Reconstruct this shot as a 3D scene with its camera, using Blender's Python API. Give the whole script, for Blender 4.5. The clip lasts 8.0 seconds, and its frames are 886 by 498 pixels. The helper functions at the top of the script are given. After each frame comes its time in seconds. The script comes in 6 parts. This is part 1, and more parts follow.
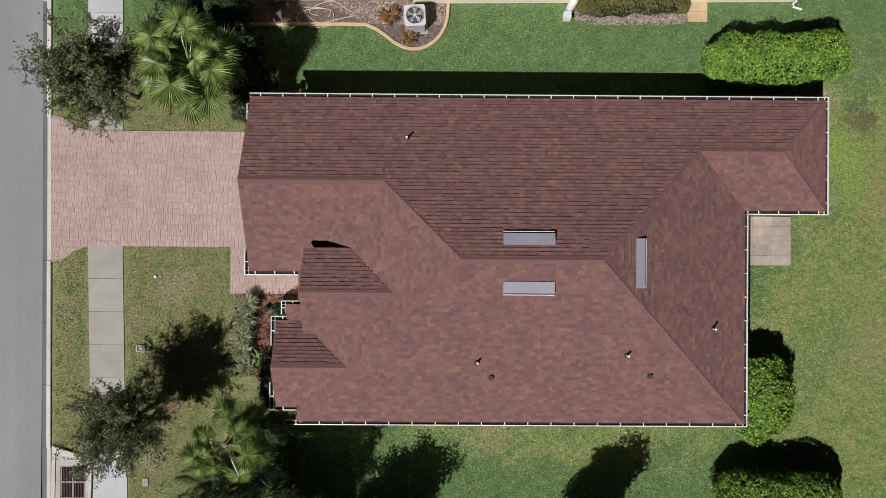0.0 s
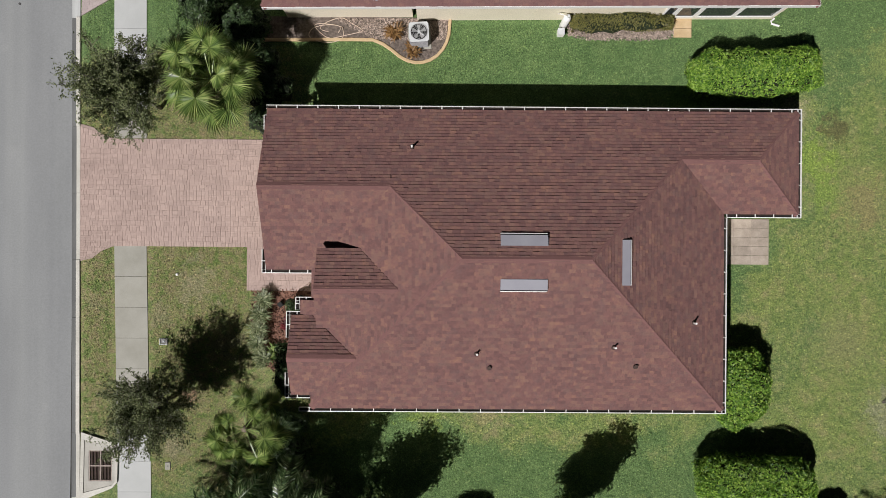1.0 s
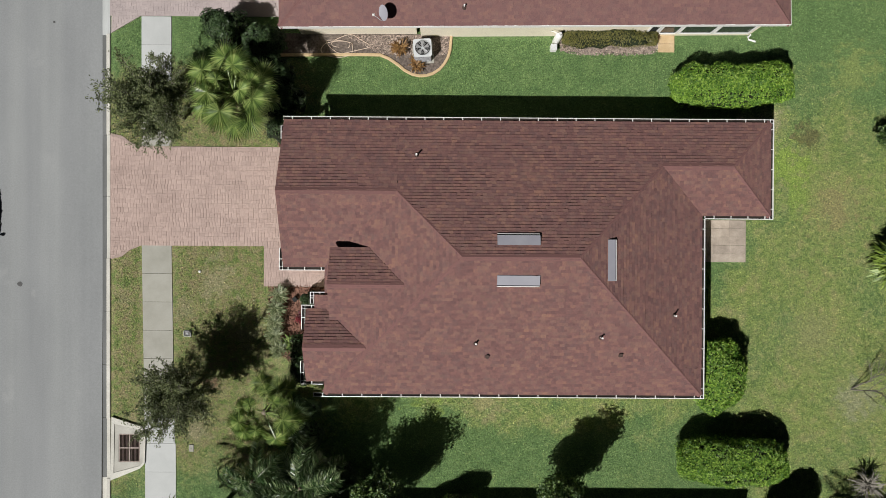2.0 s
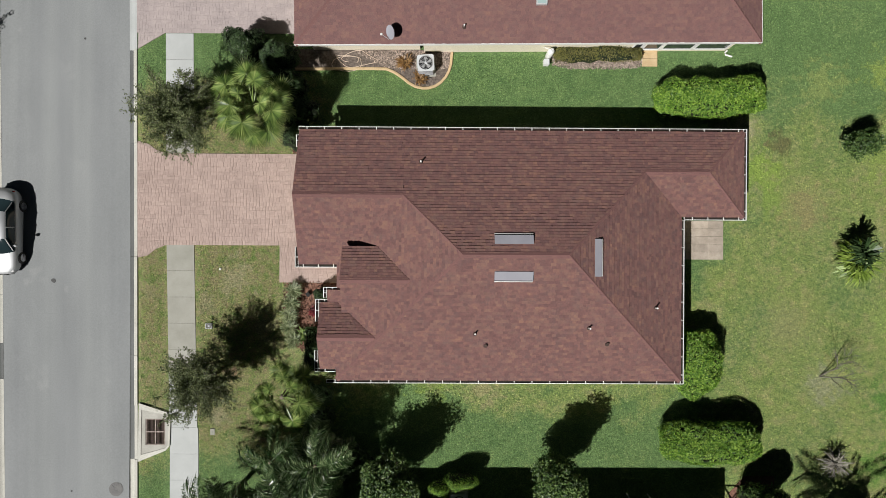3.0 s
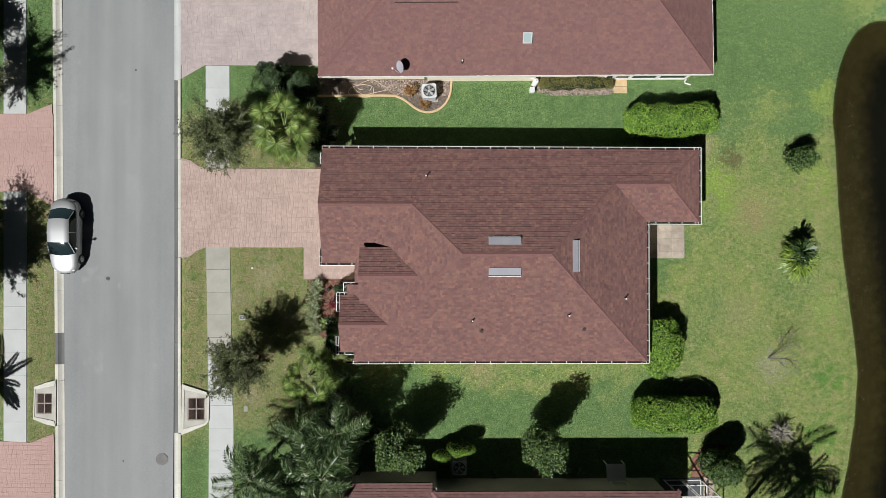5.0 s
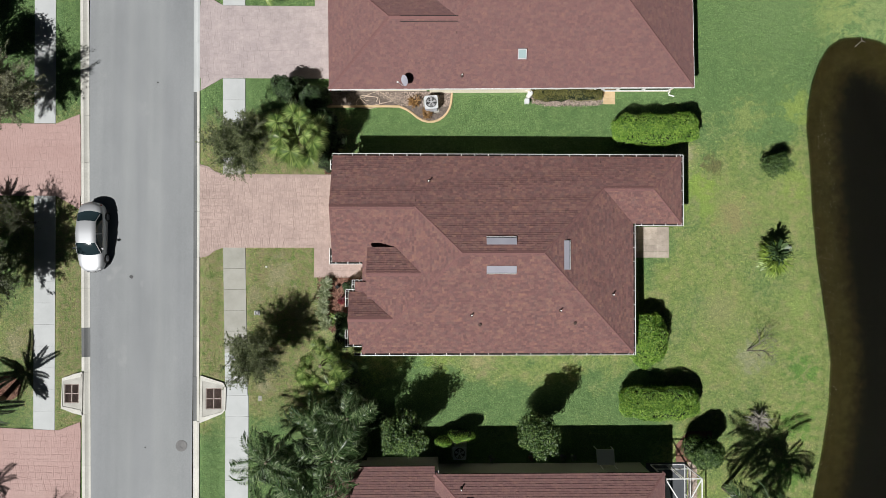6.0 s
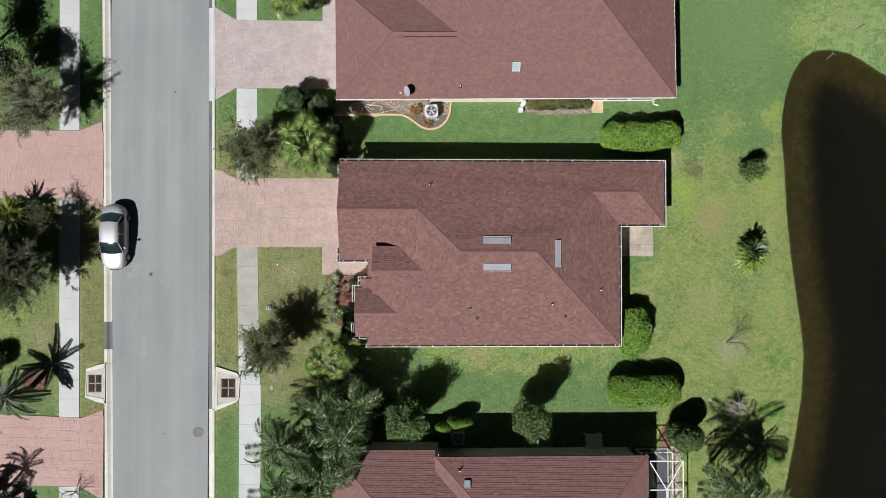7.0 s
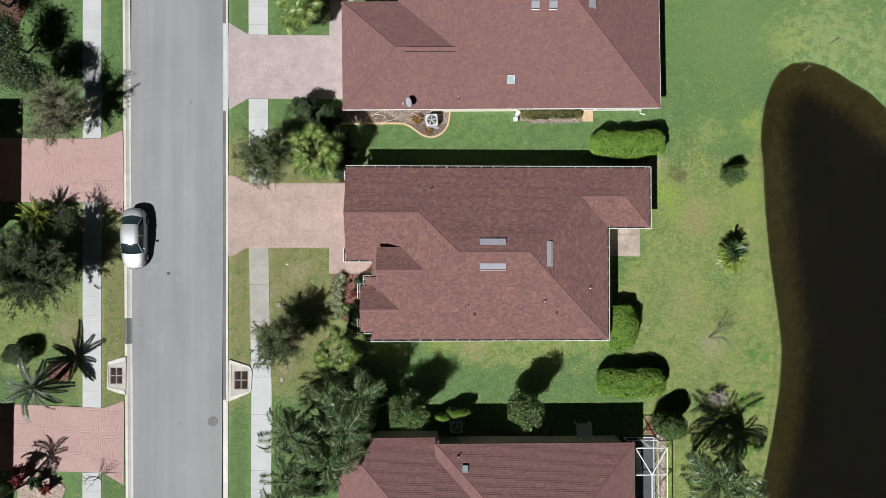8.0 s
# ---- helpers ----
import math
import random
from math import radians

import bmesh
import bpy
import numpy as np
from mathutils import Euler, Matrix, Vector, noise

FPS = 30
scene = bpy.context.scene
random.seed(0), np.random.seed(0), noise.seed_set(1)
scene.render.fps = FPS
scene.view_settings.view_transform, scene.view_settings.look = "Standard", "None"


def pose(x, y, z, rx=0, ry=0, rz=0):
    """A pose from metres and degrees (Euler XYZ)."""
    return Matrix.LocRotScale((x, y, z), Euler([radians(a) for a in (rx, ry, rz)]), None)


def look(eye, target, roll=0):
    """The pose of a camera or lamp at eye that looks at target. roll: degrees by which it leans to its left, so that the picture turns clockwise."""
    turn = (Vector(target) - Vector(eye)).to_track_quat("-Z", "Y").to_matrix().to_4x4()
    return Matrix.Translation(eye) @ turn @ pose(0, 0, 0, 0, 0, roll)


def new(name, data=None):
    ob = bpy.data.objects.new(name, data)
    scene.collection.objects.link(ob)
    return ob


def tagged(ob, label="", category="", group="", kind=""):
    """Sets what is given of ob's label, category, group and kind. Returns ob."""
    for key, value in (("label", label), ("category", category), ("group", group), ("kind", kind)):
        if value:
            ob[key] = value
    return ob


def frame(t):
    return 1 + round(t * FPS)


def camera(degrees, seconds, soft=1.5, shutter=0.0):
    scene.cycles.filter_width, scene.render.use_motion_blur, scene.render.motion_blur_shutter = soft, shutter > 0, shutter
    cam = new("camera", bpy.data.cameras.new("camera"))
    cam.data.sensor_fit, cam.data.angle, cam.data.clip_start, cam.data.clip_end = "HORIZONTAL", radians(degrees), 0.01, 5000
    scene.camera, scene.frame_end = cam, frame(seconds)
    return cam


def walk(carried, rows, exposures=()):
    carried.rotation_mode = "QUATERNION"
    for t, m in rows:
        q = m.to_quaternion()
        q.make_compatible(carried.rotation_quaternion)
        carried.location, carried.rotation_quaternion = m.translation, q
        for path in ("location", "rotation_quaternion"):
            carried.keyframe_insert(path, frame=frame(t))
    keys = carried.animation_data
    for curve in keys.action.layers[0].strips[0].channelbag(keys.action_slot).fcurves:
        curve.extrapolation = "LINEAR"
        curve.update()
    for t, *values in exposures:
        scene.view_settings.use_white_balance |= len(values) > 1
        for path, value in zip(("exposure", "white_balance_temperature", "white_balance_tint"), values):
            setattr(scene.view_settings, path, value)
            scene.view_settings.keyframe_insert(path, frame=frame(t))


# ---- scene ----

# ---------------------------------------------------------------- camera
cam = camera(73.7, 8.0, soft=0.7)
PATH = [
    (0.0, 0.489, 0.032, 24.784, 0.149, -0.276, 0.372),
    (0.5, 0.436, 0.063, 25.672, 0.125, -0.337, 0.375),
    (1.0, 0.390, 0.081, 26.613, 0.045, -0.291, 0.417),
    (1.5, 0.376, 0.093, 27.679, -0.041, -0.160, 0.399),
    (3.0, 0.123, 0.039, 31.281, -0.093, -0.415, 0.306),
    (3.5, -0.035, -0.038, 32.535, 0.038, -0.560, 0.238),
    (4.0, -0.150, -0.084, 33.807, 0.140, -0.721, 0.186),
    (4.5, -0.214, -0.185, 35.079, 0.327, -0.813, 0.130),
    (6.0, -0.567, -0.595, 39.014, 0.958, -1.112, 0.050),
    (6.5, -0.693, -0.735, 40.376, 1.068, -1.249, 0.064),
    (7.0, -0.806, -0.653, 41.752, 0.878, -1.412, 0.024),
    (7.5, -0.832, -0.709, 43.084, 0.924, -1.441, 0.019),
    (8.0, -0.844, -0.637, 44.461, 0.864, -1.418, 0.011),
]
walk(cam, [(t, pose(*p)) for t, *p in PATH], [(0.0, -0.05, 6350, 15), (0.5, -0.04, 6380, 14), (1.5, 0.0, 6450, 10), (3.5, 0.11, 6420, 8), (6.0, 0.25, 6280, 9), (8.0, 0.31, 6230, 10)])

# ---------------------------------------------------------------- light
SUN_FROM = Vector((-1.45, -1.65, 2.6)).normalized()
world = bpy.data.worlds.new("sky")
scene.world = world
world.use_nodes = True
wn = world.node_tree.nodes
sky = wn.new("ShaderNodeTexSky")
sky.sky_type = "NISHITA"
sky.sun_disc = False
sky.sun_elevation = math.asin(SUN_FROM.z)
sky.sun_rotation = math.atan2(SUN_FROM.x, SUN_FROM.y)
wn["Background"].inputs["Strength"].default_value = 0.0038
world.node_tree.links.new(sky.outputs[0], wn["Background"].inputs["Color"])
lamp = bpy.data.lights.new("sun", "SUN")
lamp.energy, lamp.angle, lamp.color = 5.0, radians(0.53), (1.0, 0.965, 0.93)
sun = new("sun", lamp)
sun.matrix_world = look(SUN_FROM * 80, (0, 0, 0))


# ---------------------------------------------------------------- materials
def node_tree(name):
    m = bpy.data.materials.new(name)
    m.use_nodes = True
    nt = m.node_tree
    return m, nt, nt.nodes["Principled BSDF"]


def tex_noise(nt, scale, detail=4.0, rough=0.6, coord=None, stretch=None):
    n = nt.nodes.new("ShaderNodeTexNoise")
    n.inputs["Scale"].default_value = scale
    n.inputs["Detail"].default_value = detail
    n.inputs["Roughness"].default_value = rough
    if coord is None:
        coord = nt.nodes.new("ShaderNodeNewGeometry").outputs["Position"]
    if stretch:
        mp = nt.nodes.new("ShaderNodeMapping")
        mp.inputs["Scale"].default_value = stretch
        nt.links.new(coord, mp.inputs["Vector"])
        coord = mp.outputs[0]
    nt.links.new(coord, n.inputs["Vector"])
    return n.outputs["Fac"]


def ramp(nt, fac, stops):
    r = nt.nodes.new("ShaderNodeValToRGB")
    e = r.color_ramp.elements
    while len(e) < len(stops):
        e.new(0.5)
    for k, (p, c) in zip(e, stops):
        k.position = p
        k.color = (*c, 1)
    nt.links.new(fac, r.inputs[0])
    return r.outputs[0]


def grey(nt, fac, lo, hi, a=0.0, b=1.0):
    r = nt.nodes.new("ShaderNodeMapRange")
    r.interpolation_type = "SMOOTHSTEP"
    for i, v in enumerate((lo, hi, a, b)):
        r.inputs[1 + i].default_value = v
    nt.links.new(fac, r.inputs[0])
    return r.outputs[0]


def math_node(nt, op, a, b):
    m = nt.nodes.new("ShaderNodeMath")
    m.operation = op
    for i, v in enumerate((a, b)):
        if isinstance(v, (int, float)):
            m.inputs[i].default_value = v
        else:
            nt.links.new(v, m.inputs[i])
    return m.outputs[0]


def mix(nt, fac, a, b, kind="MIX"):
    m = nt.nodes.new("ShaderNodeMix")
    m.data_type, m.blend_type = "RGBA", kind
    for i, v in ((0, fac), (6, a), (7, b)):
        if isinstance(v, (int, float)):
            m.inputs[i].default_value = v
        elif isinstance(v, tuple):
            m.inputs[i].default_value = (*v, 1)
        else:
            nt.links.new(v, m.inputs[i])
    return m.outputs[2]


def bump(nt, bsdf, height, strength, distance):
    b = nt.nodes.new("ShaderNodeBump")
    b.inputs["Strength"].default_value = strength
    b.inputs["Distance"].default_value = distance
    nt.links.new(height, b.inputs["Height"])
    nt.links.new(b.outputs[0], bsdf.inputs["Normal"])


def surface(name, c1, c2, big=0.7, fine=30.0, rough=0.85, relief=0.3, depth=0.01, metal=0.0, spread=0.25, vary=0.0, stretch=None, grain=0.15):
    """Two-tone weathered surface: broad stains, fine grain, and a shift for each piece."""
    m, nt, bsdf = node_tree(name)
    a = tex_noise(nt, big, 5, stretch=stretch)
    f = tex_noise(nt, fine, 3)
    col = ramp(nt, a, [(0.5 - spread, c1), (0.5 + spread, c2)])
    g = ramp(nt, f, [(0.3, (1 - grain,) * 3), (0.7, (1 + grain,) * 3)])
    col = mix(nt, 1.0, col, g, "MULTIPLY")
    if vary:
        geo = nt.nodes.new("ShaderNodeNewGeometry").outputs["Random Per Island"]
        obj = nt.nodes.new("ShaderNodeObjectInfo").outputs["Random"]
        r = math_node(nt, "FRACT", math_node(nt, "ADD", geo, obj), 0.0)
        lo, hi = 1 - vary, 1 + vary
        col = mix(nt, 1.0, col, ramp(nt, r, [(0, (lo, lo, lo)), (1, (hi, hi, hi))]), "MULTIPLY")
    nt.links.new(col, bsdf.inputs["Base Color"])
    bsdf.inputs["Roughness"].default_value = rough
    bsdf.inputs["Metallic"].default_value = metal
    if relief:
        bump(nt, bsdf, f, relief, depth)
    return m


def shingle_material(name, tones):
    m, nt, bsdf = node_tree(name)
    geo = nt.nodes.new("ShaderNodeNewGeometry").outputs["Random Per Island"]
    obj = nt.nodes.new("ShaderNodeObjectInfo").outputs["Random"]
    r = math_node(nt, "FRACT", math_node(nt, "ADD", geo, obj), 0.0)
    patch = tex_noise(nt, 0.8, 4, 0.7)
    fleck = tex_noise(nt, 5.5, 4, 0.75)
    s = math_node(nt, "ADD", math_node(nt, "MULTIPLY", r, 0.26), math_node(nt, "MULTIPLY", patch, 0.3))
    s = math_node(nt, "ADD", s, math_node(nt, "MULTIPLY", fleck, 0.58))
    col = ramp(nt, s, [(0.33, tones[0]), (0.5, tones[1]), (0.64, tones[2]), (0.8, tones[3])])
    hue = math_node(nt, "FRACT", math_node(nt, "MULTIPLY", r, 7.31), 0.0)
    col = mix(nt, math_node(nt, "MULTIPLY", grey(nt, hue, 0.72, 0.8), 0.3), col, tones[5])
    stain = grey(nt, tex_noise(nt, 2.4, 5, 0.8), 0.46, 0.66)
    col = mix(nt, math_node(nt, "MULTIPLY", stain, 0.5), col, tones[4])
    f = tex_noise(nt, 70, 2)
    col = mix(nt, 1.0, col, ramp(nt, f, [(0.3, (0.75, 0.75, 0.75)), (0.7, (1.25, 1.25, 1.25))]), "MULTIPLY")
    nt.links.new(col, bsdf.inputs["Base Color"])
    bsdf.inputs["Roughness"].default_value = 0.93
    bump(nt, bsdf, f, 0.5, 0.006)
    return m


def leaf_material(name, dark, mid, light, gloss=0.45):
    m, nt, bsdf = node_tree(name)
    geo = nt.nodes.new("ShaderNodeNewGeometry").outputs["Random Per Island"]
    patch = tex_noise(nt, 1.6, 3)
    s = math_node(nt, "ADD", math_node(nt, "MULTIPLY", geo, 0.6), math_node(nt, "MULTIPLY", patch, 0.5))
    col = ramp(nt, s, [(0.25, dark), (0.55, mid), (0.9, light)])
    nt.links.new(col, bsdf.inputs["Base Color"])
    bsdf.inputs["Roughness"].default_value = gloss
    out = nt.nodes["Material Output"]
    tr = nt.nodes.new("ShaderNodeBsdfTranslucent")
    nt.links.new(col, tr.inputs["Color"])
    mx = nt.nodes.new("ShaderNodeMixShader")
    mx.inputs[0].default_value = 0.22
    nt.links.new(bsdf.outputs[0], mx.inputs[1])
    nt.links.new(tr.outputs[0], mx.inputs[2])
    nt.links.new(mx.outputs[0], out.inputs["Surface"])
    return m


def ground_material(name="lawn", blades_only=False):
    """Mown lawn with drier and greener patches; mud below the pond's edge, its colour darkened with depth for the murky
    water.
    """
    m, nt, bsdf = node_tree(name)
    pos = nt.nodes.new("ShaderNodeNewGeometry").outputs["Position"]
    sep = nt.nodes.new("ShaderNodeSeparateXYZ")
    nt.links.new(pos, sep.inputs[0])
    x, y, z = sep.outputs
    x = math_node(nt, "ADD", x, math_node(nt, "MULTIPLY", math_node(nt, "SUBTRACT", tex_noise(nt, 0.35, 3), 0.5), 9.0))
    y = math_node(nt, "ADD", y, math_node(nt, "MULTIPLY", math_node(nt, "SUBTRACT", tex_noise(nt, 0.31, 3), 0.5), 9.0))
    fine = tex_noise(nt, 13, 6, 0.8)
    blades = tex_noise(nt, 34, 3, 0.7)
    mid = tex_noise(nt, 1.5, 5, 0.7)
    broad = tex_noise(nt, 0.22, 4, 0.6)
    lush = ramp(nt, mid, [(0.3, (0.086, 0.157, 0.055)), (0.7, (0.154, 0.237, 0.088))])
    worn = ramp(nt, mid, [(0.3, (0.15, 0.215, 0.06)), (0.48, (0.225, 0.275, 0.088)), (0.6, (0.27, 0.275, 0.115)), (0.75, (0.33, 0.285, 0.165))])
    east = math_node(nt, "MULTIPLY", grey(nt, x, 13.0, 18.0), grey(nt, y, 9.5, 6.0))
    front = math_node(nt, "MULTIPLY", math_node(nt, "MULTIPLY", grey(nt, x, -5.0, -8.0), grey(nt, x, -30.0, -24.0)), math_node(nt, "MULTIPLY", grey(nt, y, 10.0, 6.0), grey(nt, y, -13.0, -9.5)))
    south = math_node(nt, "MULTIPLY", grey(nt, y, -9.6, -7.0), grey(nt, y, 0.0, -3.0))
    dry = math_node(nt, "MAXIMUM", math_node(nt, "MULTIPLY", east, 0.46), math_node(nt, "MAXIMUM", math_node(nt, "MULTIPLY", front, 0.58), math_node(nt, "MULTIPLY", south, 0.44)))
    dry = math_node(nt, "ADD", dry, math_node(nt, "MULTIPLY", broad, 0.9))
    dry = math_node(nt, "ADD", dry, math_node(nt, "MULTIPLY", fine, 0.5))
    tuft = tex_noise(nt, 4.5, 4, 0.7)
    dry = math_node(nt, "ADD", dry, math_node(nt, "MULTIPLY", math_node(nt, "SUBTRACT", tuft, 0.5), 0.85))
    col = mix(nt, grey(nt, dry, 0.74, 1.3), lush, worn)
    col = mix(nt, math_node(nt, "MULTIPLY", front, math_node(nt, "MULTIPLY", grey(nt, tuft, 0.36, 0.62), 0.8)), col, (0.205, 0.165, 0.1))
    clump = tex_noise(nt, 2.1, 5, 0.7)
    col = mix(nt, math_node(nt, "MULTIPLY", front, math_node(nt, "MULTIPLY", grey(nt, clump, 0.53, 0.62), 0.65)), col, (0.095, 0.165, 0.035))
    col = mix(nt, math_node(nt, "MULTIPLY", front, math_node(nt, "MULTIPLY", grey(nt, clump, 0.46, 0.37), 0.6)), col, (0.275, 0.22, 0.14))
    for px, py, r, tint in ((17.2, 4.2, 1.5, (0.24, 0.335, 0.065)), (17.9, 2.6, 1.0, (0.22, 0.31, 0.07)), (16.1, 6.4, 1.2, (0.37, 0.32, 0.22)), (18.3, 5.6, 0.8, (0.12, 0.1, 0.05)), (30.0, 16.5, 4.0, (0.25, 0.31, 0.125)), (24.0, 9.5, 1.5, (0.26, 0.33, 0.08)), (23.9, 4.5, 1.3, (0.24, 0.31, 0.08)), (26.3, 16.0, 2.2, (0.28, 0.33, 0.11)), (35.0, 15.0, 4.0, (0.24, 0.3, 0.12)), (24.2, -3.5, 1.3, (0.23, 0.3, 0.09)), (22.5, 16.5, 4.5, (0.15, 0.225, 0.09)), (-10.6, -1.6, 1.1, (0.31, 0.275, 0.18)), (-9.2, -4.2, 0.9, (0.29, 0.265, 0.17)), (-12.2, -3.0, 0.7, (0.27, 0.24, 0.15)), (-9.0, -9.0, 1.0, (0.17, 0.25, 0.06)), (-11.4, -8.9, 0.8, (0.29, 0.255, 0.17)), (-15.0, -2.5, 0.6, (0.28, 0.24, 0.15)), (-27.5, -6.0, 1.2, (0.3, 0.265, 0.17)), (18.6, -4.0, 1.5, (0.27, 0.27, 0.13)), (20.5, 9.0, 1.5, (0.24, 0.29, 0.1)), (-10.8, -6.7, 0.6, (0.22, 0.13, 0.1)), (19.6, 2.2, 1.6, (0.3, 0.25, 0.13)), (2.6, -7.2, 1.3, (0.31, 0.27, 0.15)), (-0.3, -6.9, 1.2, (0.2, 0.27, 0.06)), (20.7, -7.2, 1.3, (0.3, 0.29, 0.2)), (24.2, -8.0, 1.3, (0.1, 0.22, 0.04)), (23.7, -11.5, 1.4, (0.12, 0.24, 0.045)), (23.2, -15.0, 1.4, (0.12, 0.23, 0.045))):
        dist = nt.nodes.new("ShaderNodeVectorMath")
        dist.operation = "DISTANCE"
        flat = nt.nodes.new("ShaderNodeVectorMath")
        flat.operation = "MULTIPLY"
        flat.inputs[1].default_value = (1, 1, 0)
        nt.links.new(pos, flat.inputs[0])
        nt.links.new(flat.outputs[0], dist.inputs[0])
        dist.inputs[1].default_value = (px, py, 0)
        near = math_node(nt, "ADD", dist.outputs["Value"], math_node(nt, "MULTIPLY", math_node(nt, "SUBTRACT", mid, 0.5), 5.0 * r))
        col = mix(nt, math_node(nt, "MULTIPLY", grey(nt, near, r, r * 0.2), 0.75), col, tint)
    col = mix(nt, 1.0, col, ramp(nt, tuft, [(0.34, (0.78, 0.82, 0.78)), (0.62, (1.12, 1.11, 1.1))]), "MULTIPLY")
    col = mix(nt, 1.0, col, ramp(nt, fine, [(0.36, (0.42, 0.45, 0.42)), (0.64, (1.58, 1.57, 1.52))]), "MULTIPLY")
    col = mix(nt, 1.0, col, ramp(nt, blades, [(0.38, (0.55, 0.57, 0.55)), (0.64, (1.45, 1.45, 1.4))]), "MULTIPLY")
    if blades_only:
        r = nt.nodes.new("ShaderNodeNewGeometry").outputs["Random Per Island"]
        col = mix(nt, 1.0, col, ramp(nt, r, [(0.0, (0.6, 0.68, 0.55)), (0.7, (1.15, 1.15, 1.1)), (1.0, (2.0, 1.85, 1.7))]), "MULTIPLY")
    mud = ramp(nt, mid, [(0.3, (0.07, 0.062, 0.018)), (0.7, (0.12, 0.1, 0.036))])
    # The bed's colour darkens with depth, standing in for light lost in water.
    depth_shade = mix(nt, grey(nt, math_node(nt, "ADD", z, math_node(nt, "MULTIPLY", mid, 0.35)), -0.2, -0.6), mud, (0.012, 0.0115, 0.009))
    col = mix(nt, grey(nt, z, -0.10, -0.16), col, depth_shade)
    nt.links.new(col, bsdf.inputs["Base Color"])
    bsdf.inputs["Roughness"].default_value = 0.9
    bump(nt, bsdf, math_node(nt, "ADD", fine, math_node(nt, "MULTIPLY", blades, 0.5)), 0.9, 0.05)
    return m


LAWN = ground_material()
BLADE = ground_material("grass_blade", True)
def asphalt_material():
    """Bleached asphalt: lengthwise wear bands, pale smears, dark flecks."""
    m, nt, bsdf = node_tree("asphalt")
    base = ramp(nt, tex_noise(nt, 0.25, 5, stretch=(1, 0.35, 1)), [(0.3, (0.21, 0.22, 0.224)), (0.7, (0.268, 0.279, 0.282))])
    band = tex_noise(nt, 1.1, 3, 0.5, stretch=(1, 0.02, 1))
    base = mix(nt, 1.0, base, ramp(nt, band, [(0.35, (0.93, 0.93, 0.94)), (0.65, (1.06, 1.06, 1.05))]), "MULTIPLY")
    smear = grey(nt, tex_noise(nt, 0.55, 4, 0.55, stretch=(1, 0.7, 1)), 0.64, 0.74)
    base = mix(nt, math_node(nt, "MULTIPLY", smear, 0.28), base, (0.35, 0.355, 0.35))
    fleck = tex_noise(nt, 14, 3, 0.7)
    base = mix(nt, 1.0, base, ramp(nt, fleck, [(0.3, (0.9, 0.9, 0.9)), (0.7, (1.08, 1.08, 1.08))]), "MULTIPLY")
    nt.links.new(base, bsdf.inputs["Base Color"])
    bsdf.inputs["Roughness"].default_value = 0.9
    bump(nt, bsdf, tex_noise(nt, 45, 3), 0.1, 0.004)
    return m


ASPHALT = asphalt_material()
CONCRETE = surface("clean_concrete", (0.4, 0.415, 0.41), (0.485, 0.5, 0.495), 0.8, 30, 0.9, 0.1, 0.003, vary=0.04, grain=0.05)
CONCRETE_OLD = surface("weathered_concrete", (0.29, 0.285, 0.245), (0.37, 0.365, 0.325), 1.2, 30, 0.92, 0.1, 0.003, vary=0.05, grain=0.06)
KERB = surface("kerb_concrete", (0.46, 0.45, 0.4), (0.6, 0.59, 0.54), 0.9, 25, 0.9, 0.2, 0.004, vary=0.06)
KERB_OLD = surface("worn_kerb_concrete", (0.33, 0.32, 0.285), (0.48, 0.47, 0.425), 1.4, 25, 0.9, 0.2, 0.004)
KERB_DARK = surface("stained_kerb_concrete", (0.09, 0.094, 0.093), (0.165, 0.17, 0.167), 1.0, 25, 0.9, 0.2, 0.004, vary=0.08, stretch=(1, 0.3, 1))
PAVER = surface("pink_paver", (0.34, 0.255, 0.225), (0.46, 0.35, 0.31), 0.7, 40, 0.88, 0.2, 0.004, vary=0.09, spread=0.32)
PAVER_PALE = surface("pale_paver", (0.335, 0.285, 0.28), (0.45, 0.38, 0.368), 0.8, 40, 0.88, 0.3, 0.004, vary=0.06)
PAVER_RED = surface("red_paver", (0.37, 0.243, 0.22), (0.425, 0.295, 0.268), 0.4, 40, 0.88, 0.3, 0.004, vary=0.04)
JOINT = surface("joint_sand", (0.3, 0.228, 0.2), (0.4, 0.31, 0.275), 2, 40, 0.95, 0.3)
JOINT_RED = surface("red_joint_sand", (0.355, 0.233, 0.211), (0.405, 0.28, 0.254), 2, 40, 0.95, 0.2)
JOINT_PALE = surface("pale_joint_sand", (0.34, 0.283, 0.272), (0.42, 0.352, 0.34), 2, 40, 0.95, 0.2)
PATIO = surface("patio_paver", (0.25, 0.21, 0.17), (0.43, 0.37, 0.31), 2.2, 30, 0.9, 0.3, 0.004, vary=0.12)
TONES = [(0.108, 0.056, 0.056), (0.148, 0.074, 0.069), (0.178, 0.09, 0.08), (0.245, 0.127, 0.092), (0.133, 0.084, 0.08), (0.215, 0.13, 0.098)]
SHINGLE = shingle_material("brown_asphalt_shingle", TONES)
SHINGLE_N = shingle_material("reddish_asphalt_shingle", [(c[0] * 0.6 + 0.07, c[1] * 0.6 + 0.038, c[2] * 0.6 + 0.037) for c in TONES])
CAP = surface("ridge_cap_shingle", (0.15, 0.074, 0.07), (0.175, 0.086, 0.08), 1.5, 60, 0.93, 0.4, 0.005, vary=0.12)
DECK = surface("roof_underlay", (0.05, 0.03, 0.028), (0.07, 0.04, 0.035), 1, 40, 0.95, 0)
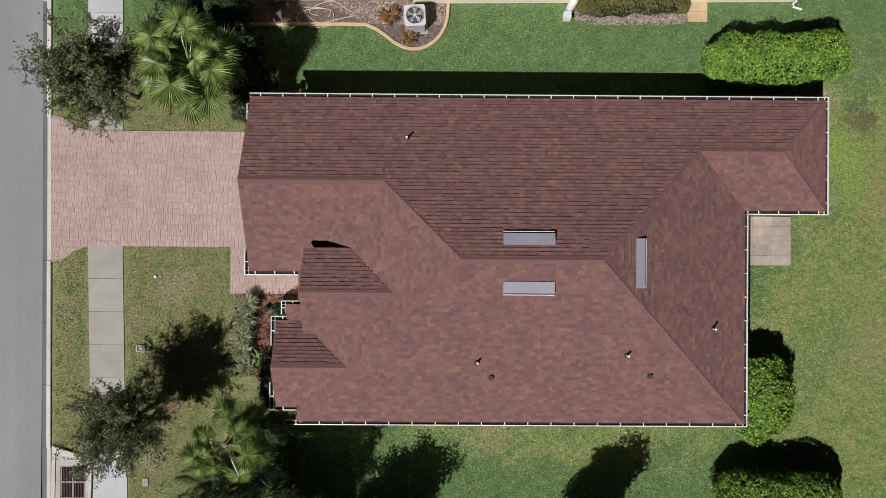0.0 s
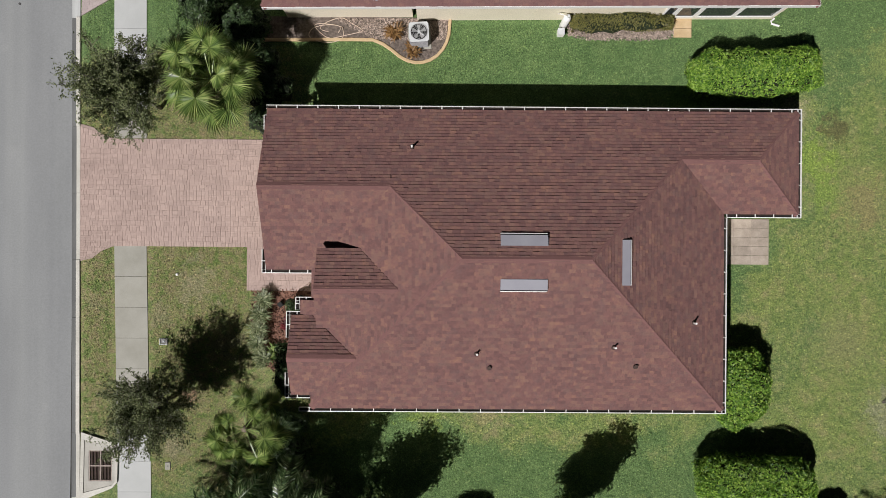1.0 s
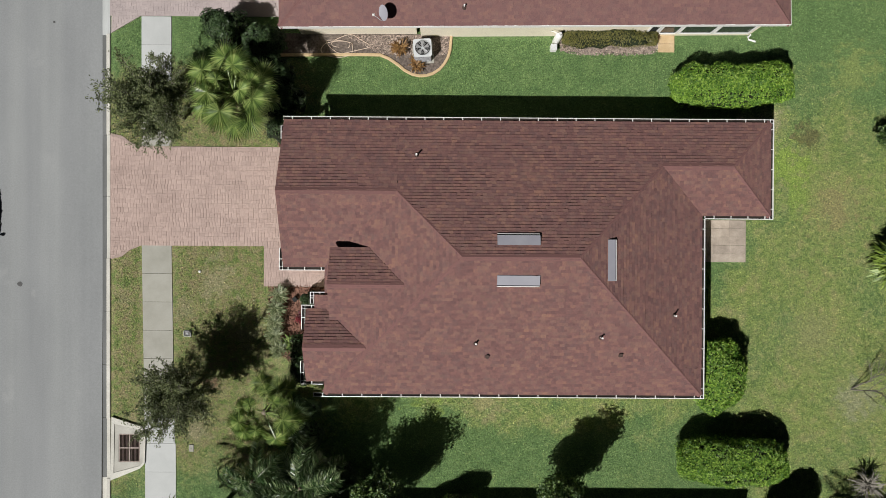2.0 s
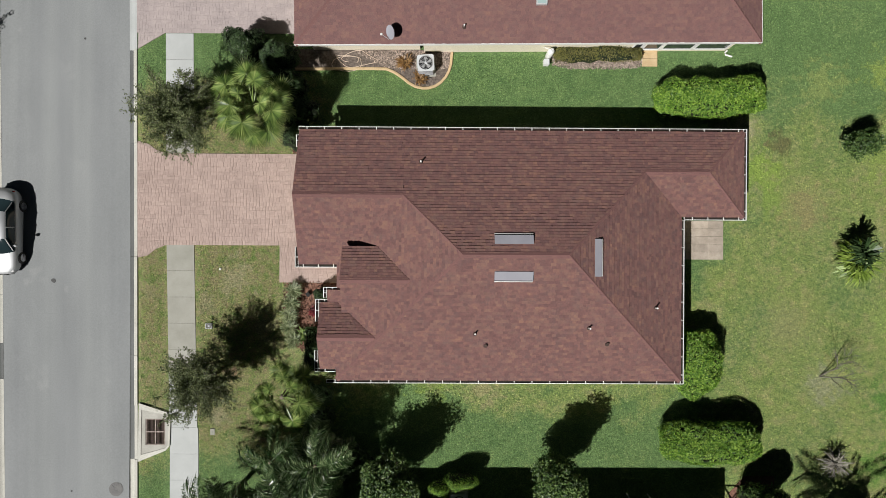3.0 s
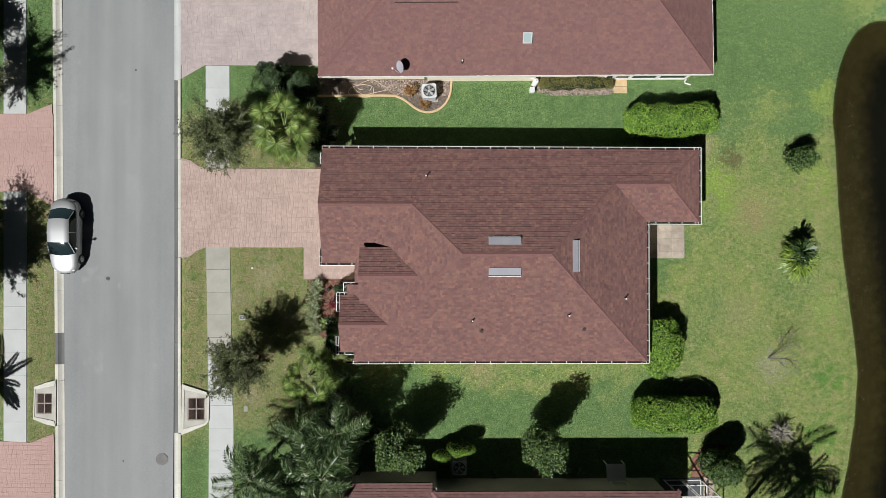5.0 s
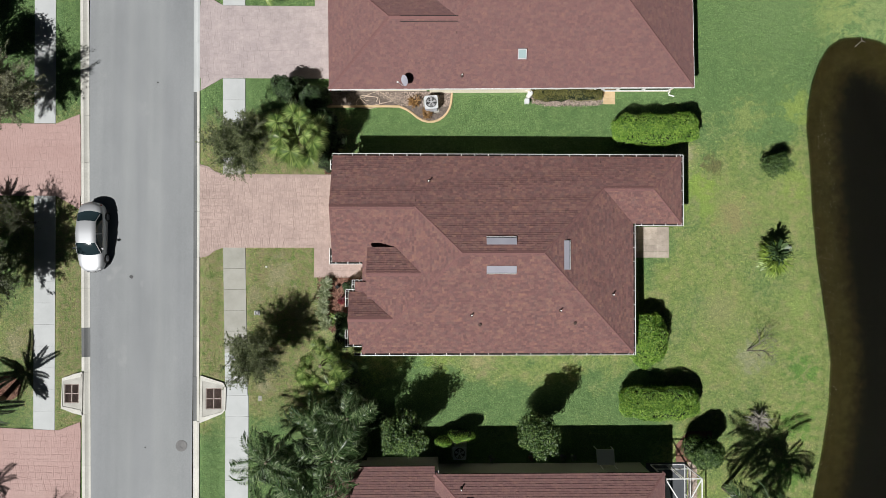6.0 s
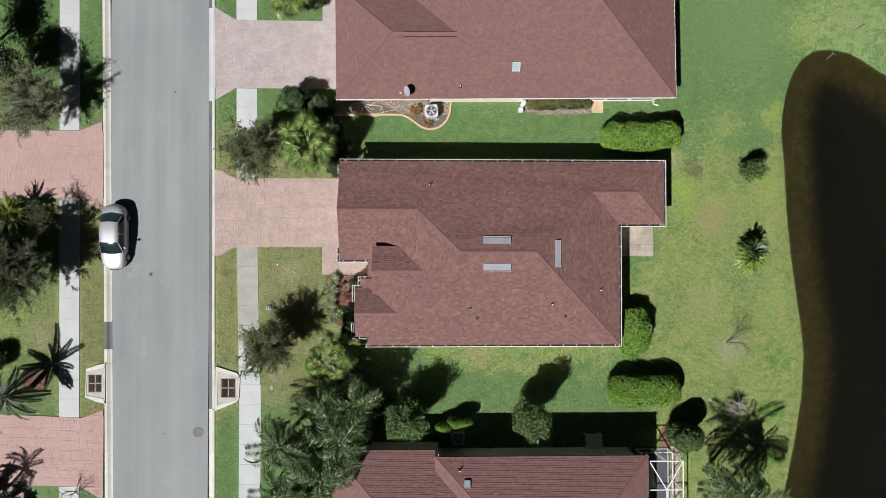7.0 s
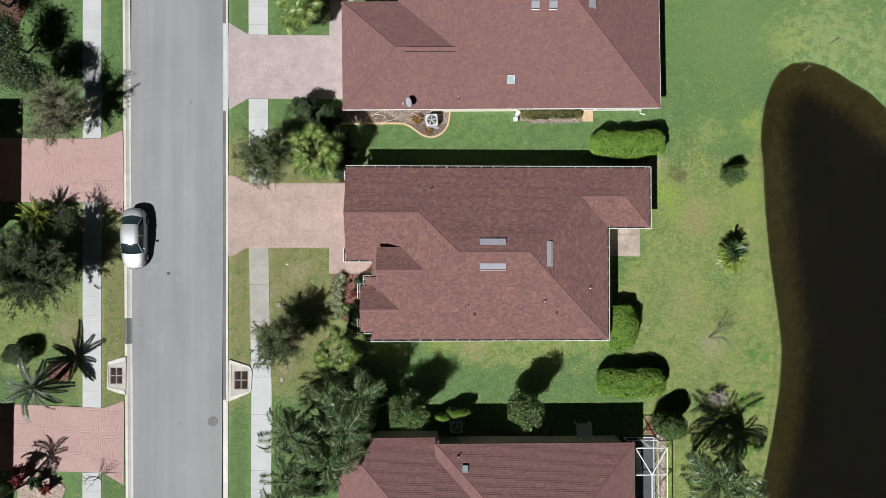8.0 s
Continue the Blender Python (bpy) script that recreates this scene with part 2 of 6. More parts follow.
STUCCO = surface("cream_stucco", (0.72, 0.66, 0.52), (0.78, 0.72, 0.59), 0.8, 60, 0.9, 0.3, 0.004)
STUCCO_GREY = surface("grey_stucco", (0.36, 0.35, 0.33), (0.43, 0.42, 0.4), 0.8, 60, 0.9, 0.3, 0.004)
WHITE = surface("white_painted_metal", (0.72, 0.72, 0.7), (0.82, 0.82, 0.8), 1.5, 40, 0.5, 0.05, 0.002)
VENT = surface("weathered_vent_metal", (0.235, 0.235, 0.27), (0.29, 0.29, 0.325), 1.2, 50, 0.6, 0.0, metal=0.0, grain=0.03)
STEEL = surface("galvanised_steel", (0.45, 0.46, 0.47), (0.6, 0.6, 0.6), 4, 60, 0.45, 0.1, 0.002, metal=0.6)
TROUGH_DARK = surface("trough_near_black", (0.012, 0.009, 0.007), (0.03, 0.022, 0.016), 6, 40, 0.9, 0.4)
DARK = surface("dark_void", (0.012, 0.012, 0.012), (0.02, 0.02, 0.02), 3, 40, 0.9, 0)
RUST = surface("rusty_iron", (0.05, 0.035, 0.03), (0.1, 0.065, 0.055), 5, 50, 0.8, 0.4, 0.004, metal=0.3)
WORN_IRON = surface("worn_iron", (0.2, 0.16, 0.14), (0.38, 0.32, 0.28), 5, 50, 0.8, 0.4, 0.004)
IRON = surface("cast_iron", (0.13, 0.13, 0.13), (0.19, 0.185, 0.18), 3, 60, 0.8, 0.4, 0.004)
MULCH = surface("red_mulch", (0.1, 0.045, 0.03), (0.22, 0.12, 0.085), 6, 35, 0.95, 0.9, 0.03, vary=0.55)
GRAVEL = surface("pinkish_gravel", (0.17, 0.135, 0.11), (0.42, 0.34, 0.29), 9, 40, 0.95, 0.9, 0.02, vary=0.65, spread=0.15)
EDGING = surface("tan_concrete_edging", (0.46, 0.33, 0.18), (0.58, 0.44, 0.27), 3, 40, 0.9, 0.2, 0.004)
PALM_BARK = surface("palm_bark", (0.12, 0.095, 0.07), (0.22, 0.18, 0.14), 9, 40, 0.95, 0.8, 0.02)
LEAF_OAK = leaf_material("oak_leaf", (0.055, 0.068, 0.028), (0.09, 0.105, 0.046), (0.145, 0.155, 0.08), 0.6)
LEAF_GREY = leaf_material("grey_green_leaf", (0.11, 0.115, 0.065), (0.2, 0.205, 0.115), (0.34, 0.34, 0.22), 0.5)
LEAF_OLIVE = leaf_material("olive_leaf", (0.07, 0.088, 0.034), (0.125, 0.155, 0.06), (0.25, 0.285, 0.135), 0.5)
LEAF_OLIVE_DARK = leaf_material("dark_olive_leaf", (0.035, 0.05, 0.018), (0.066, 0.086, 0.03), (0.15, 0.18, 0.075), 0.5)
LEAF_DARK = leaf_material("dark_leaf", (0.025, 0.05, 0.017), (0.045, 0.085, 0.028), (0.09, 0.14, 0.05))
LEAF_HEDGE = leaf_material("hedge_leaf", (0.042, 0.12, 0.011), (0.135, 0.265, 0.026), (0.36, 0.52, 0.09))
LEAF_TREE = leaf_material("glossy_leaf", (0.025, 0.06, 0.015), (0.065, 0.122, 0.03), (0.19, 0.275, 0.08), 0.42)
LEAF_FAN = leaf_material("fan_palm_leaf", (0.07, 0.125, 0.03), (0.19, 0.28, 0.07), (0.38, 0.45, 0.16), 0.36)
LEAF_SAGO = leaf_material("sago_leaf", (0.12, 0.15, 0.022), (0.24, 0.28, 0.045), (0.42, 0.44, 0.1), 0.4)
LEAF_FEATHER = leaf_material("feather_palm_leaf", (0.018, 0.046, 0.013), (0.06, 0.115, 0.034), (0.31, 0.38, 0.2), 0.3)
LEAF_DATE = leaf_material("date_palm_leaf", (0.06, 0.085, 0.05), (0.12, 0.15, 0.1), (0.2, 0.23, 0.17), 0.4)
LEAF_SPIKY = leaf_material("yellow_green_leaf", (0.08, 0.13, 0.02), (0.18, 0.27, 0.04), (0.32, 0.42, 0.09), 0.42)
LEAF_PALE = leaf_material("variegated_leaf", (0.08, 0.115, 0.045), (0.2, 0.24, 0.115), (0.42, 0.45, 0.27))
SCUM = leaf_material("floating_leaf", (0.25, 0.22, 0.12), (0.42, 0.38, 0.24), (0.65, 0.6, 0.42))
LEAF_BRONZE = leaf_material("bronze_leaf", (0.12, 0.06, 0.02), (0.24, 0.13, 0.045), (0.36, 0.22, 0.09))
LEAF_RED = leaf_material("red_leaf", (0.05, 0.012, 0.014), (0.12, 0.02, 0.025), (0.25, 0.04, 0.05))
LEAF_DRY = leaf_material("olive_dry_leaf", (0.06, 0.065, 0.016), (0.125, 0.125, 0.03), (0.22, 0.2, 0.06))
TWIG = surface("bare_twig", (0.1, 0.09, 0.075), (0.18, 0.165, 0.145), 8, 40, 0.9, 0.2)
BARK_PALE = surface("pale_grey_bark", (0.2, 0.185, 0.155), (0.3, 0.28, 0.24), 8, 40, 0.9, 0.4, 0.01)
# Near-black filler colour: the shade between the leaves of clipped shrubs.
INNER_SHADE = surface("inner_shade", (0.008, 0.014, 0.004), (0.016, 0.026, 0.008), 4, 30, 0.95, 0.6, 0.03)


def plain(name, color, rough=0.4, metal=0.0, coat=0.0, transmission=0.0, ior=1.45):
    m, nt, bsdf = node_tree(name)
    bsdf.inputs["Base Color"].default_value = (*color, 1)
    bsdf.inputs["Roughness"].default_value = rough
    bsdf.inputs["Metallic"].default_value = metal
    bsdf.inputs["Coat Weight"].default_value = coat
    bsdf.inputs["Transmission Weight"].default_value = transmission
    bsdf.inputs["IOR"].default_value = ior
    return m


CAR_PAINT = plain("silver_car_paint", (0.42, 0.43, 0.44), 0.52, 0.58)
CAR_GLASS = plain("tinted_car_glass", (0.016, 0.028, 0.032), 0.08)
TYRE = plain("tyre_rubber", (0.02, 0.02, 0.02), 0.85)
RIM = plain("alloy_rim", (0.5, 0.5, 0.52), 0.3, 0.9)
LAMP_GLASS = plain("lamp_lens", (0.7, 0.7, 0.7), 0.15)
TAIL = plain("red_lens", (0.35, 0.02, 0.02), 0.2)
GLASS = plain("window_glass", (0.03, 0.035, 0.04), 0.05)
SKYLIGHT = plain("frosted_skylight_glass", (0.3, 0.39, 0.39), 0.2)
PLASTIC = plain("grey_plastic", (0.55, 0.57, 0.58), 0.5)


def water_material():
    m, nt, bsdf = node_tree("pond_water")
    bsdf.inputs["Base Color"].default_value = (0.44, 0.42, 0.33, 1)
    bsdf.inputs["Roughness"].default_value = 0.03
    bsdf.inputs["IOR"].default_value = 1.33
    bsdf.inputs["Transmission Weight"].default_value = 1.0
    bump(nt, bsdf, tex_noise(nt, 2.5, 3), 0.05, 0.02)
    return m


WATER = water_material()


# ---------------------------------------------------------------- mesh helpers
class Geo:
    """Collects vertices and faces for one mesh."""

    def __init__(self):
        self.v, self.f = [], []

    def face(self, pts):
        n = len(self.v)
        self.v += [tuple(p) for p in pts]
        self.f.append(tuple(range(n, n + len(pts))))

    def box(self, x0, x1, y0, y1, z0, z1, chamfer=0.0):
        c = chamfer
        n = len(self.v)
        if not c:
            self.v += [(x0, y0, z0), (x1, y0, z0), (x1, y1, z0), (x0, y1, z0), (x0, y0, z1), (x1, y0, z1), (x1, y1, z1), (x0, y1, z1)]
            self.f += [tuple(n + i for i in q) for q in ((0, 3, 2, 1), (4, 5, 6, 7), (0, 1, 5, 4), (1, 2, 6, 5), (2, 3, 7, 6), (3, 0, 4, 7))]
            return
        rings = [(0, z0), (0, z1 - c), (c, z1)]
        for d, z in rings:
            self.v += [(x0 + d, y0 + d, z), (x1 - d, y0 + d, z), (x1 - d, y1 - d, z), (x0 + d, y1 - d, z)]
        for k in (0, 4):
            for i in range(4):
                j = (i + 1) % 4
                self.f.append((n + k + i, n + k + j, n + k + 4 + j, n + k + 4 + i))
        self.f.append((n + 8, n + 9, n + 10, n + 11))

    def tube(self, pts, radii, sides=6):
        pts = [Vector(p) for p in pts]
        n = len(self.v)
        for i, p in enumerate(pts):
            d = (pts[min(i + 1, len(pts) - 1)] - pts[max(i - 1, 0)]).normalized()
            a = d.orthogonal().normalized()
            b = d.cross(a)
            for k in range(sides):
                w = 2 * math.pi * k / sides
                self.v.append(tuple(p + (a * math.cos(w) + b * math.sin(w)) * radii[i]))
        for i in range(len(pts) - 1):
            for k in range(sides):
                j = (k + 1) % sides
                self.f.append((n + i * sides + k, n + i * sides + j, n + (i + 1) * sides + j, n + (i + 1) * sides + k))
        self.f.append(tuple(n + k for k in reversed(range(sides))))
        self.f.append(tuple(n + (len(pts) - 1) * sides + k for k in range(sides)))

    def prism(self, poly, z0, z1):
        """A flat outline, counter-clockwise, between two heights."""
        n, k = len(self.v), len(poly)
        self.v += [(x, y, z0) for x, y in poly] + [(x, y, z1) for x, y in poly]
        self.f.append(tuple(n + i for i in reversed(range(k))))
        self.f.append(tuple(n + k + i for i in range(k)))
        for i in range(k):
            j = (i + 1) % k
            self.f.append((n + i, n + j, n + k + j, n + k + i))

    def slab(self, pts, thick):
        """A sloping plane with a vertical thickness below it."""
        n, k = len(self.v), len(pts)
        self.v += [tuple(p) for p in pts] + [(p[0], p[1], p[2] - thick) for p in pts]
        self.f.append(tuple(n + i for i in range(k)))
        self.f.append(tuple(n + k + i for i in reversed(range(k))))
        for i in range(k):
            j = (i + 1) % k
            self.f.append((n + j, n + i, n + k + i, n + k + j))

    def mesh(self, name, material, smooth=False):
        me = bpy.data.meshes.new(name)
        me.from_pydata(self.v, [], self.f)
        me.materials.append(material)
        if smooth:
            me.polygons.foreach_set("use_smooth", [True] * len(me.polygons))
        me.update()
        return me


def part(name, geo, material, parent=None, label="", smooth=False):
    ob = new(name, geo.mesh(name, material, smooth) if isinstance(geo, Geo) else geo)
    ob.parent = parent
    if label:
        tagged(ob, label)
    return ob


def thing(name, label, category, group="", kind="", at=(0, 0, 0), rz=0.0):
    ob = new(name)
    ob.matrix_basis = pose(*at, 0, 0, rz)
    ob.empty_display_size = 0.3
    return tagged(ob, label, category, group, kind)


def solid(name, geo, material, label, category, group="", kind="", smooth=False):
    return tagged(part(name, geo, material, None, "", smooth), label, category, group, kind)


def clip_convex(poly, edge_pts):
    """Cut a flat polygon by a convex counter-clockwise outline."""
    out = poly
    k = len(edge_pts)
    for i in range(k):
        ax, ay = edge_pts[i]
        bx, by = edge_pts[(i + 1) % k]
        src, out = out, []
        if not src:
            return []
        ds = [(bx - ax) * (py - ay) - (by - ay) * (px - ax) for px, py in src]
        for j in range(len(src)):
            p, q, dp, dq = src[j], src[(j + 1) % len(src)], ds[j], ds[(j + 1) % len(src)]
            if dp >= 0:
                out.append(p)
            if (dp >= 0) != (dq >= 0):
                s = dp / (dp - dq)
                out.append((p[0] + s * (q[0] - p[0]), p[1] + s * (q[1] - p[1])))
    return out


# ---------------------------------------------------------------- ground, pond, road
POND = [(25.0, 11.3), (25.5, 12.7), (26.2, 13.8), (27.1, 14.35), (28.3, 14.45), (29.6, 14.2), (30.6, 13.7), (31.8, 12.9), (33.1, 12.2), (34.4, 11.0),
        (38, 8), (42, 0), (44, -12), (42, -26), (34, -34), (27, -30), (24, -23), (24.2, -18.8), (24.8, -16.5), (25.4, -13.6), (25.9, -10.6), (26.1, -7.6),
        (25.9, -5.5), (25.6, -3.3), (25.2, -0.3), (24.95, 2.7), (24.8, 6.1), (24.6, 8.3), (24.7, 9.6)]


def pond_depth(x, y):
    """Distance to the pond's edge, positive inside, for arrays."""
    inside = np.zeros(x.shape, bool)
    dist = np.full(x.shape, 1e9)
    for (ax, ay), (bx, by) in zip(POND, POND[1:] + POND[:1]):
        ex, ey = bx - ax, by - ay
        s = np.clip(((x - ax) * ex + (y - ay) * ey) / (ex * ex + ey * ey), 0, 1)
        dist = np.minimum(dist, np.hypot(x - ax - s * ex, y - ay - s * ey))
        cross = (ay > y) != (by > y)
        with np.errstate(divide="ignore", invalid="ignore"):
            xi = ax + (y - ay) * ex / (ey if ey else 1e-9)
        inside ^= cross & (x < xi)
    return np.where(inside, dist, -dist)


def build_ground():
    xs = np.unique(np.concatenate([[-400, -200, -100, -70, -50], np.arange(-40, 20, 1.0), [-23.4, -23.0, -16.13, -15.77], np.arange(20, 48, 0.35), [60, 80, 120, 200, 400]]))
    xs = xs[xs != -16.0]
    ys = np.unique(np.concatenate([[-400, -200, -100, -70, -50], np.arange(-40, 22, 0.4), [30, 40, 60, 100, 200, 400]]))
    X, Y = np.meshgrid(xs, ys)
    d = pond_depth(X, Y)
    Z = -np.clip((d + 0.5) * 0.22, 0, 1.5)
    Z = np.where((X > -23.2) & (X < -15.9), -0.3, Z)
    n = len(xs)
    Yc = np.clip(Y, -40, 40)
    X = np.where((X == -23.4) | (X == -23.0), X - 0.0143 * Yc, X)
    X = np.where((X == -16.13) | (X == -15.77), X - 0.006 * Yc, X)
    v = np.stack([X, Y, Z], -1).reshape(-1, 3).tolist()
    g = Geo()
    g.v = v
    g.f = [(j * n + i, j * n + i + 1, (j + 1) * n + i + 1, (j + 1) * n + i) for j in range(len(ys) - 1) for i in range(n - 1)]
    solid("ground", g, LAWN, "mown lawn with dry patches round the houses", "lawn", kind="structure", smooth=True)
    g = Geo()
    g.face([(23.5, -35, -0.11), (45, -35, -0.11), (45, 15.5, -0.11), (23.5, 15.5, -0.11)])
    solid("water", g, WATER, "still dark brown pond water with a muddy margin", "pond", kind="structure")


build_ground()

# the road rises a little towards its crown
g = Geo()
cols = [(-23.1, -0.115), (-21.5, -0.085), (-19.6, -0.07), (-17.7, -0.085), (-16.19, -0.12)]
for (xa, za), (xb, zb) in zip(cols, cols[1:]):
    for y in np.arange(-120, 120, 8.0):
        g.face([(xa, y, za), (xb, y, zb), (xb, y + 8, zb), (xa, y + 8, za)])
solid("road", g, ASPHALT, "light grey asphalt road with faint stains", "road", kind="structure")


def kerb(side, y0, y1, dip, pan):
    """A rolled kerb: its flat gutter pan or its low rounded back; dip sinks the back at a driveway."""
    top = 0.012 if side < 0 else 0.035 if dip else 0.07
    prof = [(0.0, -0.108), (0.12, -0.118), (0.27, -0.112), (0.33, -0.04), (0.36, top - 0.01), (0.39, top), (0.56, top), (0.58, top - 0.02), (0.58, -0.2)]
    if side < 0:
        prof = [(0.0, -0.1), (0.12, -0.09), (0.17, -0.075), (0.22, -0.055), (0.3, -0.02), (0.36, top), (0.56, top), (0.58, top - 0.02), (0.58, -0.2)]
    base, sgn, wide = (-16.2, 1, 0.8) if side > 0 else (-22.92, -1, 0.88)
    skew = 0.0143 if side < 0 else 0.006
    prof = prof[:4] + [(prof[3][0], -0.2)] if pan else [(prof[3][0], -0.2)] + prof[3:]
    g = Geo()
    n = len(prof)
    for y in (y0 + 0.006, y1 - 0.006):
        for dx, z in prof:
            g.v.append((base + sgn * dx * wide - skew * y, y, z))
    for i in range(n - 1):
        q = (i, i + 1, n + i + 1, n + i)
        g.f.append(q if sgn < 0 else q[::-1])
    g.f += [tuple(range(n)), tuple(reversed(range(n, 2 * n)))]
    return g


def lay_kerb(side, spans):
    run = thing("kerb", "low rolled concrete kerb along the asphalt road", "kerb", kind="structure")
    for y0, y1, mat_, dip in spans:
        n = max(1, round((y1 - y0) / 3.0))
        for i in range(n):
            a, b = y0 + (y1 - y0) * i / n, y0 + (y1 - y0) * (i + 1) / n
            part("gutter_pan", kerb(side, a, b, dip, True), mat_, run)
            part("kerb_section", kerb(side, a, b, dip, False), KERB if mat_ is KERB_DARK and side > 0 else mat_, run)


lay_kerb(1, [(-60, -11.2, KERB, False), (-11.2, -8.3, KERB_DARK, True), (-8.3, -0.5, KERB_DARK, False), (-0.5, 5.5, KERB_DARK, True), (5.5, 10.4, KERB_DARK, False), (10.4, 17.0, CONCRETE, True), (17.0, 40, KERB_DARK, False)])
lay_kerb(-1, [(-60, -17.4, KERB, False), (-17.4, -10.7, KERB, True), (-10.7, -8.0, KERB, True), (-8.0, -7.0, KERB, False), (-7.0, -5.1, KERB_DARK, False), (-5.1, 2.6, KERB, False), (2.6, 8.8, KERB, True), (8.8, 40, KERB, False)])


def walk_x(y):
    return -14.22 + (-0.007 * y if y > 0 else -0.022 * max(y, -10.5))


def slab_piece(xa, xb, y0, y1, dx, top=0.032):
    """One walk slab with a rounded edge; dx shifts its far end sideways."""
    g = Geo()
    e = 0.006
    for inset, z in ((0, -0.1), (0, top - e), (e, top)):
        g.v += [(xa + inset, y0 + inset, z), (xb - inset, y0 + inset, z), (xb + dx - inset, y1 - inset, z), (xa + dx + inset, y1 - inset, z)]
    for k in (0, 4):
        for i in range(4):
            j = (i + 1) % 4
            g.f.append((k + i, k + j, k + 4 + j, k + 4 + i))
    g.f.append((8, 9, 10, 11))
    return g


east_walk = thing("pavement", "concrete footpath slabs, grey and weathered beside the drive, paler beyond", "footpath", kind="structure")
for top, bottom in ((0.15, -60), (50, 16.12), (11.28, 4.97)):
    y = top
    while y > bottom + 0.2:
        yb = max(y - 1.38, bottom)
        xa, xb = walk_x(yb), walk_x(y)
        w, gap = (1.45, 0.005) if y > -9.4 else (1.5, 0.002)
        part("slab", slab_piece(xa, xa + w, yb + gap, y - gap, xb - xa), CONCRETE_OLD if -6.0 < y < 7 else CONCRETE, east_walk)
        y = yb
west_walk = thing("pavement", "pale concrete footpath slabs across the road", "footpath", kind="structure")
for top, bottom in ((50, 8.25), (3.52, -11.75), (-16.45, -60)):
    y = top
    while y > bottom + 0.2:
        yb = max(y - 1.4, bottom)
        xa, xb = -26.45 - 0.0085 * yb, -26.45 - 0.0085 * y
        part("slab", slab_piece(xa, xa + 1.37, yb + 0.002, y - 0.002, xb - xa), CONCRETE, west_walk)
        y = yb


# ---------------------------------------------------------------- roofs
SLOPE = 0.42
EAVE = 2.62


def plane_z(pts, fall, eave=EAVE, slope=SLOPE):
    """Heights for plan points on a roof plane that rises from the eave line: fall is (nx, ny, c), the distance from the eave being nx*x + ny*y + c."""
    nx, ny, c = fall
    return [(x, y, eave + slope * (nx * x + ny * y + c)) for x, y in pts]


def shingle_plane(geo, pts, rng, keep=None, pieces=None, butt=0.024):
    """Covers one convex sloping plane with courses of shingles: each a lifted tab with a butt edge."""
    P = [Vector(p) for p in pts]
    n = (P[1] - P[0]).cross(P[2] - P[0]).normalized()
    if n.z < 0:
        n = -n
        P.reverse()
    up = (Vector((0, 0, 1)) - n * n.z).normalized()
    u = up.cross(n)
    o = Vector((0, 0, 0))
    k0 = n.dot(P[0])
    flat = [(u.dot(p), up.dot(p)) for p in P]
    area = sum(flat[i][0] * flat[(i + 1) % len(flat)][1] - flat[(i + 1) % len(flat)][0] * flat[i][1] for i in range(len(flat)))
    if area < 0:
        flat.reverse()
    EXP, TAB = 0.145, 0.22
    us, vs = [p[0] for p in flat], [p[1] for p in flat]
    base = min(vs)

    def place(a, b, h):
        return u * a + up * b + n * (k0 + h)

    for r in range(int((max(vs) - base) / EXP) + 1):
        v0 = base + r * EXP
        off = (r * 0.137 + rng.random() * 0.04) % TAB
        shift = 0.0
        for c in range(math.floor((min(us) - off) / TAB), math.ceil((max(us) - off) / TAB)):
            a0 = c * TAB + off + shift
            shift = rng.uniform(-0.065, 0.065)
            wide = (c + 1) * TAB + off + shift - a0 - 0.002
            rect = [(a0, v0), (a0 + wide, v0), (a0 + wide, v0 + EXP), (a0, v0 + EXP)]
            cut = clip_convex(rect, flat)
            if len(cut) < 3:
                continue
            lift = butt * rng.choice((0.6, 0.85, 1.0, 1.0, 1.25))
            if keep and len(cut) == 4 and cut == rect:
                mid = place(a0 + wide / 2, v0, 0)
                if keep(mid) and len(pieces) < 300:
                    pieces.append(Matrix.Translation(place(a0, v0, 0)) @ Matrix((u, up, n)).transposed().to_4x4() @ Matrix.Diagonal((wide / 0.338, 1, lift / 0.029, 1)))
                    continue
            top = [place(a, b, 0.004 + lift * (1 - (b - v0) / EXP)) for a, b in cut]
            geo.face(top)
            low = [q for q in range(len(cut)) if abs(cut[q][1] - v0) < 1e-5]
            if len(low) == 2:
                i, j = low if (low[0] + 1) % len(cut) == low[1] else low[::-1]
                s = len(geo.v)
                geo.v += [tuple(place(*cut[i], 0)), tuple(place(*cut[j], 0))]
                nn = s - len(cut)
                geo.f.append((s, s + 1, nn + j, nn + i))


def cap_line(geo, a, b, width=0.15):
    """Overlapping bent cap shingles along a ridge or hip."""
    a, b = Vector(a), Vector(b)
    d = b - a
    L = d.length
    d.normalize()
    s = d.cross(Vector((0, 0, 1))).normalized()
    n = max(1, int(L / 0.2))
    base = len(geo.v)
    for i in range(n):
        for q, h in ((i / n, 0.03), ((i + 1) / n, 0.025)):
            p = a + d * (L * q)
            geo.v += [tuple(p + s * width + Vector((0, 0, h - 0.07))), tuple(p + Vector((0, 0, h))), tuple(p - s * width + Vector((0, 0, h - 0.07)))]
    for i in range(2 * n - 1):
        k = base + 3 * i
        geo.f += [(k, k + 1, k + 4, k + 3), (k + 1, k + 2, k + 5, k + 4)]


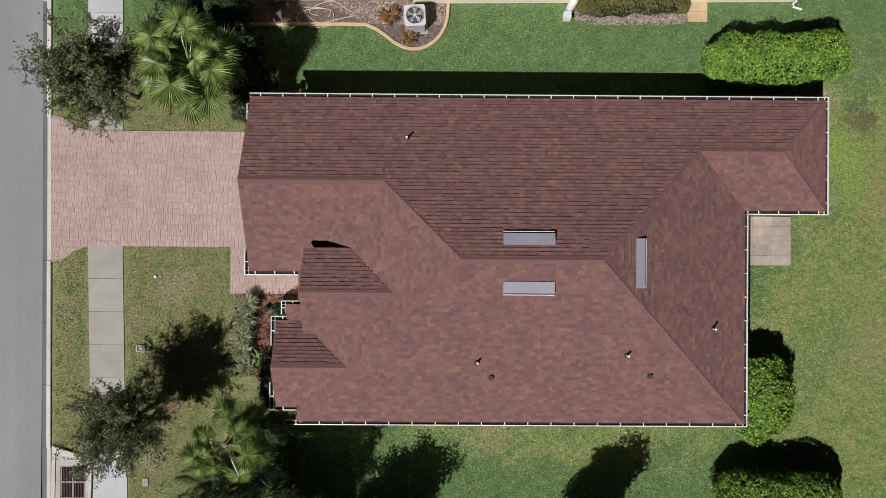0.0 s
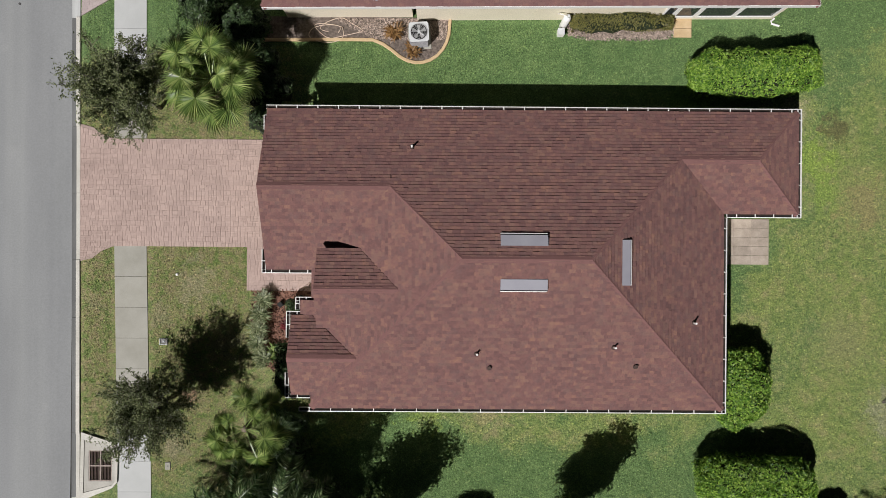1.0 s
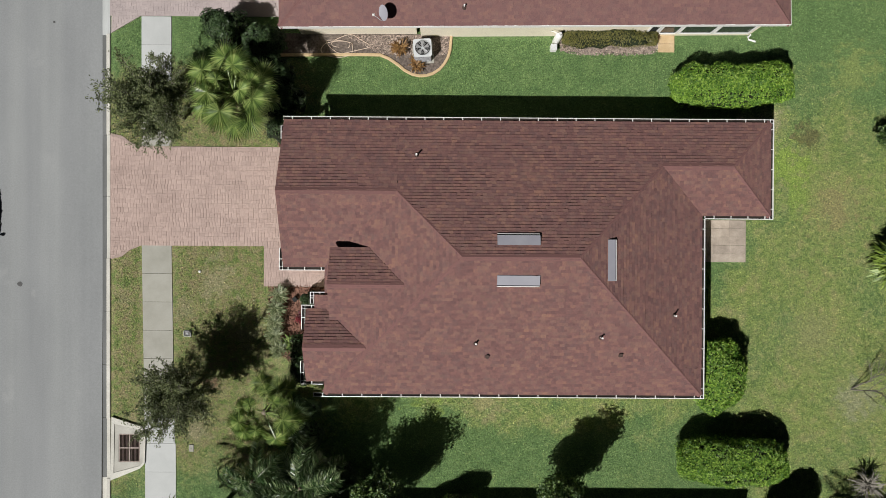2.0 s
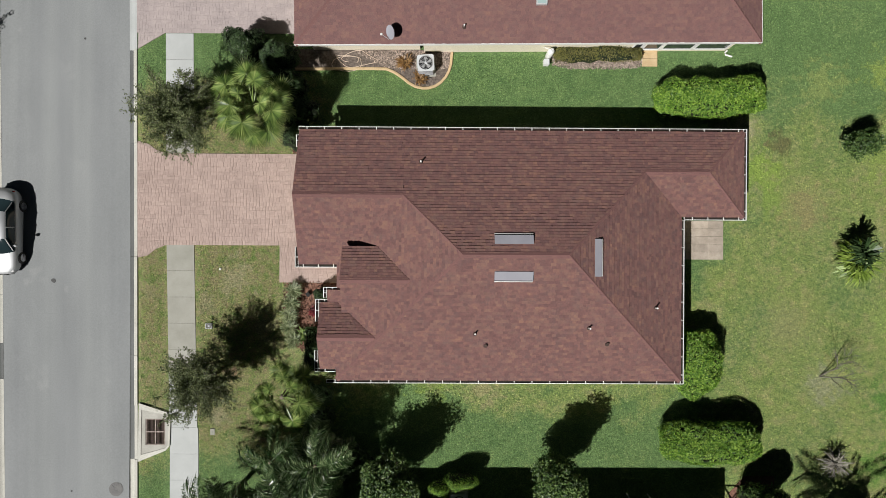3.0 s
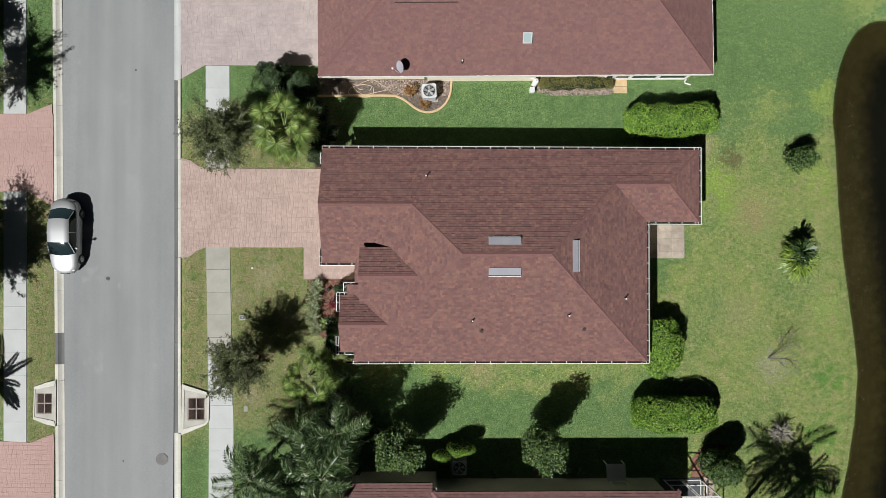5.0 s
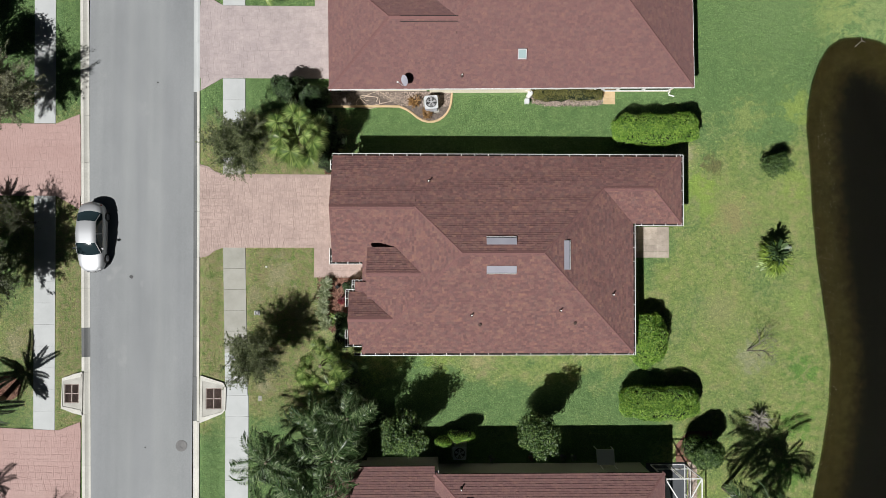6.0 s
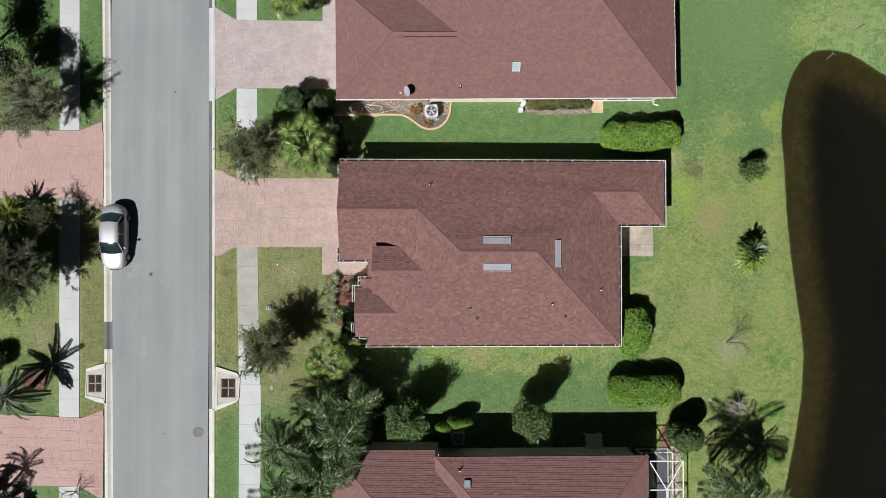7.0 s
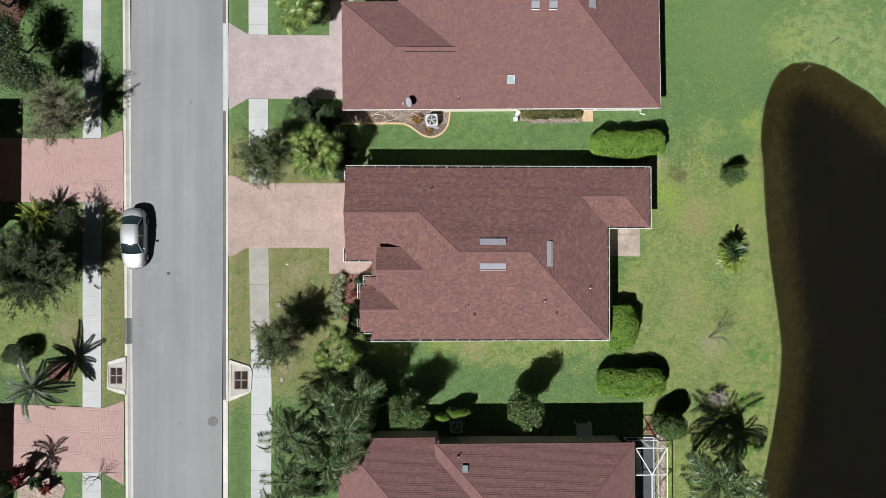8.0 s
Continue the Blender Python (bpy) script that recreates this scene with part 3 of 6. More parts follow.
def build_roof(house, planes, caps, material, seed, keep=None, keep_plane=None, butt=0.018):
    rng = random.Random(seed)
    deck = Geo()
    for p in planes:
        n = (Vector(p[1]) - Vector(p[0])).cross(Vector(p[2]) - Vector(p[0]))
        deck.slab(p if n.z > 0 else p[::-1], 0.14)
    roof = part("roof", deck, DECK, house, "hipped roof of brown asphalt shingles")
    tabs, pieces = Geo(), []
    for i, p in enumerate(planes):
        shingle_plane(tabs, p, rng, keep if i == keep_plane else None, pieces, butt)
    tagged(part("shingles", tabs, material, roof), kind="stuff")
    for a, b in caps:
        g = Geo()
        cap_line(g, a, b)
        part("ridge_cap", g, CAP, roof)
    if pieces:
        t = Geo()
        t.v = [(0, 0, 0.033), (0.338, 0, 0.033), (0.338, 0.145, 0.004), (0, 0.145, 0.004), (0, 0, 0), (0.338, 0, 0)]
        t.f = [(0, 1, 2, 3), (4, 5, 1, 0)]
        me = t.mesh("shingle", material)
        for m in pieces:
            o = part("shingle", me, None, roof)
            o.matrix_basis = m
    return roof


def gutter(house, a, b, out, z=2.56):
    """A white trough along an eave, its open top spanned by hangers."""
    ax, ay = a
    bx, by = b
    L = math.hypot(bx - ax, by - ay)
    d = Vector((bx - ax, by - ay, 0)) / L
    o = Vector((out[0], out[1], 0))
    p0 = Vector((ax, ay, z))
    W = 0.165
    prof = [(0.0, 0.05), (0.0, -0.07), (W - 0.035, -0.07), (W, -0.01), (W, 0.045), (W - 0.03, 0.052), (W - 0.03, 0.04), (W - 0.012, 0.035), (W - 0.012, -0.005), (W - 0.042, -0.058), (0.012, -0.058), (0.012, 0.05)]
    g = Geo()
    k = len(prof)
    for s in (0, L):
        for w, h in prof:
            g.v.append(tuple(p0 + d * s + o * (w - W) + Vector((0, 0, h))))
    for i in range(k):
        j = (i + 1) % k
        g.f.append((i, j, k + j, k + i))
    for s in (0, L):
        e = [p0 + d * s + o * (w - W) + Vector((0, 0, h)) for w, h in prof[:5]]
        g.face(e + [p0 + d * s + o * -W + Vector((0, 0, 0.045))])
    ob = part("gutter", g, WHITE, house, "white metal rain gutter")
    # Near-black inlay, added so that the open trough looks dark inside.
    inlay = Geo()
    e0, e1 = p0 + d * 0.02, p0 + d * (L - 0.02)
    inlay.slab([tuple(q + Vector((0, 0, -0.015))) for q in (e0 - o * 0.15, e1 - o * 0.15, e1 - o * 0.022, e0 - o * 0.022)], 0.04)
    part("trough_inlay", inlay, TROUGH_DARK, ob, "near-black inlay in the trough")
    n = max(1, round(L / 0.85))
    for i in range(n):
        c = p0 + d * (L * (i + 0.5) / n)
        h = Geo()
        e = d * 0.018
        q = [c - e - o * W, c + e - o * W, c + e, c - e]
        h.slab([tuple(x + Vector((0, 0, 0.058))) for x in q], 0.008)
        part("hanger", h, WHITE, ob)
    return ob


# ---------------------------------------------------------------- the house under the camera
N_, S_, W_, E_ = 5.75, -6.37, -4.8, 11.92
S_SLOPE = SLOPE * 6.0 / 6.12
house = thing("house", "single-storey house with a brown shingle hip roof and white gutters", "house")
fN, fS, fE, fW = (0, -1, N_), (0, 1, -S_), (-1, 0, E_), (1, 0, -W_)
H = SLOPE
G1 = 3.50
planes = [
    plane_z([(-6.65, N_), (-6.65, 2.49), (-1.54, 2.49), (-1.54, N_)], fN),
    plane_z([(-1.54, N_), (-1.54, 2.49), (1.2, -0.25), (5.92, -0.25), (9.85, 3.68), (9.85, N_)], fN),
    plane_z([(9.85, N_), (9.85, 3.68), (12.88, 3.68), (14.95, N_)], fN),
    plane_z([(W_, S_), (E_, S_), (5.92, -0.25), (1.2, -0.25)], fS, EAVE, S_SLOPE),
    plane_z([(E_, S_), (E_, 1.61), (9.85, 3.68), (5.92, -0.25)], fE),
    plane_z([(14.95, 1.61), (14.95, N_), (12.88, 3.68)], (-1, 0, 14.95)),
    plane_z([(E_, 1.61), (14.95, 1.61), (12.88, 3.68), (9.85, 3.68)], (0, 1, -1.61)),
    plane_z([(1.2, -0.25), (-1.54, 2.49), (W_, -0.77), (W_, S_)], fW),
    plane_z([(-6.65, -0.77), (W_, -0.77), (-1.54, 2.49), (-6.65, 2.49)], (0, 1, 0.77)),
    [(-4.42, 0.1, G1), (-4.42, -1.45, G1 + 0.65), (-1.2, -1.45, G1 + 0.65), (-2.75, 0.1, G1)],
    [(-4.42, -1.45, G1 + 0.65), (-4.42, -3.0, G1), (-2.75, -3.0, G1), (-1.2, -1.45, G1 + 0.65)],
    [(-5.6, -2.62, EAVE + 0.03), (-5.6, -4.22, 3.45), (-2.88, -4.22, 3.45), (-4.78, -2.62, EAVE + 0.03)],
    [(-5.6, -4.22, 3.45), (-5.6, -5.82, EAVE + 0.03), (-4.78, -5.82, EAVE + 0.03), (-2.88, -4.22, 3.45)],
    [(-5.25, -2.0, 2.6), (-5.25, -2.6, 2.6), (-4.5, -2.6, 2.88), (-4.5, -2.0, 2.88)],
]
top, gz, wz = EAVE + 6.0 * H, EAVE + 3.26 * H, EAVE + 2.07 * H
caps = [
    ((1.2, -0.25, top), (5.92, -0.25, top)), ((-6.65, 2.49, gz), (-1.54, 2.49, gz)), ((1.2, -0.25, top), (-1.54, 2.49, gz)),
    ((5.92, -0.25, top), (E_, S_, EAVE)), ((5.92, -0.25, top), (9.85, 3.68, wz)), ((9.85, 3.68, wz), (12.88, 3.68, wz)),
    ((12.88, 3.68, wz), (14.95, N_, EAVE)), ((12.88, 3.68, wz), (14.95, 1.61, EAVE)), ((1.2, -0.25, top), (W_, S_, EAVE)),
    ((-4.42, -1.45, G1 + 0.65), (-1.2, -1.45, G1 + 0.65)), ((-5.6, -4.22, 3.45), (-2.88, -4.22, 3.45)),
]
roof = build_roof(house, planes, caps, SHINGLE, 3, lambda p: 0.5 < p.x < 6.5 and -2.6 < p.y < -0.4, 3, 0.024)


def walls(parent, outline, top_z, material, name="wall", thick=0.2, low=-0.1):
    k = len(outline)
    for i in range(k):
        (ax, ay), (bx, by) = outline[i], outline[(i + 1) % k]
        L = math.hypot(bx - ax, by - ay)
        dx, dy = (bx - ax) / L, (by - ay) / L
        nx, ny = -dy * thick, dx * thick
        g = Geo()
        e = thick * 0.98
        g.prism([(ax, ay), (bx - dx * e, by - dy * e), (bx - dx * e + nx, by - dy * e + ny), (ax + nx, ay + ny)], low, top_z)
        part(name, g, material, parent)


walls(house, [(-6.3, -0.5), (-4.45, -0.5), (-4.45, -5.95), (11.6, -5.95), (11.6, 1.9), (14.65, 1.9), (14.65, 5.45), (-6.3, 5.45)], 2.5, STUCCO)
g = Geo()
g.v = [(-6.3, -0.45, 2.5), (-6.3, 5.4, 2.5), (-6.3, 2.49, 3.78), (-6.1, -0.45, 2.5), (-6.1, 5.4, 2.5), (-6.1, 2.49, 3.78)]
g.f = [(0, 2, 1), (3, 4, 5), (0, 1, 4, 3), (1, 2, 5, 4), (2, 0, 3, 5)]
part("gable_wall", g, STUCCO, house)
g = Geo()
g.prism([(-4.1, -2.7), (-3.1, -2.7), (-3.1, -0.2), (-4.1, -0.2)], 2.5, 3.42)
part("gable_wall", g, STUCCO, house)
g = Geo()
g.prism([(-5.2, -5.5), (-4.5, -5.5), (-4.5, -2.95), (-5.2, -2.95)], -0.1, 2.55)
part("bay_wall", g, STUCCO, house)
# Unseen wall, added to throw a shadow across the entry path.
g = Geo()
g.prism([(-5.1, -2.93), (-4.5, -2.93), (-4.5, -2.02), (-5.1, -2.02)], -0.1, 2.5)
part("entry_shadow_wall", g, STUCCO, house)
for a, b, o in [
    ((-6.7, 5.91), (15.1, 5.91), (0, 1)), ((15.11, 5.9), (15.11, 1.47), (1, 0)), ((15.1, 1.46), (12.08, 1.46), (0, -1)), ((12.08, 1.46), (12.08, -6.52), (1, 0)),
    ((12.07, -6.53), (-5.3, -6.53), (0, -1)), ((-6.8, -0.93), (-4.6, -0.93), (0, -1)), ((-6.84, -0.92), (-6.84, 0.06), (-1, 0)), ((-6.8, 5.5), (-6.8, 4.9), (-1, 0)),
    ((-5.44, -1.88), (-4.6, -1.88), (0, 1)), ((-5.46, -1.9), (-5.46, -2.4), (-1, 0)), ((-5.82, -2.46), (-4.95, -2.46), (0, 1)), ((-5.84, -2.48), (-5.84, -3.55), (-1, 0)),
    ((-5.87, -4.95), (-5.87, -5.97), (-1, 0)), ((-5.85, -5.99), (-4.85, -5.99), (0, -1)),
]:
    gutter(house, a, b, o)


def ridge_vent(parent, centre, down, length=1.74, depth=0.4):
    """A slant-backed metal exhaust vent set below the ridge: sloping hood, cheeks, dark slot, lip."""
    d = Vector((down[0], down[1], 0))
    s = Vector((-d.y, d.x, 0))
    c = Vector(centre)
    fall = Vector((0, 0, -SLOPE))

    def at(a, b, h):
        return c + s * a + d * b + fall * b + Vector((0, 0, h))

    L, D = length / 2, depth / 2
    hood = Geo()
    hood.slab([tuple(p) for p in (at(-L, -D, 0.06), at(L, -D, 0.06), at(L, D, 0.15), at(-L, D, 0.15))], 0.02)
    for e in (-L, L - 0.02):
        hood.face([at(e, -D, 0.06), at(e, D, 0.15), at(e, D, 0.0), at(e, -D, 0.0)])
        hood.face([at(e + 0.02, -D, 0.06), at(e + 0.02, D, 0.15), at(e + 0.02, D, 0.0), at(e + 0.02, -D, 0.0)])
    vent = part("roof_vent", hood, VENT, parent, "grey metal slant-back roof vent")
    lip = Geo()
    lip.slab([tuple(p) for p in (at(-L, D + 0.045, 0.1), at(L, D + 0.045, 0.1), at(L, D + 0.07, 0.1), at(-L, D + 0.07, 0.1))], 0.1)
    part("lip", lip, WHITE, vent, "bright folded lip")
    slot = Geo()
    slot.slab([tuple(p) for p in (at(-L, D - 0.03, 0.12), at(L, D - 0.03, 0.12), at(L, D + 0.05, 0.02), at(-L, D + 0.05, 0.02))], 0.01)
    part("slot", slot, DARK, vent)


def on_plane(fall, x, y):
    return plane_z([(x, y)], fall, EAVE, S_SLOPE if fall is fS else SLOPE)[0]


ridge_vent(house, on_plane(fN, 3.49, 0.44), (0, 1))
ridge_vent(house, on_plane(fS, 3.5, -1.2), (0, -1))
ridge_vent(house, on_plane(fE, 7.34, -0.36), (1, 0), 1.7, 0.32)


def vent_pipe(parent, p, material=WHITE, h=0.3, r=0.04):
    g = Geo()
    g.tube([(p[0], p[1], p[2] - 0.05), (p[0], p[1], p[2] + h)], [r, r], 10)
    pipe = part("vent_pipe", g, material, parent, "white plumbing vent pipe")
    g = Geo()
    g.tube([(p[0], p[1], p[2] - 0.05), (p[0], p[1], p[2] + 0.07), (p[0], p[1], p[2] + 0.1)], [0.13, 0.07, r + 0.004], 12)
    part("boot", g, RUST, pipe, "dark lead flashing boot")


for f, x, y in [(fN, -0.74, 4.1), (fS, 1.84, -3.95), (fS, 2.36, -4.55), (fS, 7.15, -3.65), (fS, 8.1, -4.45), (fE, 10.45, -2.75)]:
    vent_pipe(house, on_plane(f, x, y), *((RUST, 0.13, 0.075) if x in (2.36, 8.1) else (WHITE, 0.3, 0.04)))

# ---------------------------------------------------------------- the northern neighbour
nh = thing("house", "neighbouring house with cream walls and a reddish brown shingle roof", "house", at=(-6.9, 9.85, 0), rz=0.73)


def zed(pts, nx, ny, c, eave=EAVE):
    return plane_z(pts, (nx, ny, c), eave)


n_planes = [
    zed([(0, 0), (7.85, 0), (7.85, 3.85), (3.85, 3.85)], 0, 1, 0),
    zed([(7.85, 0), (22.7, 0), (16.1, 6.6), (10.6, 6.6), (7.85, 3.85)], 0, 1, 0),
    zed([(22.7, 0), (22.7, 13.2), (16.1, 6.6)], -1, 0, 22.7),
    zed([(22.7, 13.2), (4.0, 13.2), (10.6, 6.6), (16.1, 6.6)], 0, -1, 13.2),
    zed([(10.6, 6.6), (4.0, 13.2), (4.0, 7.7), (7.85, 3.85)], 1, 0, -4.0),
    zed([(7.85, 3.85), (4.0, 7.7), (0, 7.7), (3.85, 3.85)], 0, -1, 7.7),
    zed([(0, 7.7), (0, 0), (3.85, 3.85)], 1, 0, 0),
]
r1, r2 = EAVE + 6.6 * H, EAVE + 3.85 * H
build_roof(nh, n_planes, [((10.6, 6.6, r1), (16.1, 6.6, r1)), ((16.1, 6.6, r1), (22.7, 0, EAVE)), ((16.1, 6.6, r1), (22.7, 13.2, EAVE)), ((10.6, 6.6, r1), (7.85, 3.85, r2)),
                          ((7.85, 3.85, r2), (3.85, 3.85, r2)), ((3.85, 3.85, r2), (0, 0, EAVE)), ((3.85, 3.85, r2), (0, 7.7, EAVE)), ((10.6, 6.6, r1), (4.0, 13.2, EAVE))], SHINGLE_N, 5)
walls(nh, [(0.4, 0.6), (6.2, 0.6), (6.2, 0.46), (17.6, 0.46), (22.2, 0.46), (22.2, 12.9), (4.4, 12.9), (4.4, 7.3), (0.4, 7.3)], 2.5, STUCCO)
g = Geo()
g.box(-0.02, 22.72, -0.03, 0.0, EAVE - 0.16, EAVE + 0.02)
part("fascia", g, WHITE, nh)
g = Geo()
g.box(22.7, 22.73, -0.03, 13.2, EAVE - 0.16, EAVE + 0.02)
part("fascia", g, WHITE, nh)
# screened openings at the eastern end of the south wall
for i, (a, b) in enumerate([(17.0, 17.5), (17.56, 18.5), (18.56, 20.2), (20.26, 22.0)]):
    w = thing("window", "", "")
    w.parent = nh
    fr = Geo()
    for x0, x1, z0, z1 in ((a, b, 0.35, 0.43), (a, b, 2.2, 2.28), (a, a + 0.07, 0.43, 2.2), (b - 0.07, b, 0.43, 2.2)):
        fr.box(x0, x1, 0.4, 0.47, z0, z1)
    part("window_frame", fr, WHITE, w)
    pn = Geo()
    pn.box(a + 0.07, b - 0.07, 0.435, 0.45, 0.43, 2.2)
    part("pane", pn, GLASS, w)
# skylight, long slit vent, small vents


def curb_skylight(parent, x, y, fall, sx=0.6, sy=0.6):
    z = plane_z([(x, y)], fall)[0][2]
    s = fall[1] * SLOPE
    g = Geo()

    def q(a, b, h):
        return (x + a, y + b, z + b * s + h)
    for k, (a0, a1, b0, b1) in enumerate(((-sx / 2, sx / 2, -sy / 2, -sy / 2 + 0.05), (-sx / 2, sx / 2, sy / 2 - 0.05, sy / 2), (-sx / 2, -sx / 2 + 0.05, -sy / 2 + 0.05, sy / 2 - 0.05), (sx / 2 - 0.05, sx / 2, -sy / 2 + 0.05, sy / 2 - 0.05))):
        g.slab([q(a0, b0, 0.13), q(a1, b0, 0.13), q(a1, b1, 0.13), q(a0, b1, 0.13)], 0.15)
    sk = part("skylight", g, STEEL, parent, "small square skylight in a metal kerb")
    p = Geo()
    p.slab([q(-sx / 2 + 0.05, -sy / 2 + 0.05, 0.12), q(sx / 2 - 0.05, -sy / 2 + 0.05, 0.12), q(sx / 2 - 0.05, sy / 2 - 0.05, 0.12), q(-sx / 2 + 0.05, sy / 2 - 0.05, 0.12)], 0.02)
    part("pane", p, SKYLIGHT, sk)


curb_skylight(nh, 11.85, 1.83, (0, 1, 0), 0.52, 0.54)
slit = Geo()
for yy in (3.58, 3.86):
    z = EAVE + H * min(yy, 7.7 - yy)
    slit.box(4.5, 7.95, yy - 0.014, yy + 0.014, z - 0.02, z + 0.05)
part("ridge_vent_strip", slit, DARK, nh, "dark slotted ridge vent strip")
vent_pipe(nh, (8.2, 0.72, EAVE + 0.72 * H), WHITE, 0.22, 0.035)
for x in (13.3, 14.5):
    ridge_vent(nh, (x, 6.3, EAVE + 6.3 * H), (0, -1), 0.55, 0.45)
ridge_vent(nh, (17.2, 6.5, EAVE + 5.5 * H), (1, 0), 0.55, 0.45)

# ---------------------------------------------------------------- the southern neighbour
sh = thing("house", "neighbouring house with grey walls and a brown shingle roof", "house")
GE = 2.1
s_planes = [
    zed([(-0.35, -13.75), (6.05, -20.15), (7.4, -20.15), (13.8, -13.75)], 0, -1, -13.75),
    zed([(13.8, -13.75), (7.4, -20.15), (13.8, -26.55)], -1, 0, 13.8),
    zed([(-0.35, -13.75), (-0.35, -26.55), (6.05, -20.15)], 1, 0, 0.35),
    zed([(-0.35, -26.55), (13.8, -26.55), (7.4, -20.15), (6.05, -20.15)], 0, 1, 26.55),
    zed([(-7.2, -13.45), (-3.15, -17.5), (-0.35, -17.5), (-0.35, -13.45)], 0, -1, -13.45, GE),
    zed([(-0.35, -17.5), (2.46, -17.5), (-0.35, -14.69)], 0, -1, -13.45, GE),
    zed([(-7.2, -13.45), (-7.2, -21.55), (-3.15, -17.5)], 1, 0, 7.2, GE),
    zed([(-7.2, -21.55), (2.46, -21.55), (2.46, -17.5), (-3.15, -17.5)], 0, 1, 21.55, GE),
]
r3, r4 = EAVE + 6.4 * H, GE + 4.05 * H
build_roof(sh, s_planes, [((-0.35, -13.75, EAVE), (6.05, -20.15, r3)), ((7.4, -20.15, r3), (13.8, -13.75, EAVE)), ((6.05, -20.15, r3), (7.4, -20.15, r3)),
                          ((-7.2, -13.45, GE), (-3.15, -17.5, r4)), ((-3.15, -17.5, r4), (2.46, -17.5, r4))], SHINGLE_N, 8)
walls(sh, [(-0.1, -26.2), (13.4, -26.2), (13.4, -14.2), (-0.1, -14.2)], 2.5, STUCCO_GREY, low=-0.7)
walls(sh, [(-6.8, -21.2), (-0.1, -21.2), (-0.1, -13.75), (-6.8, -13.75)], 2.0, STUCCO_GREY, low=-0.7)
curb_skylight(sh, 1.72, -15.25, (0, -1, -13.75), 0.4, 0.44)
vent_pipe(sh, (1.25, -14.5, EAVE + 0.75 * H))
sh.location, sh.scale = (-0.011, -0.008, 0.578), (0.987, 0.987, 0.987)

# screen enclosure behind that house
cage = thing("screen_enclosure", "white aluminium pool cage frame with mesh panels", "enclosure")


def bar(parent, a, b, r=0.035, material=WHITE, name="bar"):
    a, b = Vector(a), Vector(b)
    g = Geo()
    g.tube([a, b], [r * 1.2, r * 1.2], 4)
    return part(name, g, material, parent)


CX0, CX1, CY0, CY1, CZ = 13.88, 16.15, -14.15, -24.0, 2.6
for a, b in [((CX0, CY0), (CX1, CY0)), ((CX1, CY0), (CX1, CY1)), ((CX0, CY0), (CX0, CY1)), ((CX0, -16.05), (CX1, -16.05)), ((CX0, -18.2), (CX1, -18.2)), ((CX0, -20.5), (CX1, -20.5)),
             ((CX0, CY0), (15.05, -16.05)), ((CX1, CY0), (15.05, -16.05)), ((15.05, -16.05), (15.05, CY1))]:
    bar(cage, (*a, CZ), (*b, CZ))
for x, y in [(CX0, CY0), (CX1, CY0), (CX1, -16.05), (CX1, -18.2), (CX1, -20.5), (15.05, CY0)]:
    bar(cage, (x, y, 0), (x, y, CZ), name="post")
for z in (0.9, 0.1):
    bar(cage, (CX0, CY0, z), (CX1, CY0, z), 0.025)
    bar(cage, (CX1, CY0, z), (CX1, CY1, z), 0.025)
bar(cage, (14.9, -14.15, 0.02), (14.9, -14.15, 2.6), 0.03)
# The screen mesh's shade is put into the slab's colour.
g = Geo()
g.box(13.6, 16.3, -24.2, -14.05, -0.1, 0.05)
solid("patio_slab", g, surface("screen_shaded_deck", (0.045, 0.05, 0.056), (0.075, 0.08, 0.088), 0.8, 30), "concrete slab under the pool cage, coloured dark for the screen's shade", "patio", kind="structure")
# dark chaise and white trim inside the enclosure
chaise = thing("lounge_chair", "pale cushioned lounge chair inside the pool cage", "chair", at=(14.75, -15.9, 0.05), rz=8)
g = Geo()
g.box(-0.3, 0.3, -0.9, 0.5, 0.28, 0.36, 0.02)
part("seat", g, PLASTIC, chaise)
g = Geo()
g.slab([(-0.3, 0.5, 0.38), (0.3, 0.5, 0.38), (0.3, 0.95, 0.8), (-0.3, 0.95, 0.8)], 0.07)
part("backrest", g, PLASTIC, chaise)
for x in (-0.26, 0.26):
    for y in (-0.8, 0.4):
        g = Geo()
        g.box(x - 0.02, x + 0.02, y - 0.02, y + 0.02, 0, 0.28)
        part("leg", g, WHITE, chaise)
# lean-to awning by the north wall of the southern house
awn = thing("awning_frame", "grey panel on white struts beside the wall", "awning")
g = Geo()
g.slab([(10.1, -12.9, 0.8), (11.25, -12.9, 0.8), (11.25, -13.85, 1.0), (10.1, -13.85, 1.0)], 0.05)
part("panel", g, PLASTIC, awn)
for x in (10.2, 11.1):
    bar(awn, (x + 0.1, -13.85, 0.98), (x + 0.4, -14.25, 1.5), 0.03)
for x in (10.15, 11.25):
    bar(awn, (x, -12.95, 0.0), (x, -12.95, 0.78), 0.025, name="post")

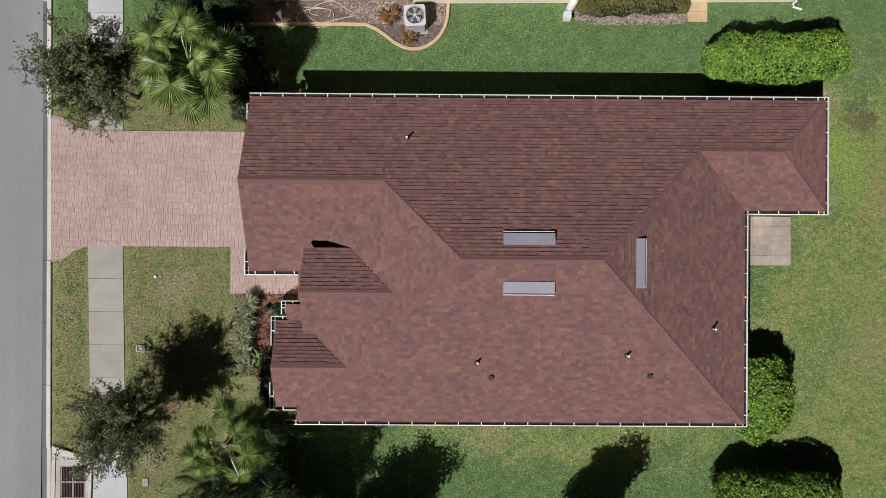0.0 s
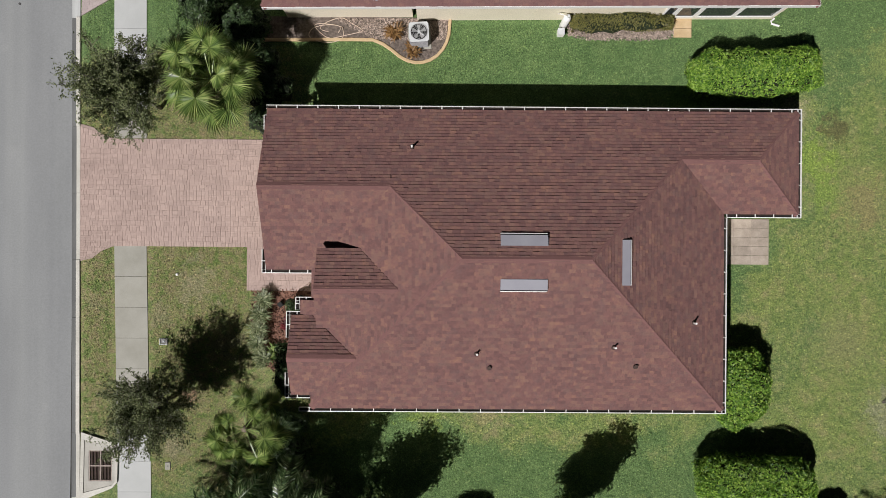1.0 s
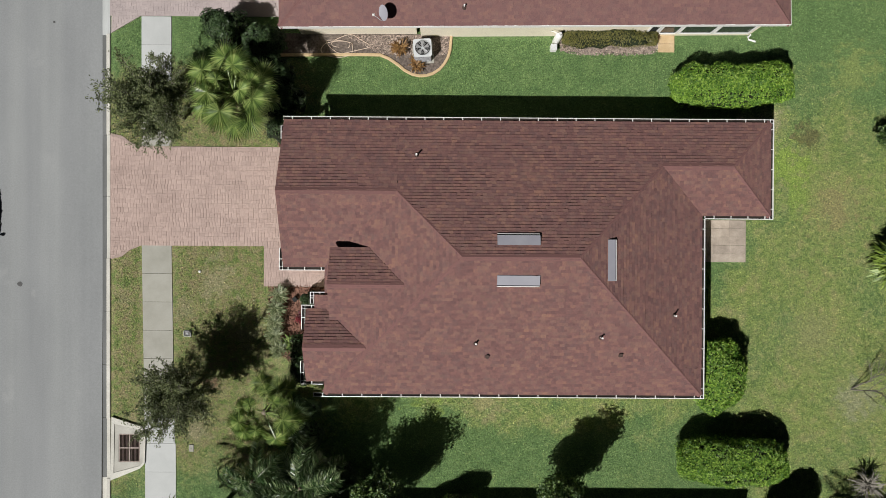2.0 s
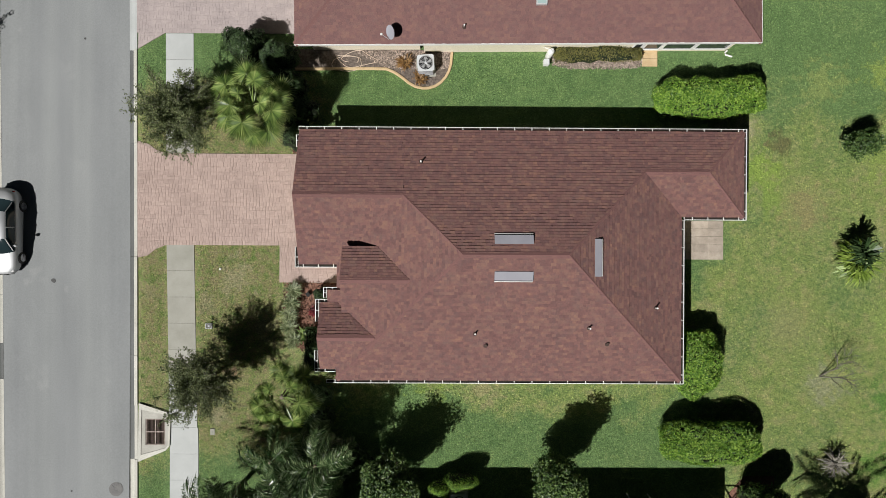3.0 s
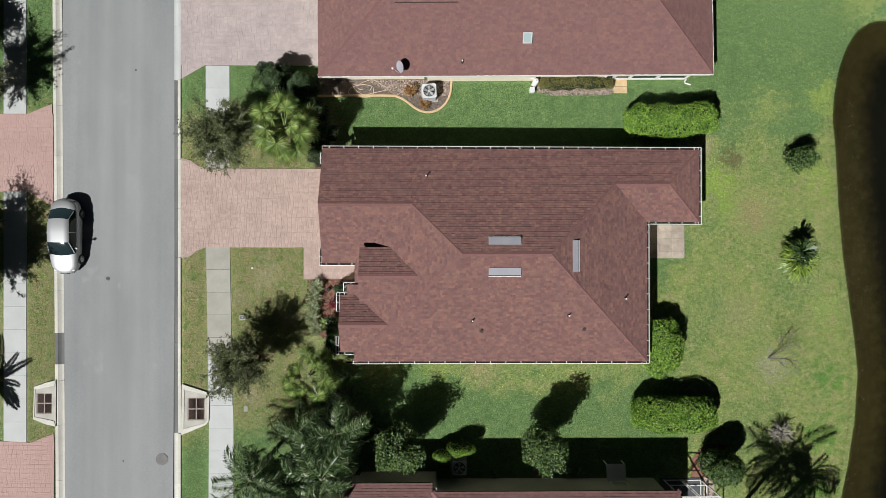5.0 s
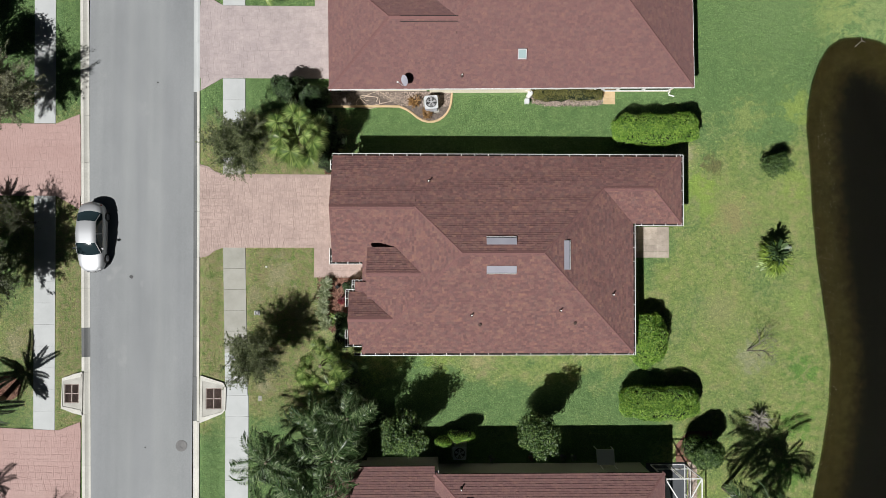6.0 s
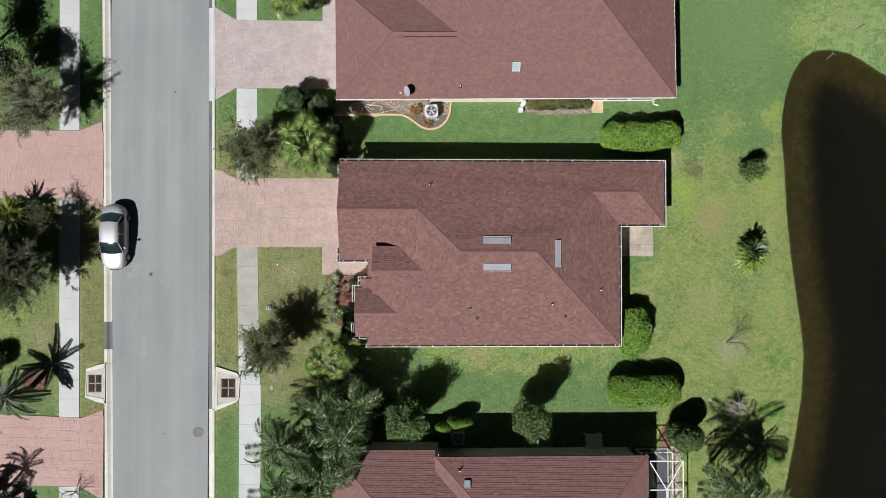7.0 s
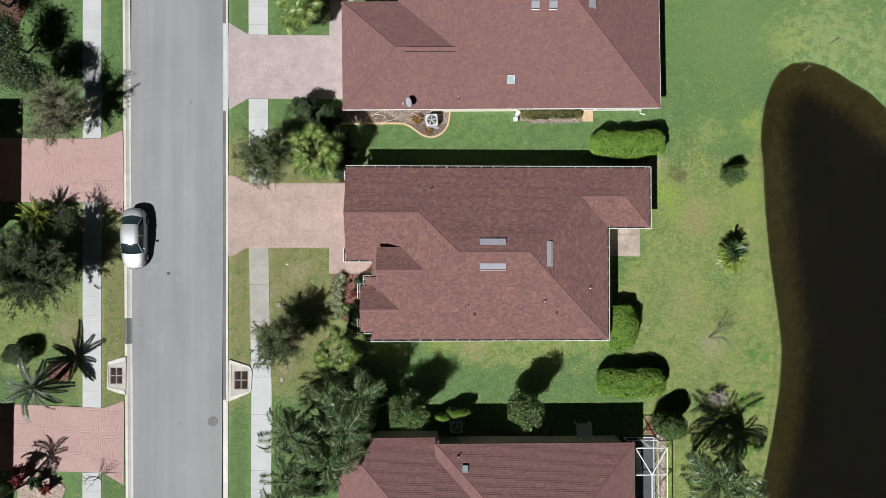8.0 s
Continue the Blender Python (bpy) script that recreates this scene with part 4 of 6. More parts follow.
# houses across the road, mostly beyond the view
for outline, x_e, y0, y1 in (("a", -32.4, 0.6, 9.5), ("b", -32.75, -27.0, -13.0)):
    wh = thing("house", "house across the road with a brown shingle roof", "house")
    ym, hw = (y0 + y1) / 2, (y1 - y0) / 2
    x_w = x_e - 17
    rz_ = EAVE + hw * H
    pl = [zed([(x_e, y0), (x_e, y1), (x_e - hw, ym)], -1, 0, x_e), zed([(x_w, y1), (x_w, y0), (x_w + hw, ym)], 1, 0, -x_w),
          zed([(x_w, y0), (x_e, y0), (x_e - hw, ym), (x_w + hw, ym)], 0, 1, -y0), zed([(x_e, y1), (x_w, y1), (x_w + hw, ym), (x_e - hw, ym)], 0, -1, y1)]
    build_roof(wh, pl, [((x_e, y0, EAVE), (x_e - hw, ym, rz_)), ((x_e, y1, EAVE), (x_e - hw, ym, rz_))], SHINGLE_N, 11)
    walls(wh, [(x_w + 0.4, y0 + 0.4), (x_e - 0.4, y0 + 0.4), (x_e - 0.4, y1 - 0.4), (x_w + 0.4, y1 - 0.4)], 2.5, STUCCO)

# ---------------------------------------------------------------- plants
def leaf_quads(centres, normals, length, width, rng, curl=0.15, along=None):
    """One bent four-cornered leaf at each centre, facing roughly along its normal."""
    n = len(centres)
    nrm = normals / np.maximum(np.linalg.norm(normals, axis=1, keepdims=True), 1e-6)
    t = rng.normal(size=(n, 3))
    if along is not None:
        t = t * 0.55 + along
    t -= nrm * (t * nrm).sum(1, keepdims=True)
    t /= np.maximum(np.linalg.norm(t, axis=1, keepdims=True), 1e-6)
    s = np.cross(nrm, t)
    L = (length * rng.uniform(0.7, 1.3, n))[:, None]
    w = (width * rng.uniform(0.7, 1.3, n))[:, None]
    a = centres - t * L * 0.5
    b = centres + s * w * 0.5 - t * L * 0.05 + nrm * L * curl
    c = centres + t * L * 0.5
    d = centres - s * w * 0.5 - t * L * 0.05 + nrm * L * curl
    return np.stack([a, b, c, d], 1).reshape(-1, 3)


def leaf_geo(verts):
    g = Geo()
    g.v = verts.tolist()
    g.f = [(i, i + 1, i + 2, i + 3) for i in range(0, len(g.v), 4)]
    return g


def unit_dirs(n, rng):
    v = rng.normal(size=(n, 3))
    return v / np.linalg.norm(v, axis=1, keepdims=True)


def lumps(p, scale, seed):
    return np.array([noise.noise(Vector((q[0] * scale + seed, q[1] * scale - seed, q[2] * scale))) for q in p])


def broadleaf(name, x, y, height, crown_z, rx, ry, rz, n_leaves, material, label, category="tree", seed=1, leaf=0.11, gaps=0.0, clump=0.28, trunk_r=0.09, lean=(0, 0), group="", bark=None):
    """A tree with a tapered trunk, forking limbs, and a crown of leaf clumps with gaps."""
    bark = bark or TWIG
    rng = np.random.default_rng(seed)
    tree = thing(name, label, category, group, at=(x, y, 0))
    top = Vector((lean[0], lean[1], crown_z - rz * 0.35))
    g = Geo()
    g.tube([(0, 0, -0.1), (lean[0] * 0.2, lean[1] * 0.2, top.z * 0.4), tuple(top), (lean[0] * 1.1, lean[1] * 1.1, crown_z + rz * 0.4)], [trunk_r * 1.25, trunk_r, trunk_r * 0.8, trunk_r * 0.25], 8)
    part("trunk", g, bark, tree, smooth=True)
    n_leaves = int(n_leaves * 2.6)
    n_clumps = max(14, n_leaves // 75)
    d = unit_dirs(n_clumps * 3, rng)
    r = rng.uniform(0.35, 1.0, len(d)) ** 0.6
    lump = lumps(d, 1.7, seed * 3.1)
    r *= 0.86 + 0.5 * lump
    pts = d * r[:, None] * np.array([rx, ry, rz]) + np.array([lean[0], lean[1], crown_z])
    ok = lumps(pts, 1.1 / max(rx, 0.5), seed * 7.7) > (gaps - 0.35)
    pts = pts[ok][:n_clumps]
    limbs = Geo()
    for i in range(min(len(pts), 46)):
        e = Vector(pts[i])
        h = top.z * (0.65 + 0.35 * rng.random()) if i % 2 else crown_z + rz * 0.2 * rng.random()
        s = Vector((lean[0] * h / max(top.z, 0.1), lean[1] * h / max(top.z, 0.1), h))
        m = s.lerp(e, 0.5) + Vector(rng.normal(size=3)) * 0.12
        limbs.tube([s, m, e], [trunk_r * 0.42, trunk_r * 0.24, trunk_r * 0.07], 5)
    mid_crown = Vector((lean[0], lean[1], crown_z - rz * 0.3))
    for p in pts:
        e = Vector(p)
        q = e.lerp(mid_crown, min(1.0, 0.55 / max((e - mid_crown).length, 0.2)))
        e = e + (e - q) * 0.35
        limbs.tube([q, q.lerp(e, 0.5) + Vector(rng.normal(size=3)) * 0.04, e], [0.011, 0.008, 0.003], 3)
    part("limb_work", limbs, bark, tree)
    per = max(6, n_leaves // max(len(pts), 1))
    c = np.repeat(pts, per, 0) + np.clip(rng.normal(size=(len(pts) * per, 3)), -1.5, 1.5) * clump * np.array([1, 1, 0.7])
    nrm = rng.normal(size=c.shape) + (c - np.array([lean[0], lean[1], crown_z])) * 0.35 + np.array([0, 0, 1.3])
    part("crown", leaf_geo(leaf_quads(c, nrm, leaf * 0.88, leaf * 0.56, rng)), material, tree)
    return tree


def oak(name, x, y, crown_z, rx, ry, rz, limbs, twigs, per_twig, material, label, seed=1, leaf=0.1, trunk_r=0.08, bark=None, lean=(0.0, 0.0), reach=0.62):
    """An open-crowned street tree: limbs fan out from the trunk, each set with twigs, and leaves lie along the twigs."""
    rng = np.random.default_rng(seed)
    bark = bark or TWIG
    tree = thing(name, label, "tree", at=(x, y, 0))
    fork = crown_z - rz * 0.75
    g = Geo()
    g.tube([(0, 0, -0.1), (lean[0] * 0.3, lean[1] * 0.3, fork * 0.6), (lean[0], lean[1], fork), (lean[0] * 1.2, lean[1] * 1.2, crown_z + rz * 0.5)], [trunk_r * 1.3, trunk_r, trunk_r * 0.7, trunk_r * 0.15], 8)
    part("trunk", g, bark, tree, smooth=True)
    wood, spots, ways = Geo(), [], []
    mid = np.array([lean[0], lean[1], crown_z])
    size = np.array([rx, ry, rz])
    for i in range(limbs):
        az = i * 2.39996 + rng.uniform(-0.3, 0.3)
        el = math.asin(rng.uniform(-0.85, 0.97))
        d = np.array([math.cos(az) * math.cos(el), math.sin(az) * math.cos(el), math.sin(el)])
        end = mid + d * size * rng.uniform(0.12, 1.15) ** 0.6
        start = np.array([lean[0], lean[1], fork + max(0.0, el) * rz * 0.5 * rng.uniform(0.3, 1.0)])
        bend = (start + end) / 2 + rng.normal(size=3) * 0.12 + np.array([0, 0, 0.12])
        wood.tube([tuple(start), tuple(bend), tuple(end)], [trunk_r * 0.28, trunk_r * 0.16, 0.005], 5)
        for k in range(twigs):
            t = rng.uniform(0.3, 1.0)
            p = (1 - t) ** 2 * start + 2 * t * (1 - t) * bend + t * t * end
            w = end - start
            w = w / np.linalg.norm(w) * 0.75 + rng.normal(size=3) * 0.5
            w /= np.linalg.norm(w)
            L = reach * rng.uniform(0.5, 1.15)
            wood.tube([tuple(p), tuple(p + w * L)], [0.009, 0.003], 3)
            u = rng.uniform(0.1, 1.08, per_twig)[:, None]
            spots.append(p + w * L * u + rng.normal(size=(per_twig, 3)) * 0.055)
            ways.append(np.repeat((w + np.array([0, 0, 0.1]))[None], per_twig, 0))
    part("limb_work", wood, bark, tree)
    c, along = np.concatenate(spots), np.concatenate(ways)
    nrm = rng.normal(size=c.shape) * 0.8 + np.array([0, 0, 1.0])
    part("crown", leaf_geo(leaf_quads(c, nrm, leaf, leaf * 0.46, rng, along=along)), material, tree)
    return tree


def hedge(name, x, y, hx, hy, h, n_leaves, material, label, category="hedge", seed=1, leaf=0.11, power=3.2, rz=0.0, group="", rough=0.12):
    """A clipped shrub: a dense shell of leaves over a rounded block, filled by a near-black core standing for inner
    shade.
    """
    rng = np.random.default_rng(seed)
    ob = thing(name, label, category, group, at=(x, y, 0), rz=rz)

    def shell(d, grow):
        k = (np.abs(d / np.array([1, 1, 1])) ** power).sum(1) ** (-1 / power)
        p = d * k[:, None]
        p[:, 2] = np.where(p[:, 2] < 0, p[:, 2], p[:, 2])
        lum = lumps(p * np.array([hx, hy, h / 2]), 1.3, seed * 2.3) * rough * 2 + lumps(p * np.array([hx, hy, h / 2]), 4.0, seed * 5.3) * rough
        q = p * (np.array([hx, hy, h / 2]) * grow + lum[:, None])
        q[:, 2] += h / 2
        return q
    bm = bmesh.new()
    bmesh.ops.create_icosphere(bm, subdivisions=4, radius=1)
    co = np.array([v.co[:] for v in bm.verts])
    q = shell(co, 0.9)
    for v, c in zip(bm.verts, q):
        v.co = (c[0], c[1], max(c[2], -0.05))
    me = bpy.data.meshes.new("shade_core")
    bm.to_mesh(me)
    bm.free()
    me.materials.append(INNER_SHADE)
    part("shade_core", me, None, ob)
    d = unit_dirs(n_leaves, rng) * np.array([hx, hy, h]) ** 0.5
    d[:, 2] = np.abs(d[:, 2]) * np.where(rng.random(n_leaves) < 0.85, 1, -1)
    d /= np.linalg.norm(d, axis=1, keepdims=True)
    c = shell(d, 1.0)
    keep = c[:, 2] > 0.05
    c, d = c[keep], d[keep]
    c += rng.normal(size=c.shape) * 0.035
    nrm = d * np.array([1 / hx, 1 / hy, 2 / h]) * 1.2 + rng.normal(size=c.shape) * 0.55 + np.array([0, 0, 0.3])
    part("leaves", leaf_geo(leaf_quads(c, nrm, leaf, leaf * 0.5, rng)), material, ob)
    return ob


def fan_frond(seed, petiole, blade, spread=152, segs=34, droop=32):
    """A palmate frond: a long stalk and a pleated round blade, joined to past half its radius and split into drooping tips."""
    rng = random.Random(seed)
    g = Geo()
    g.tube([(0, 0, 0), (petiole * 0.5, 0, 0.06), (petiole, 0, 0)], [0.026, 0.018, 0.014], 4)
    cd, sd = math.cos(radians(droop)), math.sin(radians(droop))

    def q(r, a, w):
        u, v = r * math.cos(a), r * math.sin(a)
        w -= 0.1 * abs(v) + 0.06 * r * r / blade
        return (petiole + u * cd + w * sd, v, -u * sd + w * cd)

    def reach(a):
        return blade * (0.74 + 0.26 * math.cos(a * 0.55))
    step_a = 2 * radians(spread) / segs
    for i in range(segs):
        a0 = -radians(spread) + i * step_a
        am, a1 = a0 + step_a / 2, a0 + step_a
        L = reach(am) * rng.uniform(0.88, 1.06)
        n = len(g.v)
        g.v += [q(0.015, am, 0), q(reach(a0) * 0.48, a0, -0.02), q(L * 0.62, am, 0.02), q(reach(a1) * 0.48, a1, -0.02), q(L, am + rng.uniform(-0.03, 0.03), -blade * rng.uniform(0.05, 0.22))]
        g.f += [(n, n + 1, n + 2), (n, n + 2, n + 3), (n + 1, n + 4, n + 2), (n + 2, n + 4, n + 3)]
    return g


def feather_frond(seed, length, leaflet, pairs=44, arch=1.1, rise=0.5, vee=0.35, width=0.035, twist=0.0):
    """A pinnate frond: arching midrib with two rows of narrow leaflets."""
    rng = random.Random(seed)
    g = Geo()
    pts, p, a = [], Vector((0, 0, 0)), rise
    N = 14
    for i in range(N + 1):
        pts.append(p.copy())
        p = p + Vector((math.cos(a), 0, math.sin(a))) * (length / N)
        a -= arch / N * (0.5 + 1.2 * i / N)
    g.tube(pts, [0.028 * (1 - 0.85 * i / N) for i in range(N + 1)], 4)
    for i in range(pairs):
        s = 0.12 + 0.88 * i / (pairs - 1)
        f = s * N
        k = min(int(f), N - 1)
        c = pts[k].lerp(pts[k + 1], f - k)
        d = (pts[k + 1] - pts[k]).normalized()
        L = leaflet * (0.45 + 0.75 * math.sin(math.pi * min(1, 0.12 + s * 0.84)))
        for sg in (-1, 1):
            side = Vector((0, sg, 0))
            out = (side * 0.85 + d * (0.42 + 0.5 * s) + Vector((0, 0, vee * rng.uniform(0.4, 1.3)))).normalized()
            tip = c + out * L * rng.uniform(0.85, 1.1) - Vector((0, 0, L * rng.uniform(0.15, 0.45 + 0.2 * twist))) + d * L * rng.uniform(-0.12, 0.12) * twist
            mid = c + out * L * 0.5
            w = (d + Vector((0, 0, rng.uniform(-twist, twist)))).normalized() * width * 0.5
            n = len(g.v)
            g.v += [tuple(c), tuple(mid - w), tuple(tip), tuple(mid + w)]
            g.f.append((n, n + 1, n + 2, n + 3))
    return g


def palm(name, x, y, h, kind, label, leaf_mat, size=1.0, fronds=28, seed=1, lean=(0, 0), trunk_r=0.13, low=-25, high=78, group=""):
    rng = random.Random(seed)
    ob = thing(name, label, "palm", group, at=(x, y, 0))
    g = Geo()
    N = 10
    pts = [(lean[0] * (i / N) ** 1.5, lean[1] * (i / N) ** 1.5, -0.1 + (h + 0.1) * i / N) for i in range(N + 1)]
    g.tube(pts, [trunk_r * (1.25 - 0.35 * i / N + (0.08 if i % 2 else 0)) for i in range(N + 1)], 10)
    part("trunk", g, PALM_BARK, ob, smooth=True)
    if kind == "fan":
        variants = [fan_frond(seed * 10 + i, 1.25 * size, 0.78 * size).mesh("frond", leaf_mat) for i in range(3)]
    elif kind == "feather":
        variants = [feather_frond(seed * 10 + i, 2.75 * size, 0.6 * size, 66, 1.1 + 0.5 * i, 0.0, 0.45, 0.046, 1.6).mesh("frond", leaf_mat) for i in range(3)]
    elif kind == "date":
        variants = [feather_frond(seed * 10 + i, 2.1 * size, 0.3 * size, 54, 0.7 + 0.3 * i, 0.0, 0.35, 0.07).mesh("frond", leaf_mat) for i in range(3)]
    else:
        variants = [feather_frond(seed * 10 + i, 1.2 * size, 0.14 * size, 40, 0.45, 0.0, 0.15, 0.034).mesh("frond", leaf_mat) for i in range(2)]
    for i in range(fronds):
        az = i * 137.5 + rng.uniform(-28, 28)
        e = high + (low - high) * ((i + 0.5) / fronds) ** 0.8 + rng.uniform(-7, 7)
        f = part("frond", variants[i % len(variants)], None, ob)
        s = rng.uniform(0.65, 1.15)
        f.matrix_basis = Matrix.Translation((lean[0], lean[1], h - 0.05 - 0.25 * i / fronds)) @ Matrix.Rotation(radians(az), 4, "Z") @ Matrix.Rotation(radians(-e), 4, "Y") @ Matrix.Rotation(radians(rng.uniform(-1, 1) * (22 if kind == "fan" else 50)), 4, "X") @ Matrix.Scale(s, 4)
    return ob


def tuft(name, x, y, r, h, n, material, label, category="plant", seed=1, width=0.05, group=""):
    """A clump of arching strap leaves."""
    rng = random.Random(seed)
    g = Geo()
    for i in range(n):
        a, out = rng.uniform(0, 2 * math.pi), r * rng.uniform(0.45, 1.05)
        ox, oy = rng.uniform(-0.12, 0.12), rng.uniform(-0.12, 0.12)
        hh = h * rng.uniform(0.7, 1.2)
        c, s = math.cos(a), math.sin(a)
        w = width * rng.uniform(0.6, 1.2)
        v = []
        for t, k in ((0, 0.5), (0.35, 1.0), (0.75, 0.8), (1.0, 0.05)):
            z = hh * (math.sin(min(t, 0.8) * math.pi / 1.25) - (0.5 * (t - 0.6) if t > 0.6 else 0)) + 0.02
            px, py = ox + c * out * t, oy + s * out * t
            v += [(px - s * w * k, py + c * w * k, z), (px + s * w * k, py - c * w * k, z)]
        m = len(g.v)
        g.v += v
        g.f += [(m + 2 * j, m + 2 * j + 1, m + 2 * j + 3, m + 2 * j + 2) for j in range(3)]
    ob = thing(name, label, category, group, at=(x, y, 0))
    part("leaves", g, material, ob)
    return ob


# front garden
oak("tree", -12.2, 6.35, 3.4, 2.05, 2.0, 1.75, 110, 12, 23, LEAF_OLIVE, "young street oak with a dense olive-green crown beside the drive", 4, 0.105)
oak("tree", -11.45, -6.55, 2.95, 1.95, 1.75, 1.65, 96, 11, 20, LEAF_OLIVE, "thin-crowned young street oak over the footpath", 9, 0.105)
palm("fan_palm", -8.65, 6.75, 3.4, "fan", "fan palm with broad bright green fronds beside the drive", LEAF_FAN, 1.1, 44, 3, low=-40, high=60)
palm("fan_palm", -7.2, -7.0, 3.5, "fan", "fan palm with pleated green fronds at the house corner", LEAF_FAN, 0.95, 22, 7, low=-25, high=42)
hedge("shrub", -9.8, 10.3, 0.8, 0.75, 2.3, 2600, LEAF_DARK, "dark green rounded shrub beside the neighbour's drive", "shrub", 21, 0.13, 2.2, rough=0.25)
hedge("shrub", -8.3, 9.9, 0.9, 0.8, 1.2, 2600, LEAF_DARK, "dark green shrub in the palm's shade", "shrub", 22, 0.13, 2.2, rough=0.25)
hedge("shrub", -7.6, 8.4, 0.9, 0.7, 1.5, 2200, LEAF_DARK, "dark low shrub beneath the fan palm", "shrub", 23, 0.13, 2.2, rough=0.25)
# Stand-in shrub, added to cast the shadow on the lawn beyond the corner.
hedge("shrub", -7.0, 5.75, 0.55, 0.5, 2.2, 1500, LEAF_DARK, "dark green shrub added at the garage corner to shade the lawn", "shrub", 27, 0.12, 2.2, rough=0.25)
hedge("shrub", -7.1, 7.0, 0.8, 0.7, 2.2, 1800, LEAF_DARK, "dark green shrub behind the fan palm", "shrub", 28, 0.13, 2.2, rough=0.25)
palm("fan_palm", -10.2, 17.2, 2.5, "fan", "fan palm beyond the neighbour's drive", LEAF_FAN, 1.12, 34, 12, low=-35, high=70)
hedge("shrub", -8.75, 17.5, 0.5, 0.6, 0.9, 1500, LEAF_PALE, "pale green shrub beside the neighbour's drive", "shrub", 24, 0.14, 2.2, rough=0.25)
for i, (x, y, r) in enumerate([(-7.45, -2.2, 0.55), (-7.55, -2.85, 0.5), (-7.65, -3.5, 0.5), (-7.6, -4.15, 0.52), (-7.4, -4.8, 0.5)]):
    tuft("border_plant", x, y, r, 0.55, 230, LEAF_PALE, "pale variegated strap-leaved plant in red mulch", "plant", 30 + i, 0.017, "border plants by the front path")
for i, (x, y, m, r) in enumerate([(-6.9, -4.5, LEAF_FAN, 0.5), (-6.4, -3.3, LEAF_RED, 0.3), (-6.3, -5.2, LEAF_DARK, 0.6), (-5.8, -4.4, LEAF_DARK, 0.55)]):
    tuft("bedding_plant", x, y, r, 0.45, 70, m, "low bedding plant in the mulch beside the porch", "plant", 40 + i, 0.035)

hedge("shrub", -5.85, -2.35, 0.28, 0.3, 1.7, 700, LEAF_DARK, "dark upright shrub beside the entry", "shrub", 29, 0.1, 2.2, rough=0.2)
# Made larger so its dark leaves also stand in for black ground shadow.
hedge("shrub", -6.15, -5.1, 0.55, 0.95, 1.3, 1800, LEAF_DARK, "dark green shrub beside the bay, enlarged to fill in for shadow", "shrub", 25, 0.12, 2.2, rough=0.25)
hedge("shrub", -6.2, -7.6, 0.7, 0.5, 0.9, 1500, LEAF_DARK, "dark low shrub at the house corner", "shrub", 26, 0.12, 2.2, rough=0.25)

# palms and trees south-west
for i, (x, y, h, s, n) in enumerate([(-10.3, -12.6, 3.9, 0.92, 24), (-6.3, -12.3, 4.6, 0.95, 24), (-7.6, -14.7, 4.2, 0.95, 20), (-10.2, -15.9, 3.3, 0.85, 17), (-5.5, -10.0, 4.2, 0.85, 34), (-8.0, -10.4, 2.6, 0.7, 14), (-11.0, -17.6, 3.2, 0.8, 16)]):
    palm("feather_palm", x, y, h, "feather", "feather palm with long drooping green fronds in a thicket", LEAF_FEATHER, s, n, 50 + i, low=-45, high=55, trunk_r=0.1, group="palm thicket")
broadleaf("tree", -2.2, -11.3, 4.9, 2.7, 1.35, 1.3, 2.25, 5600, LEAF_TREE, "small glossy-leaved tree with an upright crown", seed=61, leaf=0.15, gaps=-0.1, clump=0.2, group="small trees between the houses")
broadleaf("tree", 6.0, -11.2, 4.9, 2.7, 1.0, 1.1, 2.3, 5200, LEAF_TREE, "small glossy-leaved tree with an upright crown", seed=62, leaf=0.15, gaps=-0.1, clump=0.2, group="small trees between the houses")
# Made-up tree hidden below the fronds; its dense crown deepens their shadow.
broadleaf("tree", -5.9, -10.7, 4.2, 2.7, 1.25, 1.2, 1.1, 3600, LEAF_DARK, "dark dense small tree added under the palms to thicken their shadow", seed=65, leaf=0.16, gaps=-0.2, clump=0.28)
hedge("shrub", 1.35, -11.95, 0.8, 0.26, 1.6, 1500, LEAF_HEDGE, "bright green clipped shrub by the air conditioner", "shrub", 63, 0.11, 2.6)
hedge("shrub", 0.2, -12.3, 0.5, 0.28, 1.4, 1000, LEAF_HEDGE, "bright green low shrub by the air conditioner", "shrub", 64, 0.11, 2.4)
for i, (x, y, r) in enumerate([(-8.4, -13.4, 1.3), (-5.2, -11.6, 1.0), (-10.7, -14.0, 1.0), (-9.3, -17.2, 1.3), (-4.1, -10.9, 0.7), (-7.2, -11.2, 1.1), (-7.0, -16.8, 1.2), (-6.3, -9.2, 0.9), (-5.6, -13.0, 0.8)]):
    hedge("undergrowth", x, y, r, r * 0.8, 0.9, 1500, LEAF_DARK, "dark leafy undergrowth beneath the palms", "shrub", 70 + i, 0.16, 2.0, group="undergrowth beneath the palms", rough=0.3)

# clipped hedges
hedge("hedge", 13.85, 7.78, 2.65, 0.9, 2.15, 17000, LEAF_HEDGE, "clipped bright green hedge beside the wing", seed=81, leaf=0.12, power=3.6, rz=1)
hedge("hedge", 14.05, -9.85, 2.5, 1.0, 1.9, 15000, LEAF_HEDGE, "clipped bright green oblong hedge on the lawn", seed=82, leaf=0.125, power=3.2)
hedge("hedge", 13.3, -5.75, 1.2, 1.65, 1.9, 8000, LEAF_HEDGE, "clipped bright green hedge against the back wall", seed=83, leaf=0.13, power=2.6)
hedge("hedge", 16.75, -12.85, 1.1, 0.88, 2.8, 5500, LEAF_TREE, "rounded dark green clipped bush", seed=84, leaf=0.13, power=2.2)
